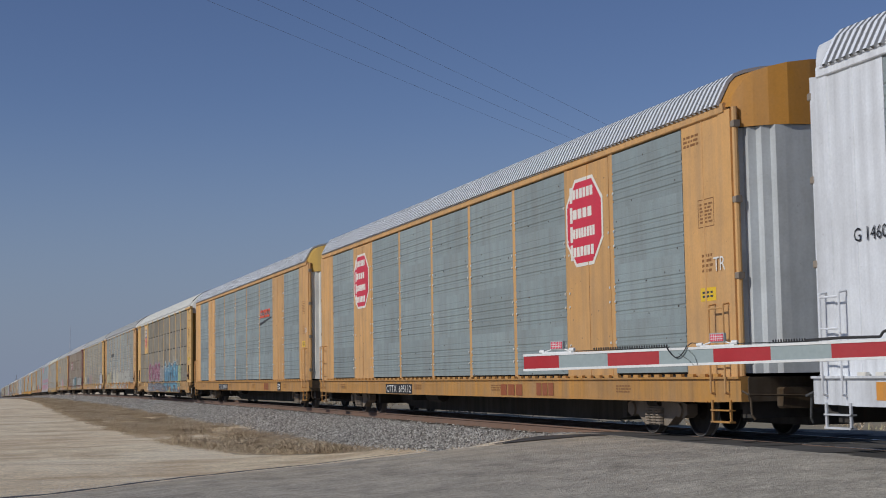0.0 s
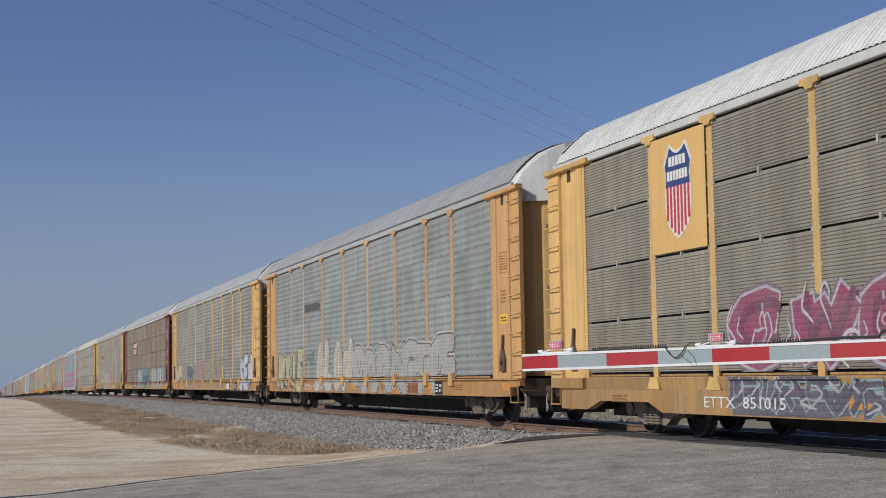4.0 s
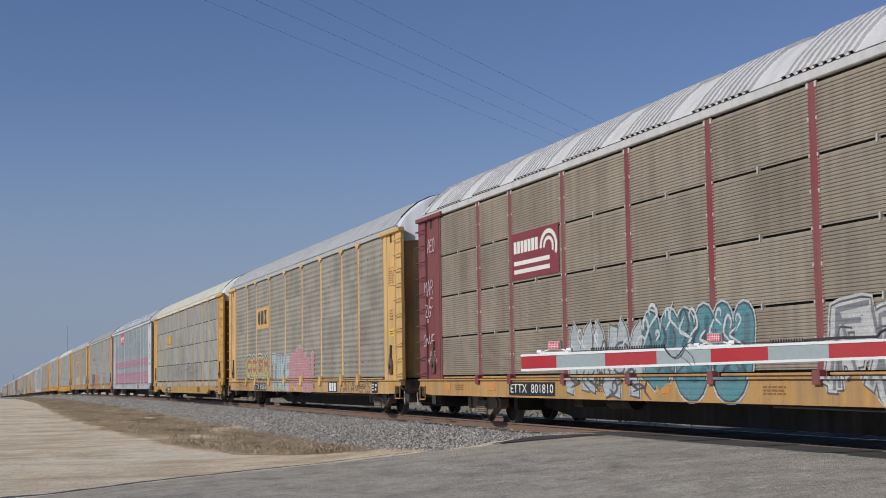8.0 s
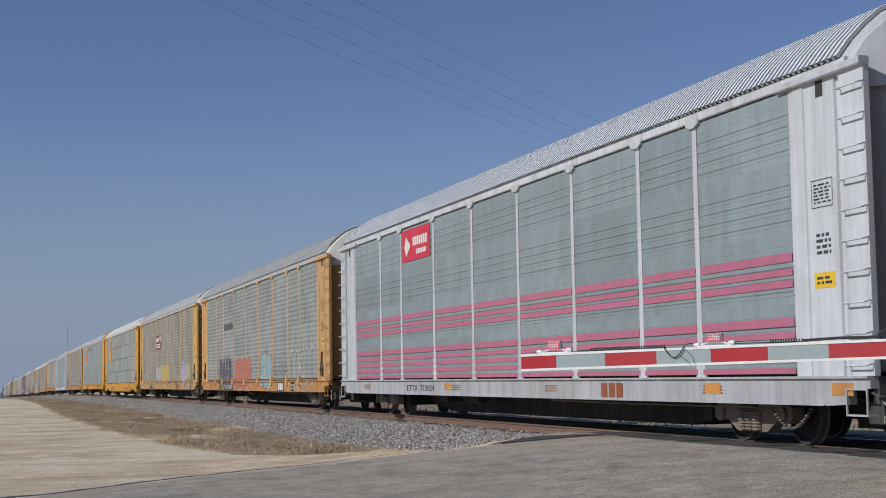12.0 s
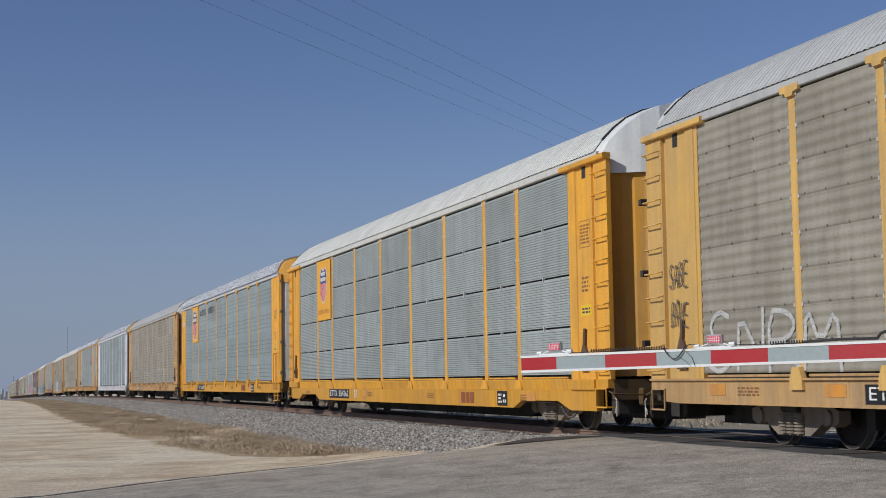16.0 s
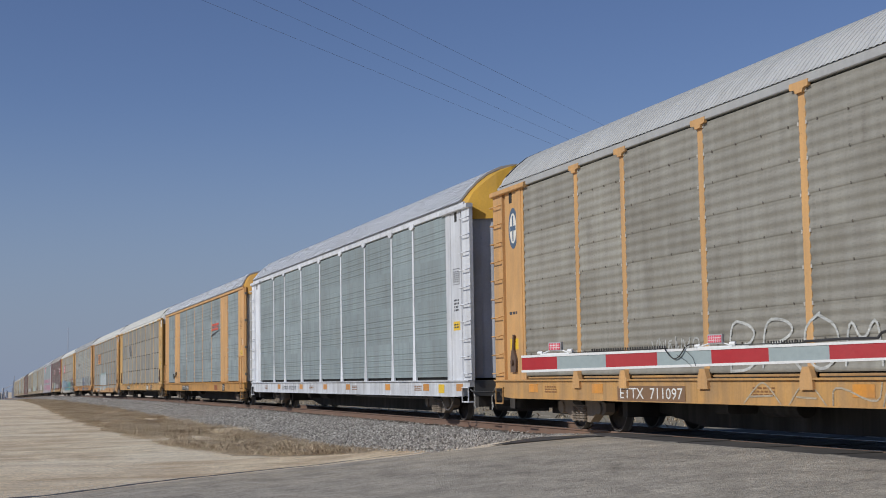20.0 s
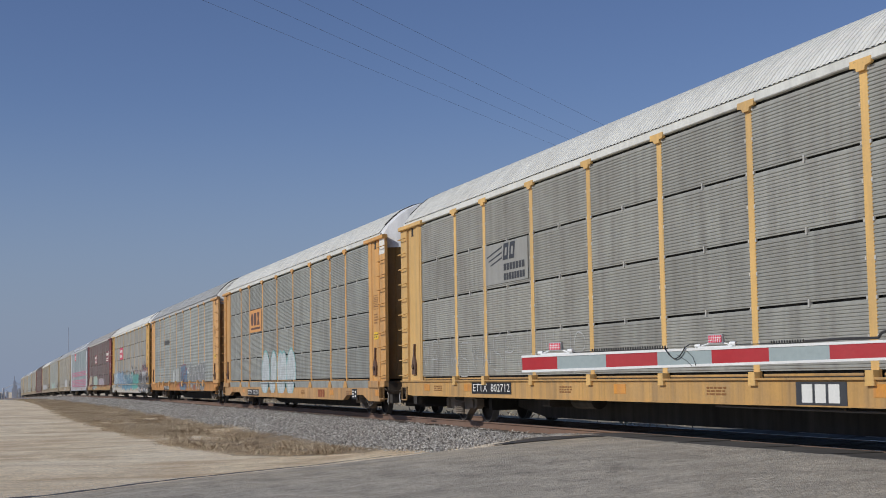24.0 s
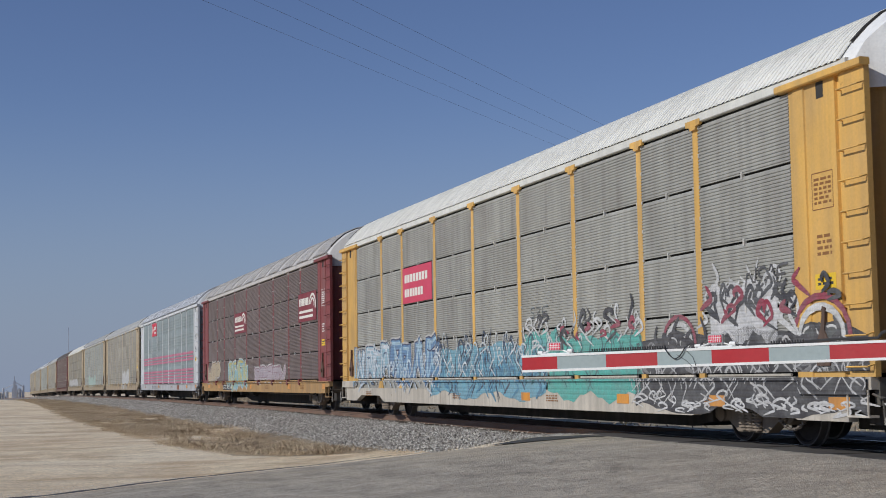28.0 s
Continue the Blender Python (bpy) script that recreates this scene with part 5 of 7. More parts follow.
def graffiti(car, y0, y1, z0, z1, fill, line, letters, seed, second=None, bubble=True, width=0.07):
    """Sprayed letters that cannot be made out: heavy crossing forms with outlines and streaks, or a thin tag."""
    rng = random.Random(seed)
    y0, y1 = max(y0, y1), min(y0, y1)
    w, h = (y0 - y1) / letters, z1 - z0
    if not (bubble and fill):
        g = Geo()
        for i in range(letters):
            cy, cz = y0 - (i + 0.5) * w, (z0 + z1) / 2 + rng.uniform(-.06, .06) * h
            stroke(g, rounded(glyph(cy, cz, w * 0.9, h * 0.95, rng), 2), width * 0.65, 0.0015, True)
            if rng.random() < 0.5:
                stroke(g, rounded(glyph(cy, cz + h * 0.1, w * 0.5, h * 0.45, rng)[:3], 2), width * 0.5, 0.002, True)
        finish(car, [("graffiti", g, line)], "thin sprayed tag")
        return
    gf, gl, gs, gh = Geo(), Geo(), Geo(), Geo()
    dark = sum(line) < 480
    for i in range(letters):
        cy, cz = y0 - (i + 0.5) * w + rng.uniform(-.06, .06) * w, (z0 + z1) / 2 + rng.uniform(-.06, .06) * h
        e = 0.00012 * (i % 4)
        f = min(w * 0.40, h * 0.34)
        jag = second is not None
        f = f * 0.6 if jag else f
        for n in range(3 if jag else 2):
            pts = glyph(cy + rng.uniform(-.2, .2) * w, cz + rng.uniform(-.08, .08) * h, w * (1.1 - 0.2 * n), h * (0.9 - 0.12 * n), rng)[:5]
            pts = pts if jag else rounded(pts, 1 + (seed + n) % 2)
            if dark:
                stroke(gh, pts, f + width * 2.6, 0.0004 + e, not jag)
            stroke(gl, longer(pts, width * 0.5), f + width * 1.1, 0.0012 + e, not jag)
            stroke(gf, pts, f, 0.0020 + e, not jag)
            if second:
                stroke(gs, [(a - f * 0.2, b + f * 0.15) for a, b in pts[:max(3, len(pts) * 2 // 3)]], f * 0.35, 0.0027 + e, not jag)
        stroke(gl, rounded(glyph(cy, cz, w * 0.5, h * 0.5, rng)[:3], 1), width * 0.55, 0.0033)
    finish(car, [("graffiti", gf, fill), ("graffiti_outline", gl, line), ("graffiti_halo", gh, (208, 204, 197)), ("graffiti_shading", gs, second or fill)], "sprayed graffiti letters")


# colours (screen values of the sunlit paint)
ORANGE, SUNYEL, YEL = (212, 162, 100), (232, 166, 42), (222, 178, 106)
MAROON, OFFWHITE, SILVERROOF, DULLROOF = (128, 54, 54), (226, 224, 214), (236, 239, 241), (186, 186, 182)
BLUEGREY, WARMGREY, BROWNGREY, GREENGREY, PUREWHITE = (140, 152, 152), (154, 150, 137), (156, 149, 133), (152, 156, 149), (226, 228, 230)


def autorack(kind, panel, post, roof, sill, cap=None, door=None, corner=None, name_label="", low_skirt=False, far_car=False, seed=0):
    """kind: T (four rows of ribbed sheets), S (tall fluted sheets, bracketed posts), F (flared posts), M (wide flat frame)."""
    rng = random.Random(seed)
    car = new("autorack_car")
    tagged(car, name_label, "rail car", "cars of the train")
    dirt = {"T": 0.46, "S": 0.34, "F": 0.25, "M": 0.3}[kind]
    if kind in "TS" and sill != SUNYEL and panel != GREENGREY:
        sill = tuple(int(v * 0.8 + d * 0.2) for v, d in zip(sill, (172, 154, 130)))
    pm = paint("side_sheet", panel, dirt + (0.15 if post != SUNYEL else -0.1), 0.6, 0.12 if kind in "TS" else 0.03, 0.10, 0.0, {"S": 0.26, "T": 0.2, "M": 0.13, "F": 0.05}[kind], {BROWNGREY: 0.42, (160, 147, 128): 0.42, WARMGREY: 0.4, GREENGREY: 0.3}.get(panel, 0.12))
    fm = paint("frame_paint", post, 0.5, 0.6, 0.14)
    sm = paint("sill_paint", tuple(int(v * 0.97) for v in sill), 0.35 if sill == SUNYEL else 0.62, 0.65, 0.5 if post == YEL and low_skirt else 0.3, stain=0.45 if post == YEL and low_skirt else 0.2 if kind in "ST" else 0.0)
    rm = paint("galvanised_roof", roof, 0.12, 0.45, 0.0, 0.04, 0.12) if roof == SILVERROOF else paint("roof_sheet", roof, 0.3, 0.6, 0.02, 0.05)
    cm = paint("corner_paint", corner or post, 0.48, 0.6, 0.08)
    em = paint("cap_paint", cap or roof, 0.35, 0.6, 0.08)
    grey_rail = paint("eave_paint", tuple(int(v * (0.84 if kind == "M" else 0.96)) for v in roof), 0.3, 0.6, 0.05)
    # grimy sill colour, darkened to paint in the shade between cars
    gm = paint("end_gear_shade_grime", tuple(int(v * 0.36) for v in sill), 0.6, 0.8, 0.4)
    dm = paint("door_paint", tuple(int(v * (0.92 if kind in "TS" else 1.0)) for v in (door or post)), 0.6, 0.65, 0.15)
    put("underframe", frame_mesh(), BLACKMETAL, car)
    put("side_sill", sill_mesh(low_skirt, kind != "M"), sm, car, "steel side sill of the flat car")
    put("far_side", far_side_mesh(), pm, car)
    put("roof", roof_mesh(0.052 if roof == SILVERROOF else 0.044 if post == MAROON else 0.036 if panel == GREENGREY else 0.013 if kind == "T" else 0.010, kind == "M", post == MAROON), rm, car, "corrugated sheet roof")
    for s in (1, -1):
        put("corner_sheet", corner_mesh(s, kind == "M"), cm, car)
        if kind != "M":
            put("corner_beam", beam_mesh(s), cm, car)
            # a dark box on the sheet is painted as the shade in a slot
            put("corner_hole", cached(("hole", s), lambda: Geo().box(FACE - 0.0145, FACE + 0.02, 12.55 * s, 12.72 * s, 4.55, 4.765).mesh("corner_hole")), SHADE, car, "dark box painted as the shade inside a slot in the corner sheet")
            kind in "TS" and put("latch", cached("latch", lambda: Geo().prism_x([(-0.16, 1.10), (0.14, 1.10), (0.12, 1.42), (0.02, 1.60), (-0.02, 1.86), (-0.09, 1.84), (-0.06, 1.55), (-0.18, 1.36)], FACE - 0.06, FACE - 0.01).tube((FACE - 0.03, -0.02, 1.3), (FACE - 0.10, -0.02, 1.3), 0.06, 10).mesh("latch")), LATCH, car, "rusty hand brake latch", at=(0, 12.55 * s, 0))
            put("step_pocket", pocket_mesh(s), sm, car, "boxed foot step in the sill end")

            put("cut_lever", cached(("lever", s), lambda: Geo().path([(-1.54, 13.84 * s, 0.64), (-1.54, 13.90 * s, 0.60), (-1.54, 13.89 * s, 0.33)], 0.009).path([(-1.54, 13.90 * s, 0.50), (-1.54, 13.84 * s, 0.45), (-1.54, 13.83 * s, 0.38)], 0.008).mesh("cut_lever")), CLIP, car, "pale uncoupling lever")
        put("end_door", door_mesh(s, kind != "M"), dm, car, "folding end door")
        put("end_cap", cap_mesh(s, kind != "M"), em, car)
        if kind in "ST":
            put("roof_rim", rim_mesh(s), BLACKMETAL, car, "dark joint strip at the roof end")
        if kind == "M":
            put("corner_pipe", cached(("pipe", s), lambda: Geo().tube((FACE + 0.03, 13.50 * s, 0.96), (FACE + 0.03, 13.50 * s, 4.85), 0.045, 8).mesh("corner_pipe")), cm, car, "round hinge post at the corner")
            for zz in (1.3, 2.4, 3.5, 4.6):
                put("hinge", cached(("hinge", s), lambda: Geo().box(FACE - 0.022, FACE + 0.08, 13.45 * s, 13.57 * s, -0.05, 0.05, 0.012).mesh("hinge")), TRUCKGREY, car, at=(0, 0, zz))
        if s < 0 and kind != "M":
            for zz in (1.55, 2.75, 3.98):
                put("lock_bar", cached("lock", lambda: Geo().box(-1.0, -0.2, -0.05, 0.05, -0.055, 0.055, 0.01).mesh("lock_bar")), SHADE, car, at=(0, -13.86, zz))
        put("coupler", coupler_mesh(s), BLACKMETAL, car)
        put("end_gear", endgear_mesh(s), gm, car, "end sill and uncoupling lever")
        if kind == "M":
            put("sill_step", step_mesh(s), sm, car, "hanging steel step")
        if kind != "M":
            for i in range(10):
                put("rung", rung_mesh(), cm, car, at=(0, 13.4 * s, 1.08 + i * 0.385))
        else:
            lad = cached("short_ladder", lambda: Geo().path([(FACE - 0.02, -0.22, 0.7), (FACE - 0.13, -0.22, 0.72), (FACE - 0.13, -0.22, 2.0), (FACE - 0.02, -0.22, 2.02)], 0.016).path([(FACE - 0.02, 0.22, 0.7), (FACE - 0.13, 0.22, 0.72), (FACE - 0.13, 0.22, 2.0), (FACE - 0.02, 0.22, 2.02)], 0.016).path([(FACE - 0.13, -0.22, 1.95), (FACE - 0.13, 0.22, 1.95)], 0.014).path([(FACE - 0.13, -0.22, 1.55), (FACE - 0.13, 0.22, 1.55)], 0.014).path([(FACE - 0.13, -0.22, 1.15), (FACE - 0.13, 0.22, 1.15)], 0.014).mesh("ladder"))
            put("ladder", lad, cm, car, at=(0, 13.05 * s, 0))
    if kind != "M" and not far_car:
        tagged(put("brake_chain", chain_mesh(), RIVET, car, "hanging safety chain"), kind="stuff")
        put("brake_pipe", cached("brakepipe", lambda: Geo().path([(-1.47, -3.0, 0.545), (-1.47, -6.4, 0.525), (-1.48, -10.6, 0.53), (-1.42, -11.0, 0.50)], 0.014, 6).tube((-1.47, -6.4, 0.51), (-1.47, -6.4, 0.60), 0.012, 5).tube((-1.48, -9.6, 0.51), (-1.48, -9.6, 0.60), 0.012, 5).tube((-1.47, -7.9, 0.51), (-1.47, -7.9, 0.60), 0.012, 5).mesh("brake_pipe")), RIVET, car, "thin pipe hung under the sill")
    rail = cached(("rail", kind == "T"), lambda: Geo().box(FACE - 0.05, FACE + 0.05, -13.3, 13.3, 4.80, 4.945, 0.012).mesh("eave_rail"))
    put("eave_rail", rail, fm if kind in "MF" and post != SUNYEL else grey_rail, car)
    # added dark sheet behind the panels paints the interior shade seen at their joints
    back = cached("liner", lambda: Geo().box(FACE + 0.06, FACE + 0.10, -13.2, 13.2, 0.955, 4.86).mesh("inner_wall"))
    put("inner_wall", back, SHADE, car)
    for i, (a, b) in enumerate(BAYS):
        w = a - b - (0.16 if kind != "T" else 0.17)
        solid = kind == "M" and post != SUNYEL and i in (1, 7)
        if solid:
            me = cached(("solid", round(w, 2)), lambda: Geo().box(FACE - 0.02, FACE + 0.04, -w / 2, w / 2, 0.97, 4.77).box(FACE - 0.028, FACE, -0.012, 0.012, 0.97, 4.77).mesh("plain_panel"))
            put("plain_panel", me, fm, car, at=(0, (a + b) / 2, 0))
            continue
        for z0, z1 in ROWS:
            gap = 0.036 if kind == "T" else 0.0
            me = panel_mesh(w, z1 - z0 - gap, {"T": "fine", "S": "band", "F": "wide", "M": "wide"}[kind])
            put("side_panel", me, pm, car, at=(FACE, (a + b) / 2, (z0 + z1) / 2))
        if low_skirt:
            sk = cached(("skirt", round(w, 2)), lambda: Geo().prism_y([(-1.548, 0.965), (-1.552, 0.945), (-1.525, 0.762), (-1.505, 0.762), (-1.50, 0.965)], -w / 2, w / 2).mesh("skirt_panel"))
            put("skirt_panel", sk, sm if post in (SUNYEL, YEL) else pm, car, at=(0, (a + b) / 2, 0))
    if kind in "ST" or post == SUNYEL:
        for a, b in BAYS:
            w = a - b - 0.44
            put("bottom_rail", cached(("bottom_rail", round(w, 2)), lambda: Geo().box(FACE - 0.036, FACE - 0.004, -w / 2, w / 2, 0.972, 1.008, 0.006).mesh("bottom_rail")), sm, car, at=(0, (a + b) / 2, 0))
    if kind in "ST":
        def clips():
            g = Geo()
            for y in POSTS[1:-1]:
                for z in (1.45, 1.92, 2.40, 2.87, 3.35, 3.82, 4.3, 4.74):
                    k = 0.026 if z > 4.5 else 0.016
                    for d in (-0.1, 0.1):
                        g.box(FACE - 0.024, FACE - 0.005, y + d - k, y + d + k, z - k * 1.5, z + k * 1.5)
            return g.mesh("clips")
        tagged(put("clip_strip", cached("clips", clips), CLIP, car, "small pale clips along the posts"), kind="stuff")
    if kind == "T":
        def studs():
            g = Geo()
            for a, b in BAYS:
                for z in (1.92, 2.87, 3.82):
                    y = (a + b) / 2
                    g.box(FACE - 0.03, FACE + 0.02, y - 0.018, y + 0.018, z - 0.05, z + 0.05)
            return g.mesh("studs")
        tagged(put("studs", cached("studs", studs), CLIP, car, "joint straps between the sheets"), kind="stuff")
    if kind == "M" and post == ORANGE:
        def bolts():
            g, r = Geo(), random.Random(4)
            for a, b in BAYS:
                for i in range(5):
                    y = a - (a - b) * (i + 0.5) / 5
                    for z in (1.16, 1.62, 2.10, 2.58, 3.06, 3.54, 4.02, 4.5):
                        if r.random() < 0.5:
                            d, e = y + r.uniform(-0.08, 0.08), z + r.uniform(-0.12, 0.12)
                            g.box(FACE - 0.022, FACE - 0.005, d - 0.008, d + 0.008, e - 0.013, e + 0.013)
            return g.mesh("bolts")
        tagged(put("bolts", cached("bolts", bolts), RIVET, car, "small dark bolt heads on the sheets"), kind="stuff")
    if kind == "S":
        def rivets():
            g = Geo()
            for a, b in BAYS:
                k = 4
                for i in range(k):
                    y = a - (a - b) * (i + 0.5) / k
                    for z in (1.45, 1.94, 2.42, 2.89, 3.37, 3.84, 4.3):
                        g.box(FACE - 0.026, FACE - 0.005, y - 0.010, y + 0.010, z - 0.016, z + 0.016)
            return g.mesh("rivets")
        tagged(put("rivets", cached("rivets", rivets), RIVET, car, "dark rivet heads"), kind="stuff")
    style = {"T": "broad" if post in (MAROON, SUNYEL) else "bracket", "S": "bracket", "F": "flared", "M": "bracket" if post == SUNYEL else "plain"}[kind]
    for y in POSTS[1:-1]:
        put("post", post_mesh(style), fm, car, at=(0, y, 0))
        if low_skirt:
            wing = cached("wing", lambda: Geo().prism_x([(-0.11, 0.955), (0.12, 0.955), (0.26, 0.765), (-0.20, 0.765)], -1.5625, -1.545).mesh("post_foot"))
            put("post_foot", wing, fm, car, at=(0, y, 0))
        if kind == "T" and not low_skirt:
            toe_cap = cached("toe_cap", lambda: Geo().prism_x([(-0.10, 0.85), (0.10, 0.85), (0.085, 1.04), (-0.085, 1.04)], -1.606, FACE - 0.02).mesh("post_foot"))
            put("post_foot", toe_cap, fm, car, at=(0, y, 0))
        if kind == "S" or (kind == "M" and post == SUNYEL):
            foot = cached("foot", lambda: Geo().prism_x([(-0.16, 0.80), (0.16, 0.80), (0.15, 0.955), (0.08, 1.10), (-0.08, 1.10), (-0.15, 0.955)], -1.606, FACE - 0.03).mesh("post_foot"))
            put("post_foot", foot, fm, car, at=(0, y, 0))
    sides, bol, spring, ws = truck_meshes()
    for s in (1, -1):
        tr = put("truck", bol, BLACKMETAL, car, "two-axle cast steel truck", at=(0, 10.0 * s, 0))
        for sf in sides:
            put("side_frame", sf, TRUCKDARK, tr)
        for d in (-0.2, 0.0, 0.2):
            put("spring", spring, TRUCKGREY, tr, at=(0, d, 0))
        for d in (0.88, -0.88):
            wo = put("wheelset", ws, WHEEL, tr, at=(0, d, WHEEL_R))
            if not far_car:
                wheelsets.append((wo, d))
    return car


def mark(car, words, y, z=0.75, h=0.26, board=INK, ink=None, squeeze=1.0):
    """Reporting marks on a board on the sill."""
    me = text_mesh(words.replace(" ", "  "), h * 1.05, 0)
    w = 2.5 * squeeze
    squeeze = w * 0.93 / max(0.1, 2 * max(abs(v.co.y) for v in me.vertices))
    if board:
        plate(car, "number_board", [(y + w / 2, z - h * 0.55), (y - w / 2, z - h * 0.55), (y - w / 2, z + h * 0.55), (y + w / 2, z + h * 0.55)], -1.5615, board, "reporting marks board", 0.004)
    words_on(car, words.replace(" ", "  "), h * 1.05, y, z, -1.5675, ink or CHALK, "reporting_mark", squeeze)

# ---- the train ----
cars = []


def add_car(**kw):
    car = autorack(seed=len(cars), **kw)
    cars.append(car)
    return car


# distance haze is mixed into this frame colour of the farthest cars
HAZETAN = (196, 176, 142)
CARS = [
    ("M", BLUEGREY, PUREWHITE, SILVERROOF, PUREWHITE, PUREWHITE, PUREWHITE, "white autorack car with grey-blue side sheets"),
    ("M", BLUEGREY, ORANGE, SILVERROOF, (196, 142, 66), (190, 130, 40), (196, 200, 200), "orange autorack car with blue-grey sheets and two red octagon emblems"),
    ("M", BLUEGREY, ORANGE, SILVERROOF, (196, 142, 66), (200, 160, 70), (226, 224, 214), "orange autorack car with blue-grey sheets and a slanted orange emblem"),
    ("T", BROWNGREY, YEL, OFFWHITE, (200, 150, 80), (224, 222, 214), (176, 138, 62), "yellow autorack car with brown-stained ribbed sheets and bright graffiti"),
    ("S", GREENGREY, ORANGE, DULLROOF, (202, 148, 84), (214, 212, 204), (206, 164, 96), "orange-framed autorack car with grey-green fluted sheets and cream graffiti"),
    ("S", WARMGREY, YEL, DULLROOF, (204, 150, 80), (204, 200, 190), (176, 136, 62), "yellow-framed autorack car with drab grey fluted sheets and graffiti"),
    ("T", (160, 147, 128), MAROON, (214, 211, 206), (206, 152, 74), (224, 224, 222), MAROON, "maroon autorack car with grimy ribbed sheets and graffiti"),
    ("S", BROWNGREY, YEL, DULLROOF, (206, 160, 92), (218, 220, 222), (214, 172, 96), "yellow-framed autorack car with dark brown-grey fluted sheets"),
    ("T", (170, 171, 164), (212, 158, 66), (224, 220, 200), (214, 160, 62), (226, 226, 222), (150, 110, 40), "yellow autorack car with clean light grey ribbed sheets"),
    ("F", BLUEGREY, (206, 208, 208), SILVERROOF, (196, 196, 196), (200, 202, 204), (150, 152, 154), "light grey autorack car with two bands of pink stripes"),
    ("S", GREENGREY, ORANGE, DULLROOF, (206, 144, 72), (210, 208, 200), ORANGE, "orange-framed autorack car with grey-green sheets and patchy graffiti"),
    ("S", BROWNGREY, (222, 176, 94), DULLROOF, (206, 160, 96), (210, 208, 200), (200, 160, 90), "tan-framed autorack car with brown-grey sheets and a maroon plate"),
    ("T", (162, 170, 168), SUNYEL, (222, 221, 212), SUNYEL, (222, 224, 220), SUNYEL, "bright yellow autorack car with light grey ribbed sheets"),
    ("M", BLUEGREY, SUNYEL, SILVERROOF, SUNYEL, SUNYEL, (190, 188, 180), "bright yellow autorack car with blue-grey fluted sheets and a shield"),
    ("S", WARMGREY, ORANGE, DULLROOF, (206, 152, 78), (208, 206, 198), (196, 150, 70), "orange-framed autorack car with brownish grey sheets and white graffiti"),
    ("F", BLUEGREY, PUREWHITE, SILVERROOF, PUREWHITE, (210, 160, 40), (170, 174, 182), "white autorack car with flared posts and blue-grey sheets"),
    ("M", BLUEGREY, ORANGE, SILVERROOF, (200, 146, 68), (200, 150, 60), (220, 218, 210), "orange autorack car with blue-grey sheets and a slanted orange emblem"),
    ("T", (161, 160, 151), YEL, OFFWHITE, (206, 156, 80), (220, 220, 214), (186, 146, 76), "yellow autorack car with grey ribbed sheets and a lined emblem"),
    ("T", (156, 158, 151), (210, 156, 86), OFFWHITE, (206, 152, 84), (230, 230, 228), (176, 132, 60), "orange-yellow autorack car with grey ribbed sheets and pale cyan graffiti"),
    ("S", GREENGREY, ORANGE, DULLROOF, (206, 142, 66), (206, 204, 196), ORANGE, "orange-framed autorack car with grey-green sheets and blue and red graffiti"),
    ("T", (167, 166, 158), (220, 172, 88), OFFWHITE, (222, 216, 200), (226, 226, 222), (200, 156, 80), "yellow autorack car with grey ribbed sheets and heavy graffiti"),
    ("T", (118, 104, 100), MAROON, (196, 192, 186), (200, 152, 84), (206, 204, 200), MAROON, "maroon autorack car with dusty ribbed sheets and two plates"),
    ("F", BLUEGREY, (206, 208, 208), SILVERROOF, (196, 196, 196), (200, 202, 204), (150, 152, 154), "light grey autorack car with two bands of pink stripes"),
    ("S", WARMGREY, HAZETAN, DULLROOF, (176, 156, 126), (206, 204, 196), HAZETAN, "yellow-framed autorack car with grey fluted sheets"),
    ("S", GREENGREY, HAZETAN, DULLROOF, (176, 156, 126), (206, 204, 196), HAZETAN, "yellow-framed autorack car with pale green-grey sheets"),
    ("T", WARMGREY, HAZETAN, OFFWHITE, (176, 156, 126), (220, 218, 210), HAZETAN, "yellow autorack car with grey ribbed sheets"),
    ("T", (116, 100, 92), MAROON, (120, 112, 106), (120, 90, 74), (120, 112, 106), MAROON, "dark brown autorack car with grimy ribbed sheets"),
    ("S", WARMGREY, HAZETAN, DULLROOF, (176, 156, 126), (206, 204, 196), HAZETAN, "autorack car in haze-paled tan with grey fluted sheets"),
    ("S", GREENGREY, HAZETAN, SILVERROOF, (176, 156, 126), (206, 204, 196), HAZETAN, "autorack car in haze-paled tan with pale sheets and a bright roof"),
    ("S", WARMGREY, HAZETAN, DULLROOF, (176, 156, 126), (206, 204, 196), HAZETAN, "autorack car in haze-paled tan with dull grey sheets"),
    ("S", BROWNGREY, HAZETAN, DULLROOF, (176, 156, 126), (206, 204, 196), HAZETAN, "last autorack car, haze-paled tan with brown-grey sheets"),
]
for k, (kind, panel, post, roof, sill, cap, door, label) in enumerate(CARS):
    add_car(kind=kind, panel=panel, post=post, roof=roof, sill=sill, cap=cap, door=door, name_label=label, low_skirt=k in (3, 8, 12, 18, 20), far_car=k > 21)


# ---- emblems, lettering and graffiti, car by car ----
EX = FACE - 0.026
REDSIGN, CREAM, NAVY, FLAGRED = (206, 44, 66), (228, 224, 212), (52, 66, 118), (196, 56, 66)
m_red, m_cream, m_navy, m_flag = paint("emblem_red", REDSIGN, 0.12, 0.5, 0, 0.02), paint("emblem_white", CREAM, 0.15, 0.5, 0, 0.02), paint("emblem_blue", NAVY, 0.1, 0.5, 0, 0.02), paint("emblem_stripe_red", FLAGRED, 0.12, 0.5, 0, 0.02)
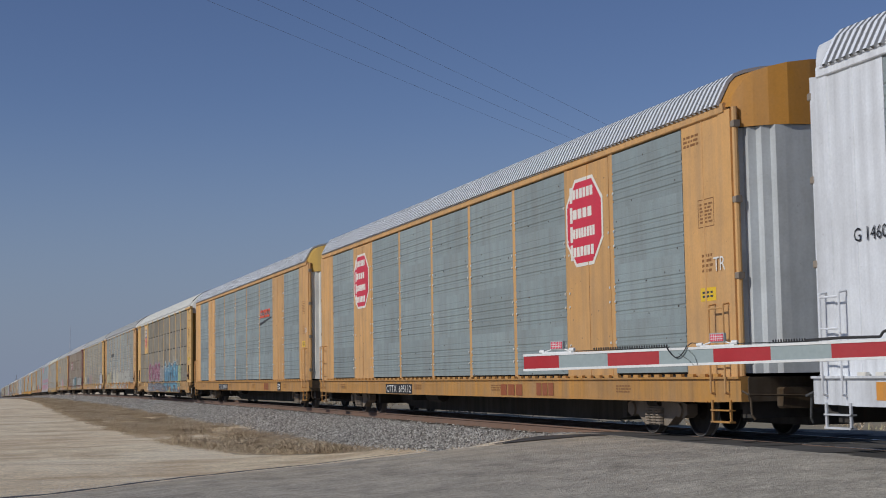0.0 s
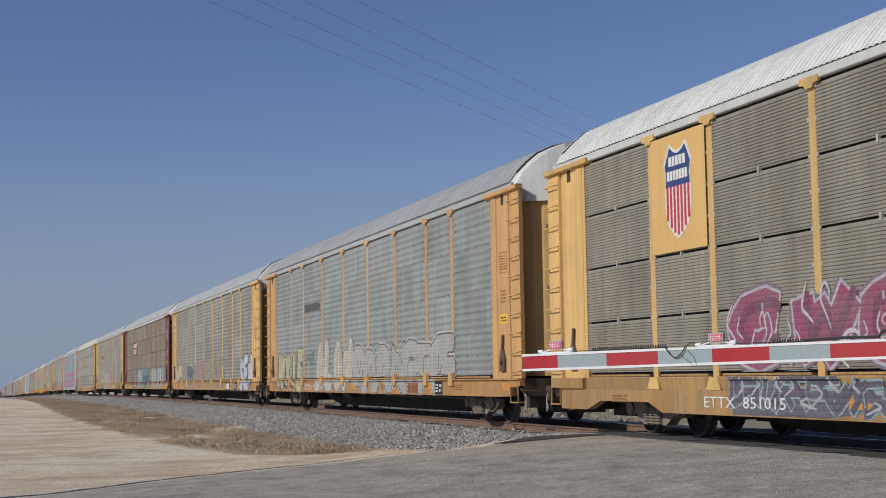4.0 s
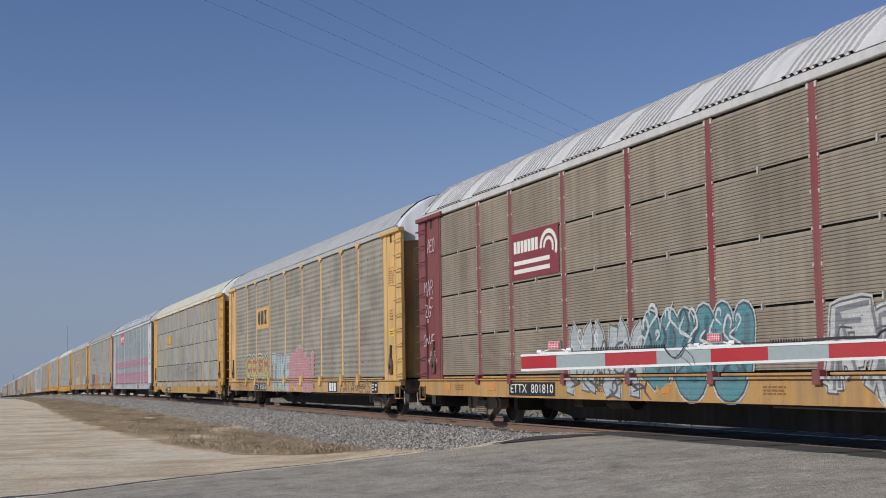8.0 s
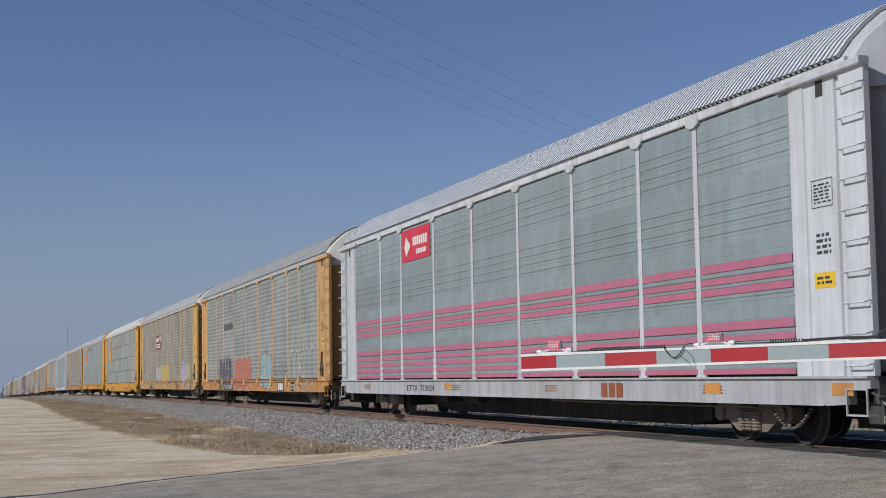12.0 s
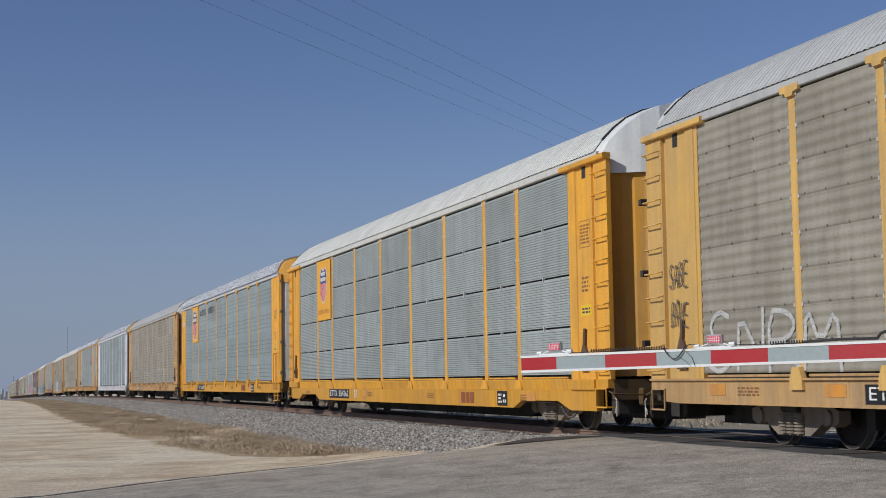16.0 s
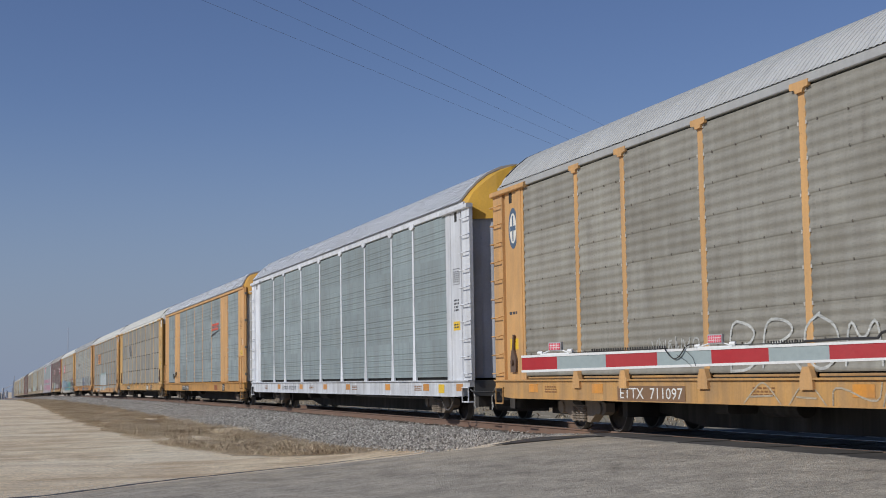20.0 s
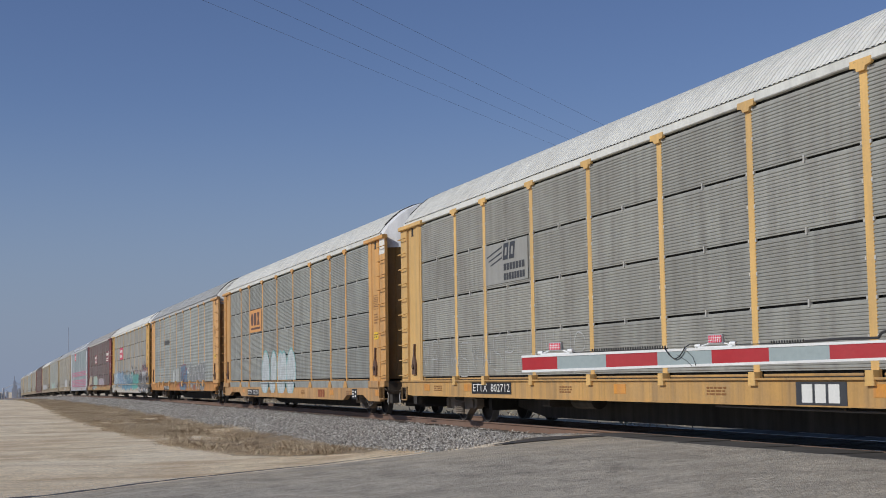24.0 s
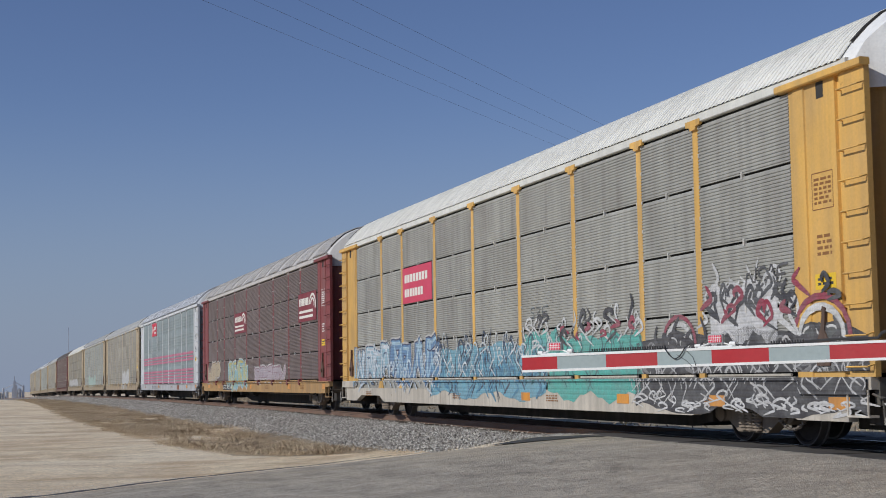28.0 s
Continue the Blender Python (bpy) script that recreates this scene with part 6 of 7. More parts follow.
m_yellow, m_orange, m_dark = paint("sticker_yellow", (232, 190, 40), 0.15, 0.5, 0, 0.02), paint("reflector_orange", (218, 146, 52), 0.7, 0.45, 0, 0.04), paint("emblem_dark", (56, 58, 62), 0.15, 0.6, 0, 0.02)
m_maroonplate, m_pinkplate, m_fire = paint("plate_maroon", (128, 44, 52), 0.15, 0.55, 0, 0.02), paint("plate_pinkred", (206, 66, 92), 0.15, 0.55, 0, 0.02), paint("emblem_fire", (224, 84, 52), 0.15, 0.55, 0, 0.02)
m_worn = paint("worn_black", (84, 84, 80), 0.3, 0.6, 0, 0.02)
m_faint = paint("faded_stencil", (138, 92, 44), 0.2, 0.6, 0, 0.02)
m_brownstencil = paint("brown_stencil", (146, 78, 40), 0.2, 0.6, 0, 0.02)


def A(k):
    return cars[k + 1]


def rect(y0, y1, z0, z1):
    return [(y0, z0), (y1, z0), (y1, z1), (y0, z1)]


def block_row(parent, y0, y1, z0, z1, k, x, material, slant=0.0, rng=None, name="emblem_shape"):
    """A row of plain upright shapes in place of a name: bars, or open frames where they are large."""
    g = Geo()
    w, h = (y0 - y1) / k, z1 - z0
    for i in range(k):
        a, b = y0 - i * w, y0 - (i + 0.80) * w
        t = min(h * 0.26, w * 0.26)
        quads = [(a, b, z0, z1)] if h < 0.28 else [(a, a - t, z0, z1), (b + t, b, z0, z1), (a - t, b + t, z0, z0 + t), (a - t, b + t, z1 - t, z1)]
        for p, q, s, u in quads:
            d0, d1 = -slant * (s - z0), -slant * (u - z0)
            g.poly([(x, p + d0, s), (x, q + d0, s), (x, q + d1, u), (x, p + d1, u)], [(0, 1, 2, 3)])
    return tagged(put(name, g.mesh(name), material, parent), kind="stuff")


def octagon(car, y, z, w, h):
    def ring(k):
        a, b = w / 2 * k, h / 2 * k
        c = min(a, b) * 0.55
        return [(y + a, z - b + c), (y + a, z + b - c), (y + a - c, z + b), (y - a + c, z + b), (y - a, z + b - c), (y - a, z - b + c), (y - a + c, z - b), (y + a - c, z - b)][::-1]
    p = plate(car, "emblem", ring(1.0), FACE - 0.022, m_cream, "white-edged red octagon emblem", 0.004)
    plate(p, "emblem_field", ring(0.92), FACE - 0.026, m_red, "", 0.004)
    for i, (a, b) in enumerate(((0.33, 6), (0.10, 4), (-0.12, 8), (-0.33, 6))):
        zz = z + a * h
        block_row(p, y + w * 0.30, y - w * 0.30 * (0.6 + b * 0.05), zz - h * 0.055, zz + h * 0.055, b, FACE - 0.0315, m_cream, 0, random.Random(i))
        plate(p, "emblem_initial", rect(y + w * 0.38, y + w * 0.31, zz - h * 0.09, zz + h * 0.09), FACE - 0.0305, m_cream, "", 0.001)


def shield(car, y, z, w, h, x):
    """A shield with two top corners, a blue head and upright red stripes."""
    a, b = w / 2, h / 2

    def ring(half, k):
        pts = [(p * a * k, q * b * k) for p, q in half]
        both = pts + [(-p, q) for p, q in pts[::-1]]
        return [(y + p, z + q) for p, q in both]
    body = [(0.03, -1.0), (0.32, -0.92), (0.72, -0.72), (0.92, -0.38), (0.93, 0.0), (0.85, 0.30), (1.0, 0.58), (0.6, 1.0), (0.3, 0.88), (0.04, 0.84)]
    head = [(0.93, 0.10), (0.86, 0.32), (0.97, 0.58), (0.59, 0.98), (0.3, 0.86), (0.04, 0.82)]
    p = plate(car, "emblem", ring(body, 1.0), x, m_cream, "red, white and blue shield emblem", 0.004)
    plate(p, "emblem_field", ring(head, 0.94), x - 0.004, m_navy, "", 0.003)
    block_row(p, y + a * 0.62, y - a * 0.62, z + b * 0.52, z + b * 0.72, 5, x - 0.0085, m_cream)
    block_row(p, y + a * 0.74, y - a * 0.74, z + b * 0.22, z + b * 0.42, 7, x - 0.0085, m_cream)
    for i in range(-3, 4):
        yy = y + i * a * 0.25
        lo = z - b * (0.93 - 0.05 * abs(i) ** 1.7)
        plate(p, "emblem_stripe", rect(yy + a * 0.075, yy - a * 0.075, lo, z + b * 0.09), x - 0.004, m_flag, "", 0.003)


def arc_plate(car, y0, y1, z0, z1):
    """Maroon plate with white blocks, double line and a hooked arc."""
    p = plate(car, "emblem_plate", rect(y0, y1, z0, z1), EX, m_maroonplate, "maroon plate with a white arc emblem", 0.005)
    w, h, x = y0 - y1, z1 - z0, EX - 0.009
    block_row(p, y0 - w * 0.06, y0 - w * 0.60, z0 + h * 0.56, z0 + h * 0.82, 7, x, m_cream)
    for a in (0.30, 0.12):
        plate(p, "emblem_line", rect(y0 - w * 0.06, y0 - w * 0.82, z0 + h * a, z0 + h * (a + 0.09)), EX - 0.006, m_cream, "", 0.003)
    g = Geo()
    cy, cz, k = y0 - w * 0.80, z0 + h * 0.56, 14
    for r0, r1 in ((0.10, 0.15), (0.19, 0.25)):
        pts = []
        for i in range(k + 1):
            a = math.pi * (1.0 - 1.15 * i / k)
            for r in (r0, r1):
                pts.append((x, cy - math.cos(a) * r * w * 0.72, cz + math.sin(a) * r * h * 1.5))
        g.poly(pts, [(2 * i, 2 * i + 1, 2 * i + 3, 2 * i + 2) for i in range(k)])
    put("emblem_arc", g.mesh("emblem_arc"), m_cream, p)


def legend(car, z=3.55, h=0.46, y=-12.62, material=None, stick=True, seed=0):
    rng = random.Random(seed)
    m = material or m_faint
    x = FACE - 0.0135
    g = Geo()
    w = 0.5
    for a, b, c, d in ((y + w / 2, y - w / 2, z + h / 2, z + h / 2 + 0.014), (y + w / 2, y - w / 2, z - h / 2 - 0.014, z - h / 2), (y + w / 2, y + w / 2 - 0.014, z - h / 2, z + h / 2), (y - w / 2 + 0.014, y - w / 2, z - h / 2, z + h / 2)):
        g.poly([(x, a, c), (x, b, c), (x, b, d), (x, a, d)], [(0, 1, 2, 3)])
    box = put("stencil_box", g.mesh("stencil_box"), m, car)
    bars_on(car, y, z, 0.4, h * 0.8, 6, x, m, rng)
    bars_on(car, y, 2.65, 0.34, 0.3, 4, x, m, rng)
    if stick:
        plate(car, "sticker", rect(y + 0.24, y - 0.24, 2.08, 2.28), x + 0.001, m_yellow, "yellow warning sticker", 0.003)
        bars_on(car, y, 2.18, 0.36, 0.12, 2, x - 0.0025, m_dark, rng)


def sill_marks(car, low=False, block=True, boxes=(-8.15,), orange=(-12.85, 11.4, 8.3, 0.2, -7.4), seed=0, ink=None):
    rng = random.Random(seed)
    z = 0.585 if low else 0.75
    x = -1.5645
    if block and ink:
        plate(car, "stencil_board", rect(-5.4, -6.6, z - 0.15, z + 0.15), x + 0.002, m_dark, "dark board with pale shapes", 0.003)
    if block:
        block_row(car, -5.55, -6.5, z - 0.12, z + 0.12, 3, x - 0.003, ink or m_brownstencil, name="stencil")
    for b in boxes:
        p = plate(car, "stencil_board", rect(b + 0.3, b - 0.3, z - 0.15, z + 0.15), x + 0.002, INK, "black and white data board", 0.004)
        bars_on(p, b + 0.13, z, 0.2, 0.22, 3, x - 0.0035, CHALK, rng, "board_bars")
        bars_on(p, b - 0.14, z, 0.16, 0.22, 2, x - 0.0035, CHALK, rng, "board_bars")
    for o in orange:
        plate(car, "reflector", rect(o + 0.24, o - 0.24, z - 0.04, z + 0.12), x + 0.002, m_orange, "orange reflector square", 0.003)
    for y in (10.5, -3.2, -9.6, 2.6):
        bars_on(car, y, z + 0.02, 0.6, 0.14, 3, x, m_faint, rng)


def stripes_row(car, bands, material):
    for z0, z1 in bands:
        g = Geo()
        for a, b in BAYS:
            g.poly([(FACE - 0.027, a - 0.085, z0), (FACE - 0.027, b + 0.085, z0), (FACE - 0.027, b + 0.085, z1), (FACE - 0.027, a - 0.085, z1)], [(0, 1, 2, 3)])
        put("painted_stripe", g.mesh("painted_stripe"), material, car, "pink painted stripe")


def name_plate(car, y0, y1, z0, z1, back, shape, line=True):
    """A plate with large blocks and an underline."""
    p = car
    if back:
        p = plate(car, "emblem_plate", rect(y0, y1, z0, z1), EX, back, "emblem plate with large block shapes", 0.005)
    h = z1 - z0
    a, b, c, d = y0 - 0.28, y1 + 0.28, z0 + h * (0.3 if line else 0.2), z1 - h * 0.14
    w, x = (a - b) / 3, EX - 0.008
    g = Geo()
    m = (c + d) / 2
    g.poly([(x, a - w * 0.41 + math.cos(0.3927 + i * 0.7854) * w * 0.44, m + math.sin(0.3927 + i * 0.7854) * (d - c) * 0.53) for i in range(8)], [tuple(range(8))])
    g.poly([(x, a - w, c), (x, a - w * 1.82, c), (x, a - w * 1.82, m), (x, a - w * 1.82, d), (x, a - w, d), (x, a - w, m)], [(0, 1, 2, 3, 4, 5)])
    e, f = a - w * 2, a - w * 2.86
    for q in (c, d):
        g.poly([(x, e, q), (x, f, q), (x, (e + f) / 2 - 0.1, m), (x, (e + f) / 2 + 0.1, m)], [(0, 1, 2, 3)])
    tagged(put("emblem_shape", g.mesh("emblem_shape"), shape, p), kind="stuff")
    if line:
        plate(p, "emblem_line", rect(y0 - 0.28, y1 + 0.28, z0 + h * 0.12, z0 + h * 0.21), EX - 0.006, shape, "", 0.002)


def excess(car, words="EXCESS HEIGHT", z=4.98, size=0.10, ink=None):
    ob = put("lettering", text_mesh(words, size, 0), ink or INK, car, at=(-0.08, -13.945 if words.count(" ") else -14.025, z))
    ob.rotation_euler = (0, 0, radians(90))


# white car
c = A(-1)
words_on(c, "G 1460", 0.24, 12.25, 2.68, FACE - 0.03, INK)
plate(c, "reflector", rect(12.2, 11.6, 0.66, 0.88), -1.561, m_orange, "", 0.003)
# two octagons
c = A(0)
octagon(c, 8.3, 3.76, 1.7, 1.55)
octagon(c, -8.0, 3.76, 1.68, 1.6)
mark(c, "CTTX 695112", 4.37, 0.71, 0.24)
sill_marks(c, boxes=(), seed=1, orange=())
block_row(c, -3.5, -4.85, 0.62, 0.84, 3, -1.569, m_brownstencil, name="stencil")
words_on(c, "TR", 0.30, -13.02, 2.6, FACE - 0.034, CHALK)
legend(c, 3.4, 0.4, seed=1)
bars_on(c, -12.2, 4.55, 0.5, 0.2, 3, FACE - 0.0145, m_faint, random.Random(3))
# slanted orange emblem
for k, num in ((1, "CTTX 690171"), (15, "CTTX 692098")):
    c = A(k)
    block_row(c, -4.55, -6.6, 3.38, 3.68, 4, EX - 0.004, m_fire, 0.45, random.Random(8), "emblem")
    plate(c, "emblem_swoosh", [(-4.45, 3.2), (-6.9, 3.36), (-6.9, 3.33), (-4.45, 3.1)], EX, m_dark, "dark sweep under the emblem", 0.004)
    mark(c, num, 4.45, 0.72, 0.24)
    sill_marks(c, boxes=(-8.5,) if k == 1 else (-8.2,), seed=k, orange=())
    words_on(c, "TR", 0.28, -13.05, 2.6, FACE - 0.034, CHALK)
    legend(c, 3.4, 0.4, seed=k)
excess(A(1), "EXCESS\nHEIGHT\nCAR", 4.95, 0.15)
graffiti(A(15), 8.9, 7.4, 0.8, 1.9, None, (96, 70, 48), 2, 31, bubble=False, width=0.02)
LOWEST[0] = 0.42
# shield and bright graffiti
c = A(2)
plate(c, "emblem_plate", rect(9.1, 7.25, 2.9, 4.74), FACE - 0.040, paint("plate_yellow", YEL, 0.2, 0.55, 0, 0.02), "yellow emblem plate", 0.005)
shield(c, 8.15, 3.85, 0.95, 1.5, FACE - 0.046)
ragged(c, 6.6, -9.3, 0.44, 0.86, (88, 80, 92), 21, None, "sprayed dark band along the sill")
ragged(c, -1.5, -9.4, 0.5, 1.9, (176, 188, 132), 22, None, "sprayed pale green ground")
throwup(c, "CWOC", 6.7, 0.2, 1.06, 2.2, (158, 52, 88), (206, 190, 196), 0.32, 0.045, 0, 0.25, 12, glow=(128, 100, 112), inner=(122, 34, 70))
graffiti(c, 0.4, -1.7, 1.03, 1.95, (150, 146, 136), (206, 202, 194), 3, 15, width=0.05)
graffiti(c, 6.6, -1.4, 0.44, 0.98, (84, 70, 92), (150, 176, 170), 8, 13, second=(62, 58, 64), width=0.05)
throwup(c, "NYUN", -2.0, -8.1, 0.46, 2.25, (84, 164, 192), (44, 62, 84), 0.44, 0.06, 0, 0.0, 14, glow=(214, 226, 222), inner=(62, 128, 164), shadow=(64, 70, 78))
flames(c, -1.9, -8.2, 0.7, 2.2, 16, (40, 58, 78), 141, 0.035, 0.0060)
flames(c, -1.8, -8.3, 1.5, 2.35, 18, (224, 232, 230), 142, 0.03, 0.0068)
flames(c, -2.0, -8.6, 0.46, 0.8, 14, (74, 66, 82), 143, 0.05, 0.0060)
flames(c, 6.8, 0.2, 1.05, 2.2, 22, (222, 206, 212), 144, 0.028, 0.0060)
flames(c, 6.6, -1.4, 0.46, 1.0, 22, (196, 194, 196), 145, 0.028, 0.0050)
graffiti(c, -8.4, -9.6, 1.3, 1.75, None, (110, 104, 100), 3, 17, bubble=False, width=0.03)

mark(c, "ETTX 851015", 6.3, 0.58, 0.22, board=None)
legend(c, 3.55, 0.46, seed=2)
sill_marks(c, True, block=False, boxes=(), orange=(-12.7, -8.7, -4.9, -1.2, 3.4), seed=2)
excess(c)
LOWEST[0] = 0.56
# faded name, cream graffiti
for k, num in ((3, "ETTX 702457"), (9, "ETTX 702393"), (18, "ETTX 702406")):
    c = A(k)
    block_row(c, 6.95, 4.6, 3.2, 3.46, 8, EX, m_worn, 0, random.Random(k), "faded_name")
    mark(c, num, 5.6, 0.72, 0.24, board=None if k == 3 else INK)
    legend(c, 3.35, 0.4, seed=k)
    sill_marks(c, seed=k, ink=CHALK if k == 9 else None)
throwup(A(3), "NYIE", 11.5, 7.1, 0.57, 2.05, (212, 204, 160), (84, 72, 60), 0.40, 0.035, 0, 0.12, 21, shadow=(58, 50, 44), inner=(200, 184, 120))
tag(A(3), "FREE", 6.7, 5.4, 1.5, 1.85, (70, 64, 60), 0.03, 1, seed=3)
throwup(A(3), "ALON", 5.2, 0.4, 0.58, 2.15, (216, 210, 186), (112, 92, 120), 0.46, 0.03, 2, 0.1, 22, glow=(186, 182, 170), inner=(206, 190, 150))
graffiti(A(3), 0.2, -9.0, 0.6, 1.8, (190, 186, 170), (90, 70, 60), 7, 23)
c = A(4)
graffiti(c, 11.9, 9.4, 1.0, 1.75, (214, 196, 158), (200, 180, 140), 2, 24)
graffiti(c, 7.2, 5.5, 1.02, 1.75, (84, 92, 112), (40, 46, 70), 2, 25)
graffiti(c, 4.4, 1.4, 0.62, 2.0, (170, 134, 120), (196, 130, 110), 4, 26, width=0.05)
throwup(c, "CAVAO", 0.6, -4.9, 0.62, 2.0, (164, 150, 122), (192, 164, 124), 0.22, 0.045, 2, 0.0, 27)
throwup(c, "SEN", -9.0, -11.95, 0.57, 1.98, (218, 218, 224), (58, 58, 66), 0.40, 0.06, 2, 0.0, 28)
tag(c, "FORTY!", -11.0, -11.9, 0.64, 0.86, (60, 60, 66), 0.022, 1, seed=4)
mark(c, "ETTX 711325", 6.14, 0.70, 0.26, board=paint("faded_board", (128, 96, 66), 0.2, 0.6, 0, 0.02))
legend(c, 2.95, 0.34, seed=4, material=m_flag)
sill_marks(c, seed=4, ink=CHALK)
excess(c, z=5.05)
# maroon car
c = A(5)
arc_plate(c, 7.05, 4.5, 2.93, 3.86)
throwup(c, "MNM", 4.1, 1.0, 0.57, 1.95, (186, 196, 196), (52, 62, 70), 0.30, 0.03, 0, 0.15, 41, glow=(214, 216, 210))
flames(c, 4.0, 1.0, 1.05, 1.9, 14, (232, 232, 226), 411, 0.03, 0.0056)
flames(c, 3.9, 0.7, 0.58, 1.2, 14, (58, 56, 60), 412, 0.035, 0.0062)
throwup(c, "WUU", 1.0, -2.6, 0.57, 2.0, (62, 138, 146), (34, 50, 60), 0.46, 0.035, 2, 0.1, 42, glow=(204, 218, 216), inner=(40, 104, 116))
flames(c, 0.9, -2.4, 0.9, 2.1, 16, (38, 50, 60), 413, 0.045, 0.0058)
flames(c, 0.9, -2.4, 1.3, 2.15, 14, (226, 230, 228), 414, 0.03, 0.0066)
tag(c, "AS", 2.9, 1.5, 1.02, 1.6, (70, 66, 84), 0.05, 1, 0.1, 415)
graffiti(c, -4.4, -10.4, 0.57, 1.9, (214, 212, 204), (62, 60, 62), 7, 43, second=(120, 120, 124), width=0.05)
graffiti(c, -9.6, -12.2, 1.05, 1.95, None, (92, 184, 164), 3, 44, bubble=False, width=0.12)
for i, ch in enumerate("RAVE"):
    tag(c, ch, -13.03, -13.40, 4.14 - i * 0.52, 4.58 - i * 0.52, (88, 196, 174), 0.085, 0, 0.0, 50 + i, "teal sprayed letter")
for word, ya, yb, za, zb, wd in (("MAR", 13.2, 12.45, 2.95, 3.35, 0.028), ("ZG", 13.15, 12.65, 2.42, 2.72, 0.034), ("C", 12.85, 12.45, 2.62, 2.9, 0.026), ("O", 13.0, 12.85, 2.30, 2.40, 0.022), ("GNVE", 13.3, 12.4, 1.72, 2.02, 0.03), ("SABES", 12.8, 12.35, 1.50, 1.62, 0.018), ("NETOSEN", 12.95, 12.2, 1.32, 1.46, 0.016), ("AEO", 12.9, 12.3, 3.95, 4.3, 0.03)):
    tag(c, word, ya, yb, za, zb, (226, 204, 206), wd, 2, 0.1, 70, "thin white sprayed tag")
mark(c, "ETTX 801810", 6.0, 0.75, 0.24)
legend(c, 3.75, 0.6, seed=5, material=CHALK)
sill_marks(c, seed=5, block=False, boxes=())
# dark car with large plate
c = A(6)
name_plate(c, 7.0, 4.5, 2.95, 3.75, paint("plate_tan", (216, 170, 92), 0.2, 0.55, 0, 0.02), m_dark, False)
throwup(c, "COSM", 9.5, 4.6, 1.04, 1.95, (206, 190, 92), (40, 38, 42), 0.40, 0.06, 1, 0.0, 61, glow=(220, 220, 212), inner=(186, 70, 66))
throwup(c, "TAKE", 3.9, 0.6, 0.6, 1.85, (186, 204, 200), (112, 124, 126), 0.34, 0.04, 1, 0.0, 62, glow=(214, 216, 210))
graffiti(c, 0.6, -2.9, 0.58, 1.9, (212, 140, 140), (226, 200, 198), 3, 63, width=0.05)
tag(c, "ZATAVERS", -6.9, -10.6, 0.58, 0.92, (112, 78, 46), 0.035, 1, 0.2, 65)
tag(c, "ADIZERE", 11.6, 8.6, 0.58, 0.92, (150, 66, 46), 0.03, 2, 0.2, 66)
mark(c, "ETTX 803354", 6.16, 0.72, 0.27)
legend(c, 3.65, 0.45, seed=6)
sill_marks(c, seed=6, boxes=(-11.0,), ink=CHALK)
excess(c, z=4.95)
graffiti(c, 12.95, 12.25, 1.4, 4.6, None, (120, 84, 48), 1, 64, bubble=False, width=0.03)
# clean car, yellow block emblem
c = A(7)
name_plate(c, 6.95, 4.55, 2.87, 3.72, None, paint("emblem_gold", (230, 172, 40), 0.1, 0.5, 0, 0.02), True)
arches(c, 3.9, -5.0, 1.05, 1.95, 8, (112, 112, 114), 0.035, 71, "thin dark sprayed loops")
arches(c, 3.4, -4.4, 1.1, 1.8, 11, (134, 134, 134), 0.03, 72, "thin dark sprayed loops")
mark(c, "ETTX 850323", 6.1, 0.58, 0.22)
legend(c, 3.6, 0.46, seed=7)
sill_marks(c, True, boxes=(-12.0,), seed=7, orange=(-13.1,))
words_on(c, "T-8495", 0.14, -12.62, 4.2, FACE - 0.0135, m_faint)
# pink stripes
m_pink = paint("stripe_pink", (190, 106, 130), 0.4, 0.55, 0, 0.02)
for k in (8, 21):
    c = A(k)
    stripes_row(c, [(2.48, 2.60), (2.30, 2.39), (2.14, 2.24), (1.62, 1.74), (1.46, 1.55), (1.30, 1.39), (1.14, 1.23), (0.99, 1.07)], m_pink)
    p = plate(c, "emblem_plate", rect(6.95, 4.55, 3.92, 4.72), EX, m_red, "red plate with white shapes", 0.005)
    block_row(p, 6.0, 4.75, 4.28, 4.5, 7, EX - 0.008, m_cream)
    block_row(p, 5.7, 4.85, 4.06, 4.18, 6, EX - 0.008, m_cream)
    plate(p, "emblem_shape", [(6.6, 4.05), (6.2, 4.3), (6.6, 4.55), (6.75, 4.3)], EX - 0.005, m_cream, "", 0.002)
    legend(c, 3.3, 0.34, seed=8, material=m_dark)
    sill_marks(c, seed=8, boxes=(), orange=(-13.0, 3.2, -9.6))
    mark(c, "ETTX 712024", 5.4, 0.74, 0.2, board=None, ink=m_dark)
# patchy graffiti
c = A(9)
arches(c, 11.8, 8.9, 1.04, 1.75, 3, (206, 206, 200), 0.06, 91)
throwup(c, "ROEB", 8.1, 4.9, 0.57, 2.0, (56, 52, 56), (216, 214, 212), 0.46, 0.03, 2, 0.0, 92, glow=(70, 66, 68))
ragged(c, 4.15, 0.15, 0.62, 1.92, (208, 106, 68), 3, (168, 184, 174), "sprayed orange patch with a pale edge")
throwup(c, "SUB", -2.0, -4.2, 0.7, 1.95, (150, 192, 190), (214, 222, 218), 0.38, 0.05, 2, 0.0, 93, glow=(70, 74, 78))
tag(c, "nnKnn", -7.4, -11.6, 1.04, 2.1, (222, 226, 226), 0.055, 2, 0.05, 94)
arches(c, -7.3, -11.6, 0.57, 0.93, 7, (214, 208, 190), 0.045, 96)
graffiti(c, -4.6, -7.2, 0.9, 1.6, None, (96, 84, 80), 3, 95, bubble=False, width=0.05)
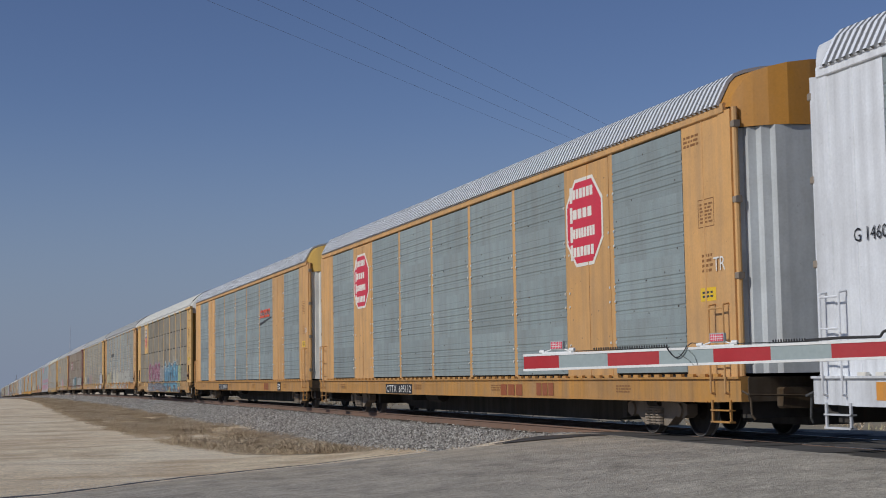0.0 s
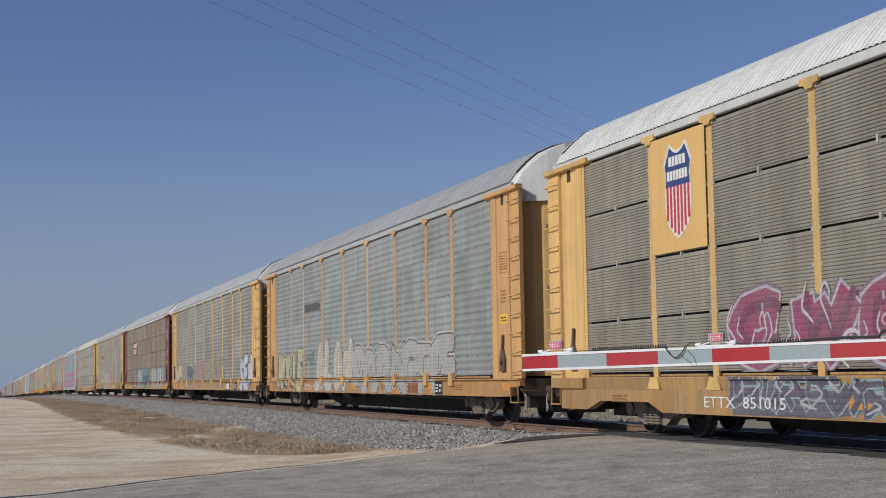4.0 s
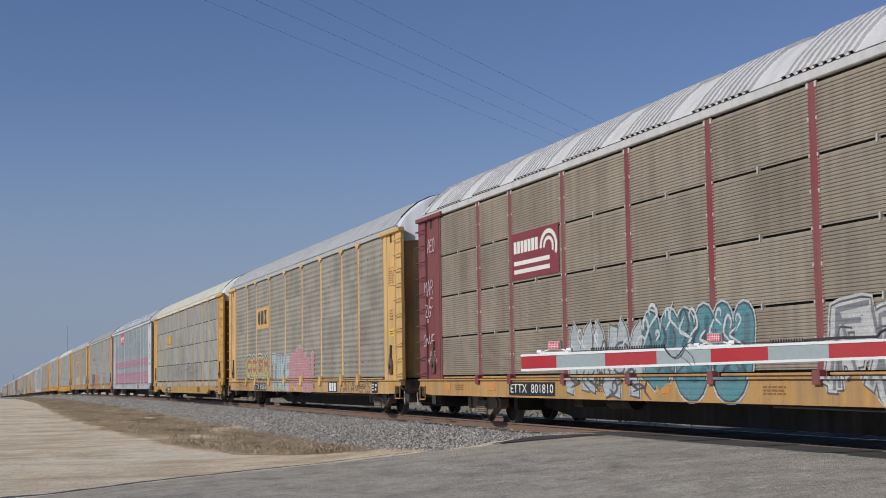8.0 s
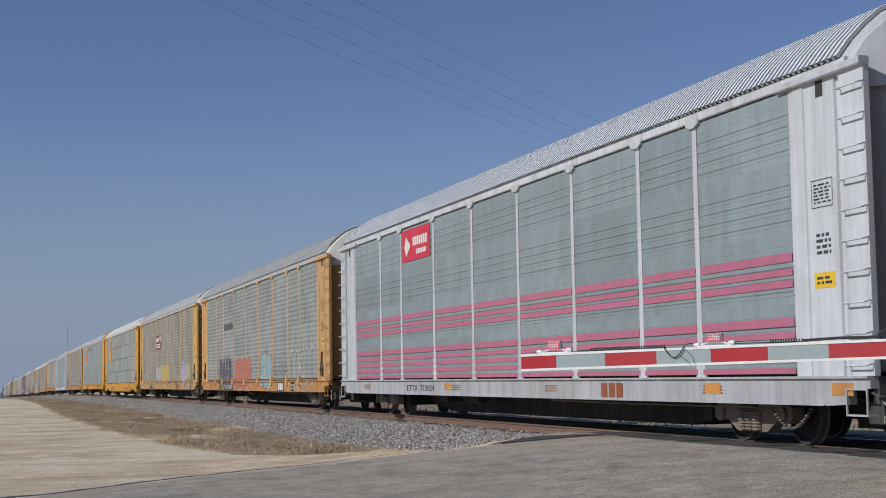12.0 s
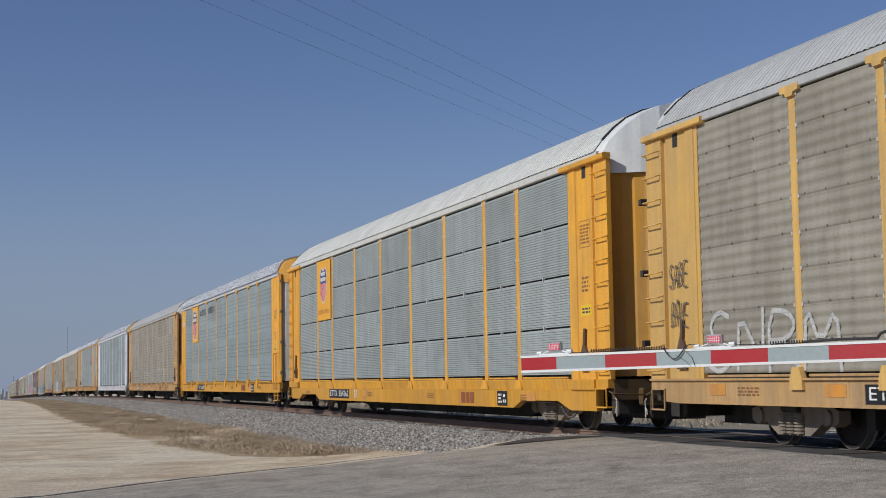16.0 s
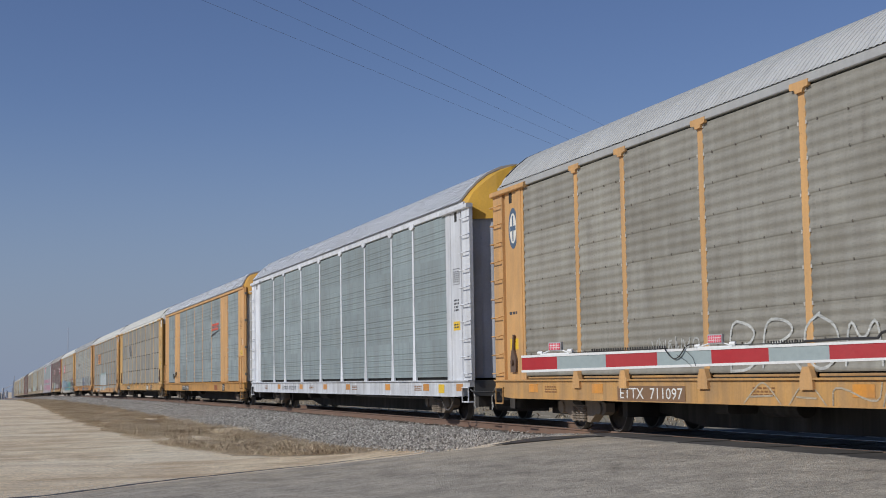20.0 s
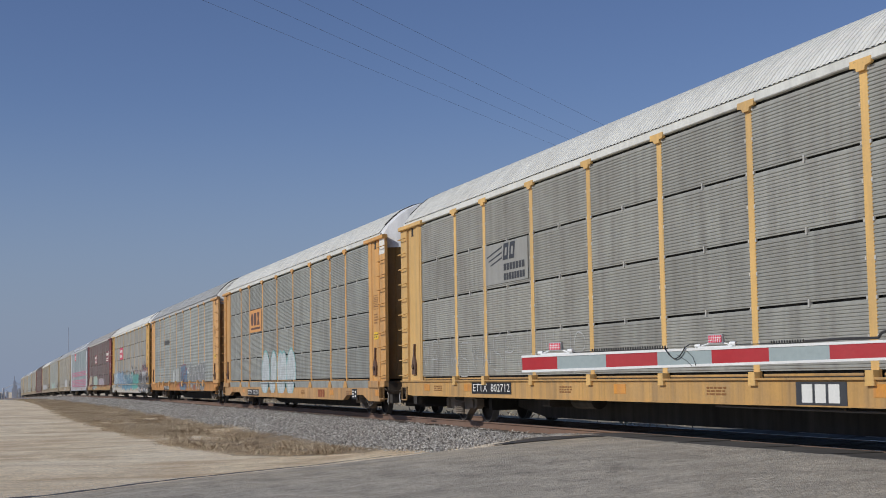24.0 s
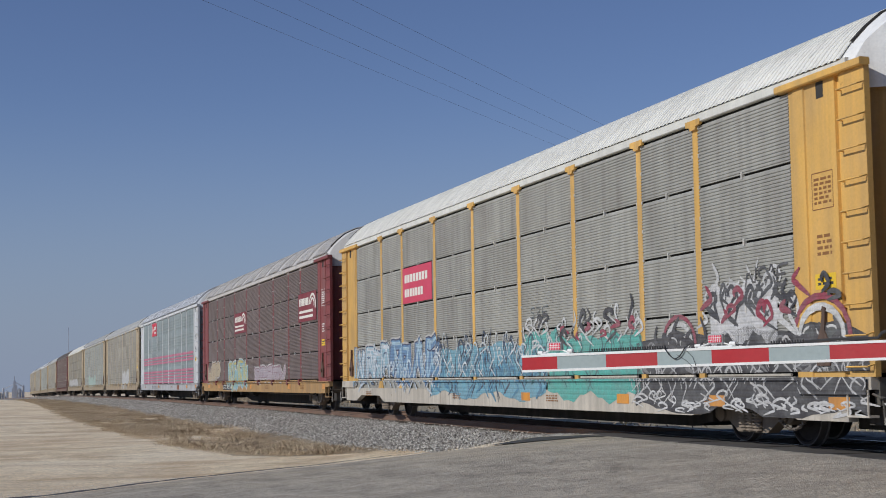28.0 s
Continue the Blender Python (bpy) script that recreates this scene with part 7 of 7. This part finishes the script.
# tan car with maroon plate
c = A(10)
arc_plate(c, 4.3, 1.6, 2.98, 3.8)
tag(c, "SNRM", 11.8, 8.2, 1.03, 1.95, (214, 212, 204), 0.075, 1, 0.0, 101)
graffiti(c, 4.1, 1.65, 1.0, 1.8, (190, 190, 188), (220, 220, 216), 3, 102)
graffiti(c, 1.1, -2.3, 0.97, 1.95, (222, 190, 66), (216, 130, 70), 4, 103)
graffiti(c, -4.5, -7.1, 1.55, 1.95, None, (196, 192, 184), 5, 104, bubble=False, width=0.045)
throwup(c, "EO", -7.5, -9.9, 0.7, 2.05, (194, 182, 212), (150, 138, 178), 0.62, 0.03, 2, 0.0, 105)
tag(c, "YL", -7.6, -8.7, 1.3, 2.0, (74, 62, 92), 0.045, 1, 0.1, 106)
graffiti(c, -9.9, -10.8, 0.97, 1.9, (206, 200, 74), (206, 200, 74), 1, 106)
mark(c, "ETTX 907643", 6.4, 0.75, 0.22)
legend(c, 3.55, 0.46, seed=10)
sill_marks(c, seed=10, boxes=(-11.2,))
tag(c, "SABE", 12.92, 12.30, 2.35, 2.75, (74, 62, 50), 0.026, 1, 0.1, 80, "thin black marker tag")
tag(c, "BAVE", 12.88, 12.32, 1.75, 2.15, (74, 62, 50), 0.026, 1, 0.1, 81, "thin black marker tag")
# bright yellow cars with shields
m_plate = paint("plate_sun_yellow", SUNYEL, 0.1, 0.5, 0, 0.02)
c = A(11)
plate(c, "emblem_plate", rect(9.1, 7.25, 2.88, 4.76), FACE - 0.040, m_plate, "yellow emblem plate", 0.005)
shield(c, 8.2, 3.98, 0.95, 1.15, FACE - 0.046)
words_on(c, "BUILDING AMERICA", 0.2, 8.17, 3.14, FACE - 0.0465, m_brownstencil, squeeze=0.85)
mark(c, "ETTX 854262", 6.15, 0.60, 0.24)
words_on(c, "R1", 0.34, 4.1, 0.6, -1.5645, CHALK)
legend(c, 3.55, 0.46, seed=11)
sill_marks(c, True, boxes=(-8.25,), seed=11, orange=(-9.9, 3.0))
c = A(12)
plate(c, "emblem_plate", rect(9.12, 7.2, 3.0, 4.76), FACE - 0.040, m_plate, "yellow emblem plate", 0.005)
shield(c, 8.2, 3.87, 1.34, 1.58, FACE - 0.046)
words_on(c, "BUILDING", 0.44, 5.75, 4.36, EX, m_dark, squeeze=1.0)
words_on(c, "AMERICA", 0.44, 3.0, 4.36, EX, m_dark, squeeze=1.0)
mark(c, "ETTX 716460", 6.18, 0.76, 0.24)
for za, zb, ya, yb in ((4.30, 4.50, 12.95, 12.65), (3.98, 4.18, 12.95, 12.25)):
    plate(c, "sticker", rect(ya, yb, za, zb), FACE - 0.0125, m_cream, "white sticker with small dark print", 0.002)
    bars_on(c, (ya + yb) / 2, (za + zb) / 2, (ya - yb) * 0.8, 0.1, 2, FACE - 0.016, m_dark, random.Random(12))
sill_marks(c, seed=12, boxes=(-8.1,))
legend(c, 3.4, 0.4, seed=12)
# round emblem on the corner, white scribbles
c = A(13)
def disc(r, k=24, sy=1.0):
    return [(12.5 + math.cos(2 * math.pi * i / k) * r * 0.62, 4.02 + math.sin(2 * math.pi * i / k) * r) for i in range(k)]
m_em = paint("emblem_slate", (74, 96, 118), 0.15, 0.55, 0, 0.02)
for c in (A(4), A(13)):
    p = plate(c, "emblem", disc(0.42), FACE - 0.0125, m_em, "round slate-blue emblem with a cross", 0.003)
    plate(p, "emblem_field", disc(0.31), FACE - 0.016, m_cream, "", 0.003)
    plate(p, "emblem_shape", rect(12.53, 12.47, 3.76, 4.28), FACE - 0.0195, m_em, "", 0.002)
    plate(p, "emblem_shape", rect(12.66, 12.34, 3.97, 4.07), FACE - 0.0195, m_em, "", 0.002)
bars_on(c, 12.5, 2.3, 0.6, 0.1, 1, FACE - 0.0135, m_dark, random.Random(2))
plate(c, "sticker", rect(12.78, 12.28, 1.56, 1.78), FACE - 0.0125, m_yellow, "yellow warning sticker", 0.003)
graffiti(c, 6.2, 4.5, 1.2, 1.6, None, (206, 206, 196), 6, 131, bubble=False, width=0.05)
tag(c, "BROMRA", 3.6, -2.2, 1.04, 1.78, (222, 222, 212), 0.042, 2, 0.0, 132)
tag(c, "AANMUW", 3.2, -3.6, 0.58, 0.9, (206, 184, 146), 0.026, 2, 0.0, 135)
arches(c, -4.6, -7.6, 1.04, 2.0, 3, (226, 226, 216), 0.05, 133)

mark(c, "ETTX 711097", 6.2, 0.71, 0.24, board=paint("faded_board", (128, 96, 66), 0.2, 0.6, 0, 0.02))
legend(c, 3.4, 0.4, seed=13)
sill_marks(c, seed=13, boxes=(-8.6,))
# white flared car
c = A(14)
legend(c, 3.3, 0.34, seed=14, material=m_dark)
sill_marks(c, seed=14, boxes=(), block=False, orange=(-12.9, -10.3, 8.0, 4.2, 0.6, -2.4, -6.8))
mark(c, "ETTX 712210", 6.2, 0.75, 0.18, board=None, ink=m_dark)
plate(c, "sticker", rect(-11.3, -11.75, 0.66, 0.86), -1.561, m_yellow, "yellow warning sticker", 0.003)
# lined emblem
c = A(16)
p = plate(c, "emblem_plate", rect(7.05, 4.5, 2.95, 3.8), EX, paint("plate_grey", (150, 149, 142), 0.4, 0.6, 0, 0.02), "grey plate with dark lined emblem", 0.004)
for i in range(3):
    plate(p, "emblem_line", [(6.95 - i * 0.12, 3.55 - i * 0.09), (6.0, 3.72 - i * 0.11), (6.0, 3.68 - i * 0.11), (6.95 - i * 0.12, 3.52 - i * 0.09)], EX - 0.005, m_dark, "", 0.002)
block_row(p, 5.95, 5.2, 3.42, 3.76, 2, EX - 0.008, m_dark, 0.2)
block_row(p, 5.9, 4.65, 3.2, 3.34, 7, EX - 0.008, m_dark)
block_row(p, 5.9, 4.65, 3.0, 3.14, 8, EX - 0.008, m_dark)
graffiti(c, 11.9, 1.6, 1.02, 1.95, None, (206, 206, 204), 14, 161, bubble=False, width=0.035)
mark(c, "ETTX 802712", 6.75, 0.78, 0.22)
legend(c, 3.4, 0.44, seed=16)
sill_marks(c, seed=16, ink=CHALK)
excess(c)
# pale cyan graffiti
c = A(17)
name_plate(c, 7.05, 4.5, 2.92, 3.8, paint("plate_orange", (214, 150, 84), 0.2, 0.55, 0, 0.02), paint("emblem_brown", (96, 66, 52), 0.15, 0.6, 0, 0.02), True)
throwup(c, "OIUO", 4.5, -1.9, 0.46, 2.05, (206, 214, 212), (126, 196, 190), 0.62, 0.07, 2, 0.0, 171, label="pale bubble letters edged in cyan")
legend(c, 3.1, 0.36, seed=17)
sill_marks(c, True, seed=17, boxes=(-10.3,))
mark(c, "ETTX 701398", 6.16, 0.56, 0.22)
excess(c)
c = A(18)
for ya, yb, sd in ((2.95, 2.35, 1), (2.3, 2.0, 2), (1.56, 0.95, 3), (0.85, 0.48, 4)):
    ragged(c, ya, yb, 1.03, 1.66 + 0.04 * sd, (206, 208, 200), 180 + sd, None, "thin white rolled-on paint")
throwup(c, "SXEM", -0.3, -3.0, 0.57, 1.92, (92, 140, 162), (142, 46, 70), 0.40, 0.055, 1, 0.1, 182, inner=(66, 104, 140))
flames(c, -0.4, -3.0, 0.7, 1.8, 14, (50, 76, 108), 183, 0.035, 0.0060)
flames(c, -3.0, -3.9, 1.4, 1.95, 5, (224, 226, 222), 186, 0.06)
tag(c, "MY", 0.92, 0.45, 0.76, 0.91, (204, 58, 52), 0.03, 1, 0.2, 184, "thin red sprayed tag")
tag(c, "YERNO", 0.38, -0.68, 0.76, 0.91, (204, 58, 52), 0.03, 1, 0.2, 187, "thin red sprayed tag")
tag(c, "NL", 0.66, 0.25, 0.59, 0.73, (204, 58, 52), 0.03, 1, 0.2, 188, "thin red sprayed tag")
for ya, yb in ((10.5, 9.6), (8.9, 8.4)):
    tag(c, "ALL", ya, yb, 1.68, 1.98, (124, 178, 190), 0.022, 1, 0.1, 189, "faint cyan tag")
throwup(c, "AWWMB", -3.8, -9.6, 0.57, 2.0, (128, 128, 124), (222, 222, 216), 0.26, 0.035, 0, 0.1, 185)
# heavy graffiti
LOWEST[0] = 0.42
c = A(19)
p = plate(c, "emblem_plate", rect(7.05, 4.5, 2.9, 3.8), EX, m_pinkplate, "pink-red plate with white shapes", 0.005)
block_row(p, 6.85, 4.8, 3.42, 3.62, 8, EX - 0.008, m_cream)
block_row(p, 6.85, 5.2, 3.06, 3.26, 7, EX - 0.008, m_cream)
graffiti(c, 11.9, 8.4, 0.8, 1.95, (150, 190, 206), (40, 70, 110), 4, 191, second=(226, 232, 236))
graffiti(c, 8.3, 4.3, 0.8, 2.0, (92, 140, 184), (36, 52, 92), 4, 192, second=(170, 206, 224))
ragged(c, 4.6, -2.9, 0.62, 1.70, (112, 176, 196), 190, None, "sprayed light blue ground")
flames(c, 11.6, 3.8, 0.62, 2.0, 34, (206, 220, 228), 180, 0.04)
flames(c, 4.6, -3.0, 0.46, 2.05, 60, (40, 58, 84), 181, 0.032, 0.0024)
flames(c, 4.4, -3.0, 0.5, 1.7, 40, (66, 136, 170), 182, 0.05, 0.0040)
flames(c, 4.4, -3.0, 0.9, 2.1, 46, (222, 228, 228), 183, 0.022, 0.0058)
ragged(c, -1.7, -3.5, 1.3, 1.85, (84, 186, 172), 184, None, "sprayed teal block")
ragged(c, -3.0, -7.1, 0.64, 1.72, (78, 182, 166), 185, None, "sprayed teal block")
flames(c, -1.6, -7.2, 0.7, 1.95, 24, (52, 110, 112), 186, 0.03, 0.0030)
flames(c, -1.6, -7.2, 1.5, 2.25, 30, (226, 226, 222), 187, 0.03, 0.0048)
flames(c, -2.2, -7.0, 1.55, 2.4, 9, (44, 42, 46), 188, 0.05, 0.0066)
flames(c, -3.4, -7.2, 1.6, 2.1, 6, (156, 48, 68), 189, 0.055, 0.0062)
ragged(c, -6.9, -13.55, 0.46, 1.62, (42, 38, 40), 9, None, "sprayed dark grey patch")
ragged(c, -9.5, -11.4, 1.5, 2.3, (222, 220, 218), 200, None, "sprayed white ground")
flames(c, -9.3, -11.8, 1.5, 2.65, 24, (226, 224, 220), 201, 0.045, 0.0026)
flames(c, -9.4, -11.9, 1.5, 2.5, 20, (46, 44, 48), 202, 0.045, 0.0048)
flames(c, -9.4, -12.0, 1.6, 2.4, 8, (152, 44, 64), 203, 0.055, 0.0066)
flames(c, -6.9, -13.5, 0.5, 1.62, 52, (206, 204, 200), 204, 0.018, 0.0030)
flames(c, -6.9, -13.5, 0.9, 1.62, 26, (128, 126, 124), 205, 0.03, 0.0018)
flames(c, -6.9, -13.55, 0.43, 0.80, 44, (224, 222, 218), 206, 0.018, 0.0050)
mask(c, -8.45, 1.46, 0.56, (152, 44, 64), (216, 214, 208), (70, 66, 66))
mask(c, -12.50, 1.46, 0.68, (152, 44, 64), (222, 220, 214), (84, 86, 82))
flames(c, -12.5, -13.2, 1.85, 2.35, 2, (40, 38, 42), 207, 0.05, 0.0080)
flames(c, -7.6, -9.3, 1.1, 1.9, 12, (56, 52, 54), 210, 0.07, 0.0080)
flames(c, -11.8, -13.2, 1.1, 1.75, 10, (60, 56, 58), 211, 0.06, 0.0080)
tag(c, "NSAE", -10.6, -11.7, 2.2, 2.5, (62, 58, 58), 0.04, 1, 0.2, 208)
tag(c, "SZE", -2.0, -3.0, 2.15, 2.35, (84, 92, 96), 0.022, 1, 0.2, 209)
legend(c, 3.35, 0.46, seed=19)
sill_marks(c, True, seed=19, boxes=(), block=False, orange=(-12.9, -9.7, -6.4, -1.8))
LOWEST[0] = 0.56
# second maroon car
c = A(20)
arc_plate(c, 4.3, 1.5, 3.0, 3.85)
arc_plate(c, -8.9, -11.7, 2.95, 3.9)
graffiti(c, 11.8, 8.4, 0.97, 1.75, (196, 176, 140), (150, 120, 90), 3, 201)
graffiti(c, 6.0, 1.0, 0.6, 1.95, (140, 196, 206), (224, 224, 216), 4, 202, second=(214, 196, 90))
graffiti(c, -0.5, -6.5, 0.97, 1.5, (186, 170, 176), (150, 110, 120), 5, 203)
legend(c, 3.6, 0.5, seed=20, material=CHALK)
mark(c, "ETTX 801544", 6.0, 0.76, 0.22)
sill_marks(c, seed=20, block=False, boxes=())
# cars that stay far off
graffiti(A(22), -1.5, -6.5, 0.7, 1.95, (214, 214, 210), (190, 190, 186), 4, 221)
graffiti(A(23), 6.0, -3.0, 0.7, 1.8, (176, 206, 190), (206, 210, 206), 5, 231)
graffiti(A(24), 10, -6.0, 0.97, 1.8, (206, 204, 200), (190, 186, 180), 8, 241)
for k in range(22, 30):
    legend(A(k), 3.5, 0.45, seed=k)


# pale bolts along the posts and a row of tabs on the sill of the wide-framed cars
def bolt_row():
    g = Geo()
    for y in POSTS[1:-1]:
        for z in (1.3, 1.55, 2.25, 2.5, 3.2, 3.45, 4.1):
            for d in (-0.11, 0.11):
                g.tube((FACE - 0.01, y + d, z), (FACE - 0.032, y + d, z), 0.024, 6)
    return g.mesh("post_bolt")


def tab_row():
    g = Geo()
    for i in range(66):
        y = -12.9 + i * 0.39
        g.box(-1.60, -1.545, y - 0.09, y + 0.09, 0.955, 1.0)
    return g.mesh("sill_tab")


m_bolt = paint("pale_bolt", (206, 206, 200), 0.2, 0.6, 0.1)
m_tab = paint("tab_orange", (206, 150, 78), 0.3, 0.6, 0.2)
for k in (-1, 0, 1, 12, 15):
    tagged(put("post_bolt", cached("bolt_row", bolt_row), m_bolt, A(k), "pale bolt heads along the posts"), kind="stuff")
    if k != 12:
        tagged(put("sill_tab", cached("tab_row", tab_row), m_tab if k >= 0 else m_cream, A(k), "row of short tabs on the sill"), kind="stuff")
hose = Geo()
hose.path([(FACE - 0.06, 8.75 - 0.95 * math.sin(i / 5) * (0.5 + i / 90), 1.25 + 0.30 * abs(math.sin(i / 6.5)) + 0.05 * math.cos(i / 2)) for i in range(26)], 0.018, 6)
put("hose", hose.mesh("hose"), INK, A(15), "loop of loose black hose")

# white-painted tops of two corner posts
for k in (16, 17):
    plate(A(k), "corner_patch", rect(-13.12, -13.655, 4.36, 4.765), FACE - 0.0305, m_cream, "white-painted corner top", 0.002)


# ---- motion ----
# metres run at each whole second
RUN = [-0.29, 19.26, 38.83, 58.17, 77.50, 96.95, 116.38, 136.10, 155.63, 175.18, 194.93, 214.55, 234.19, 253.87, 273.65, 293.31, 313.14, 332.95, 352.69, 372.43, 392.36, 412.24, 432.14, 452.02, 471.91, 491.90, 512.02, 532.08, 552.14]


def gone(t):
    """Metres that the train has run at a time."""
    return float(np.interp(t, range(29), RUN))


def motions():
    for k, car in enumerate(cars):
        y0 = 46.38 - CAR / 2 + (k - 1) * CAR - (0.2 if k == 0 else 0)
        rows = []
        for j in range(29):
            y = y0 - gone(j)
            a, b = float(rise(y - 10.4)), float(rise(y + 10.4))
            rows.append((float(j), pose(0, y, (a + b) / 2, math.degrees(math.atan2(b - a, 20.8)))))
        walk(car, rows)
    # the wheels roll with the ground that the train covers
    turns = [j / 30 for j in range(841)]
    for ob, d in wheelsets:
        walk(ob, [(t, Matrix.Translation((0, d, WHEEL_R)) @ Matrix.Rotation(gone(t) / WHEEL_R, 4, "X")) for t in turns])


motions()
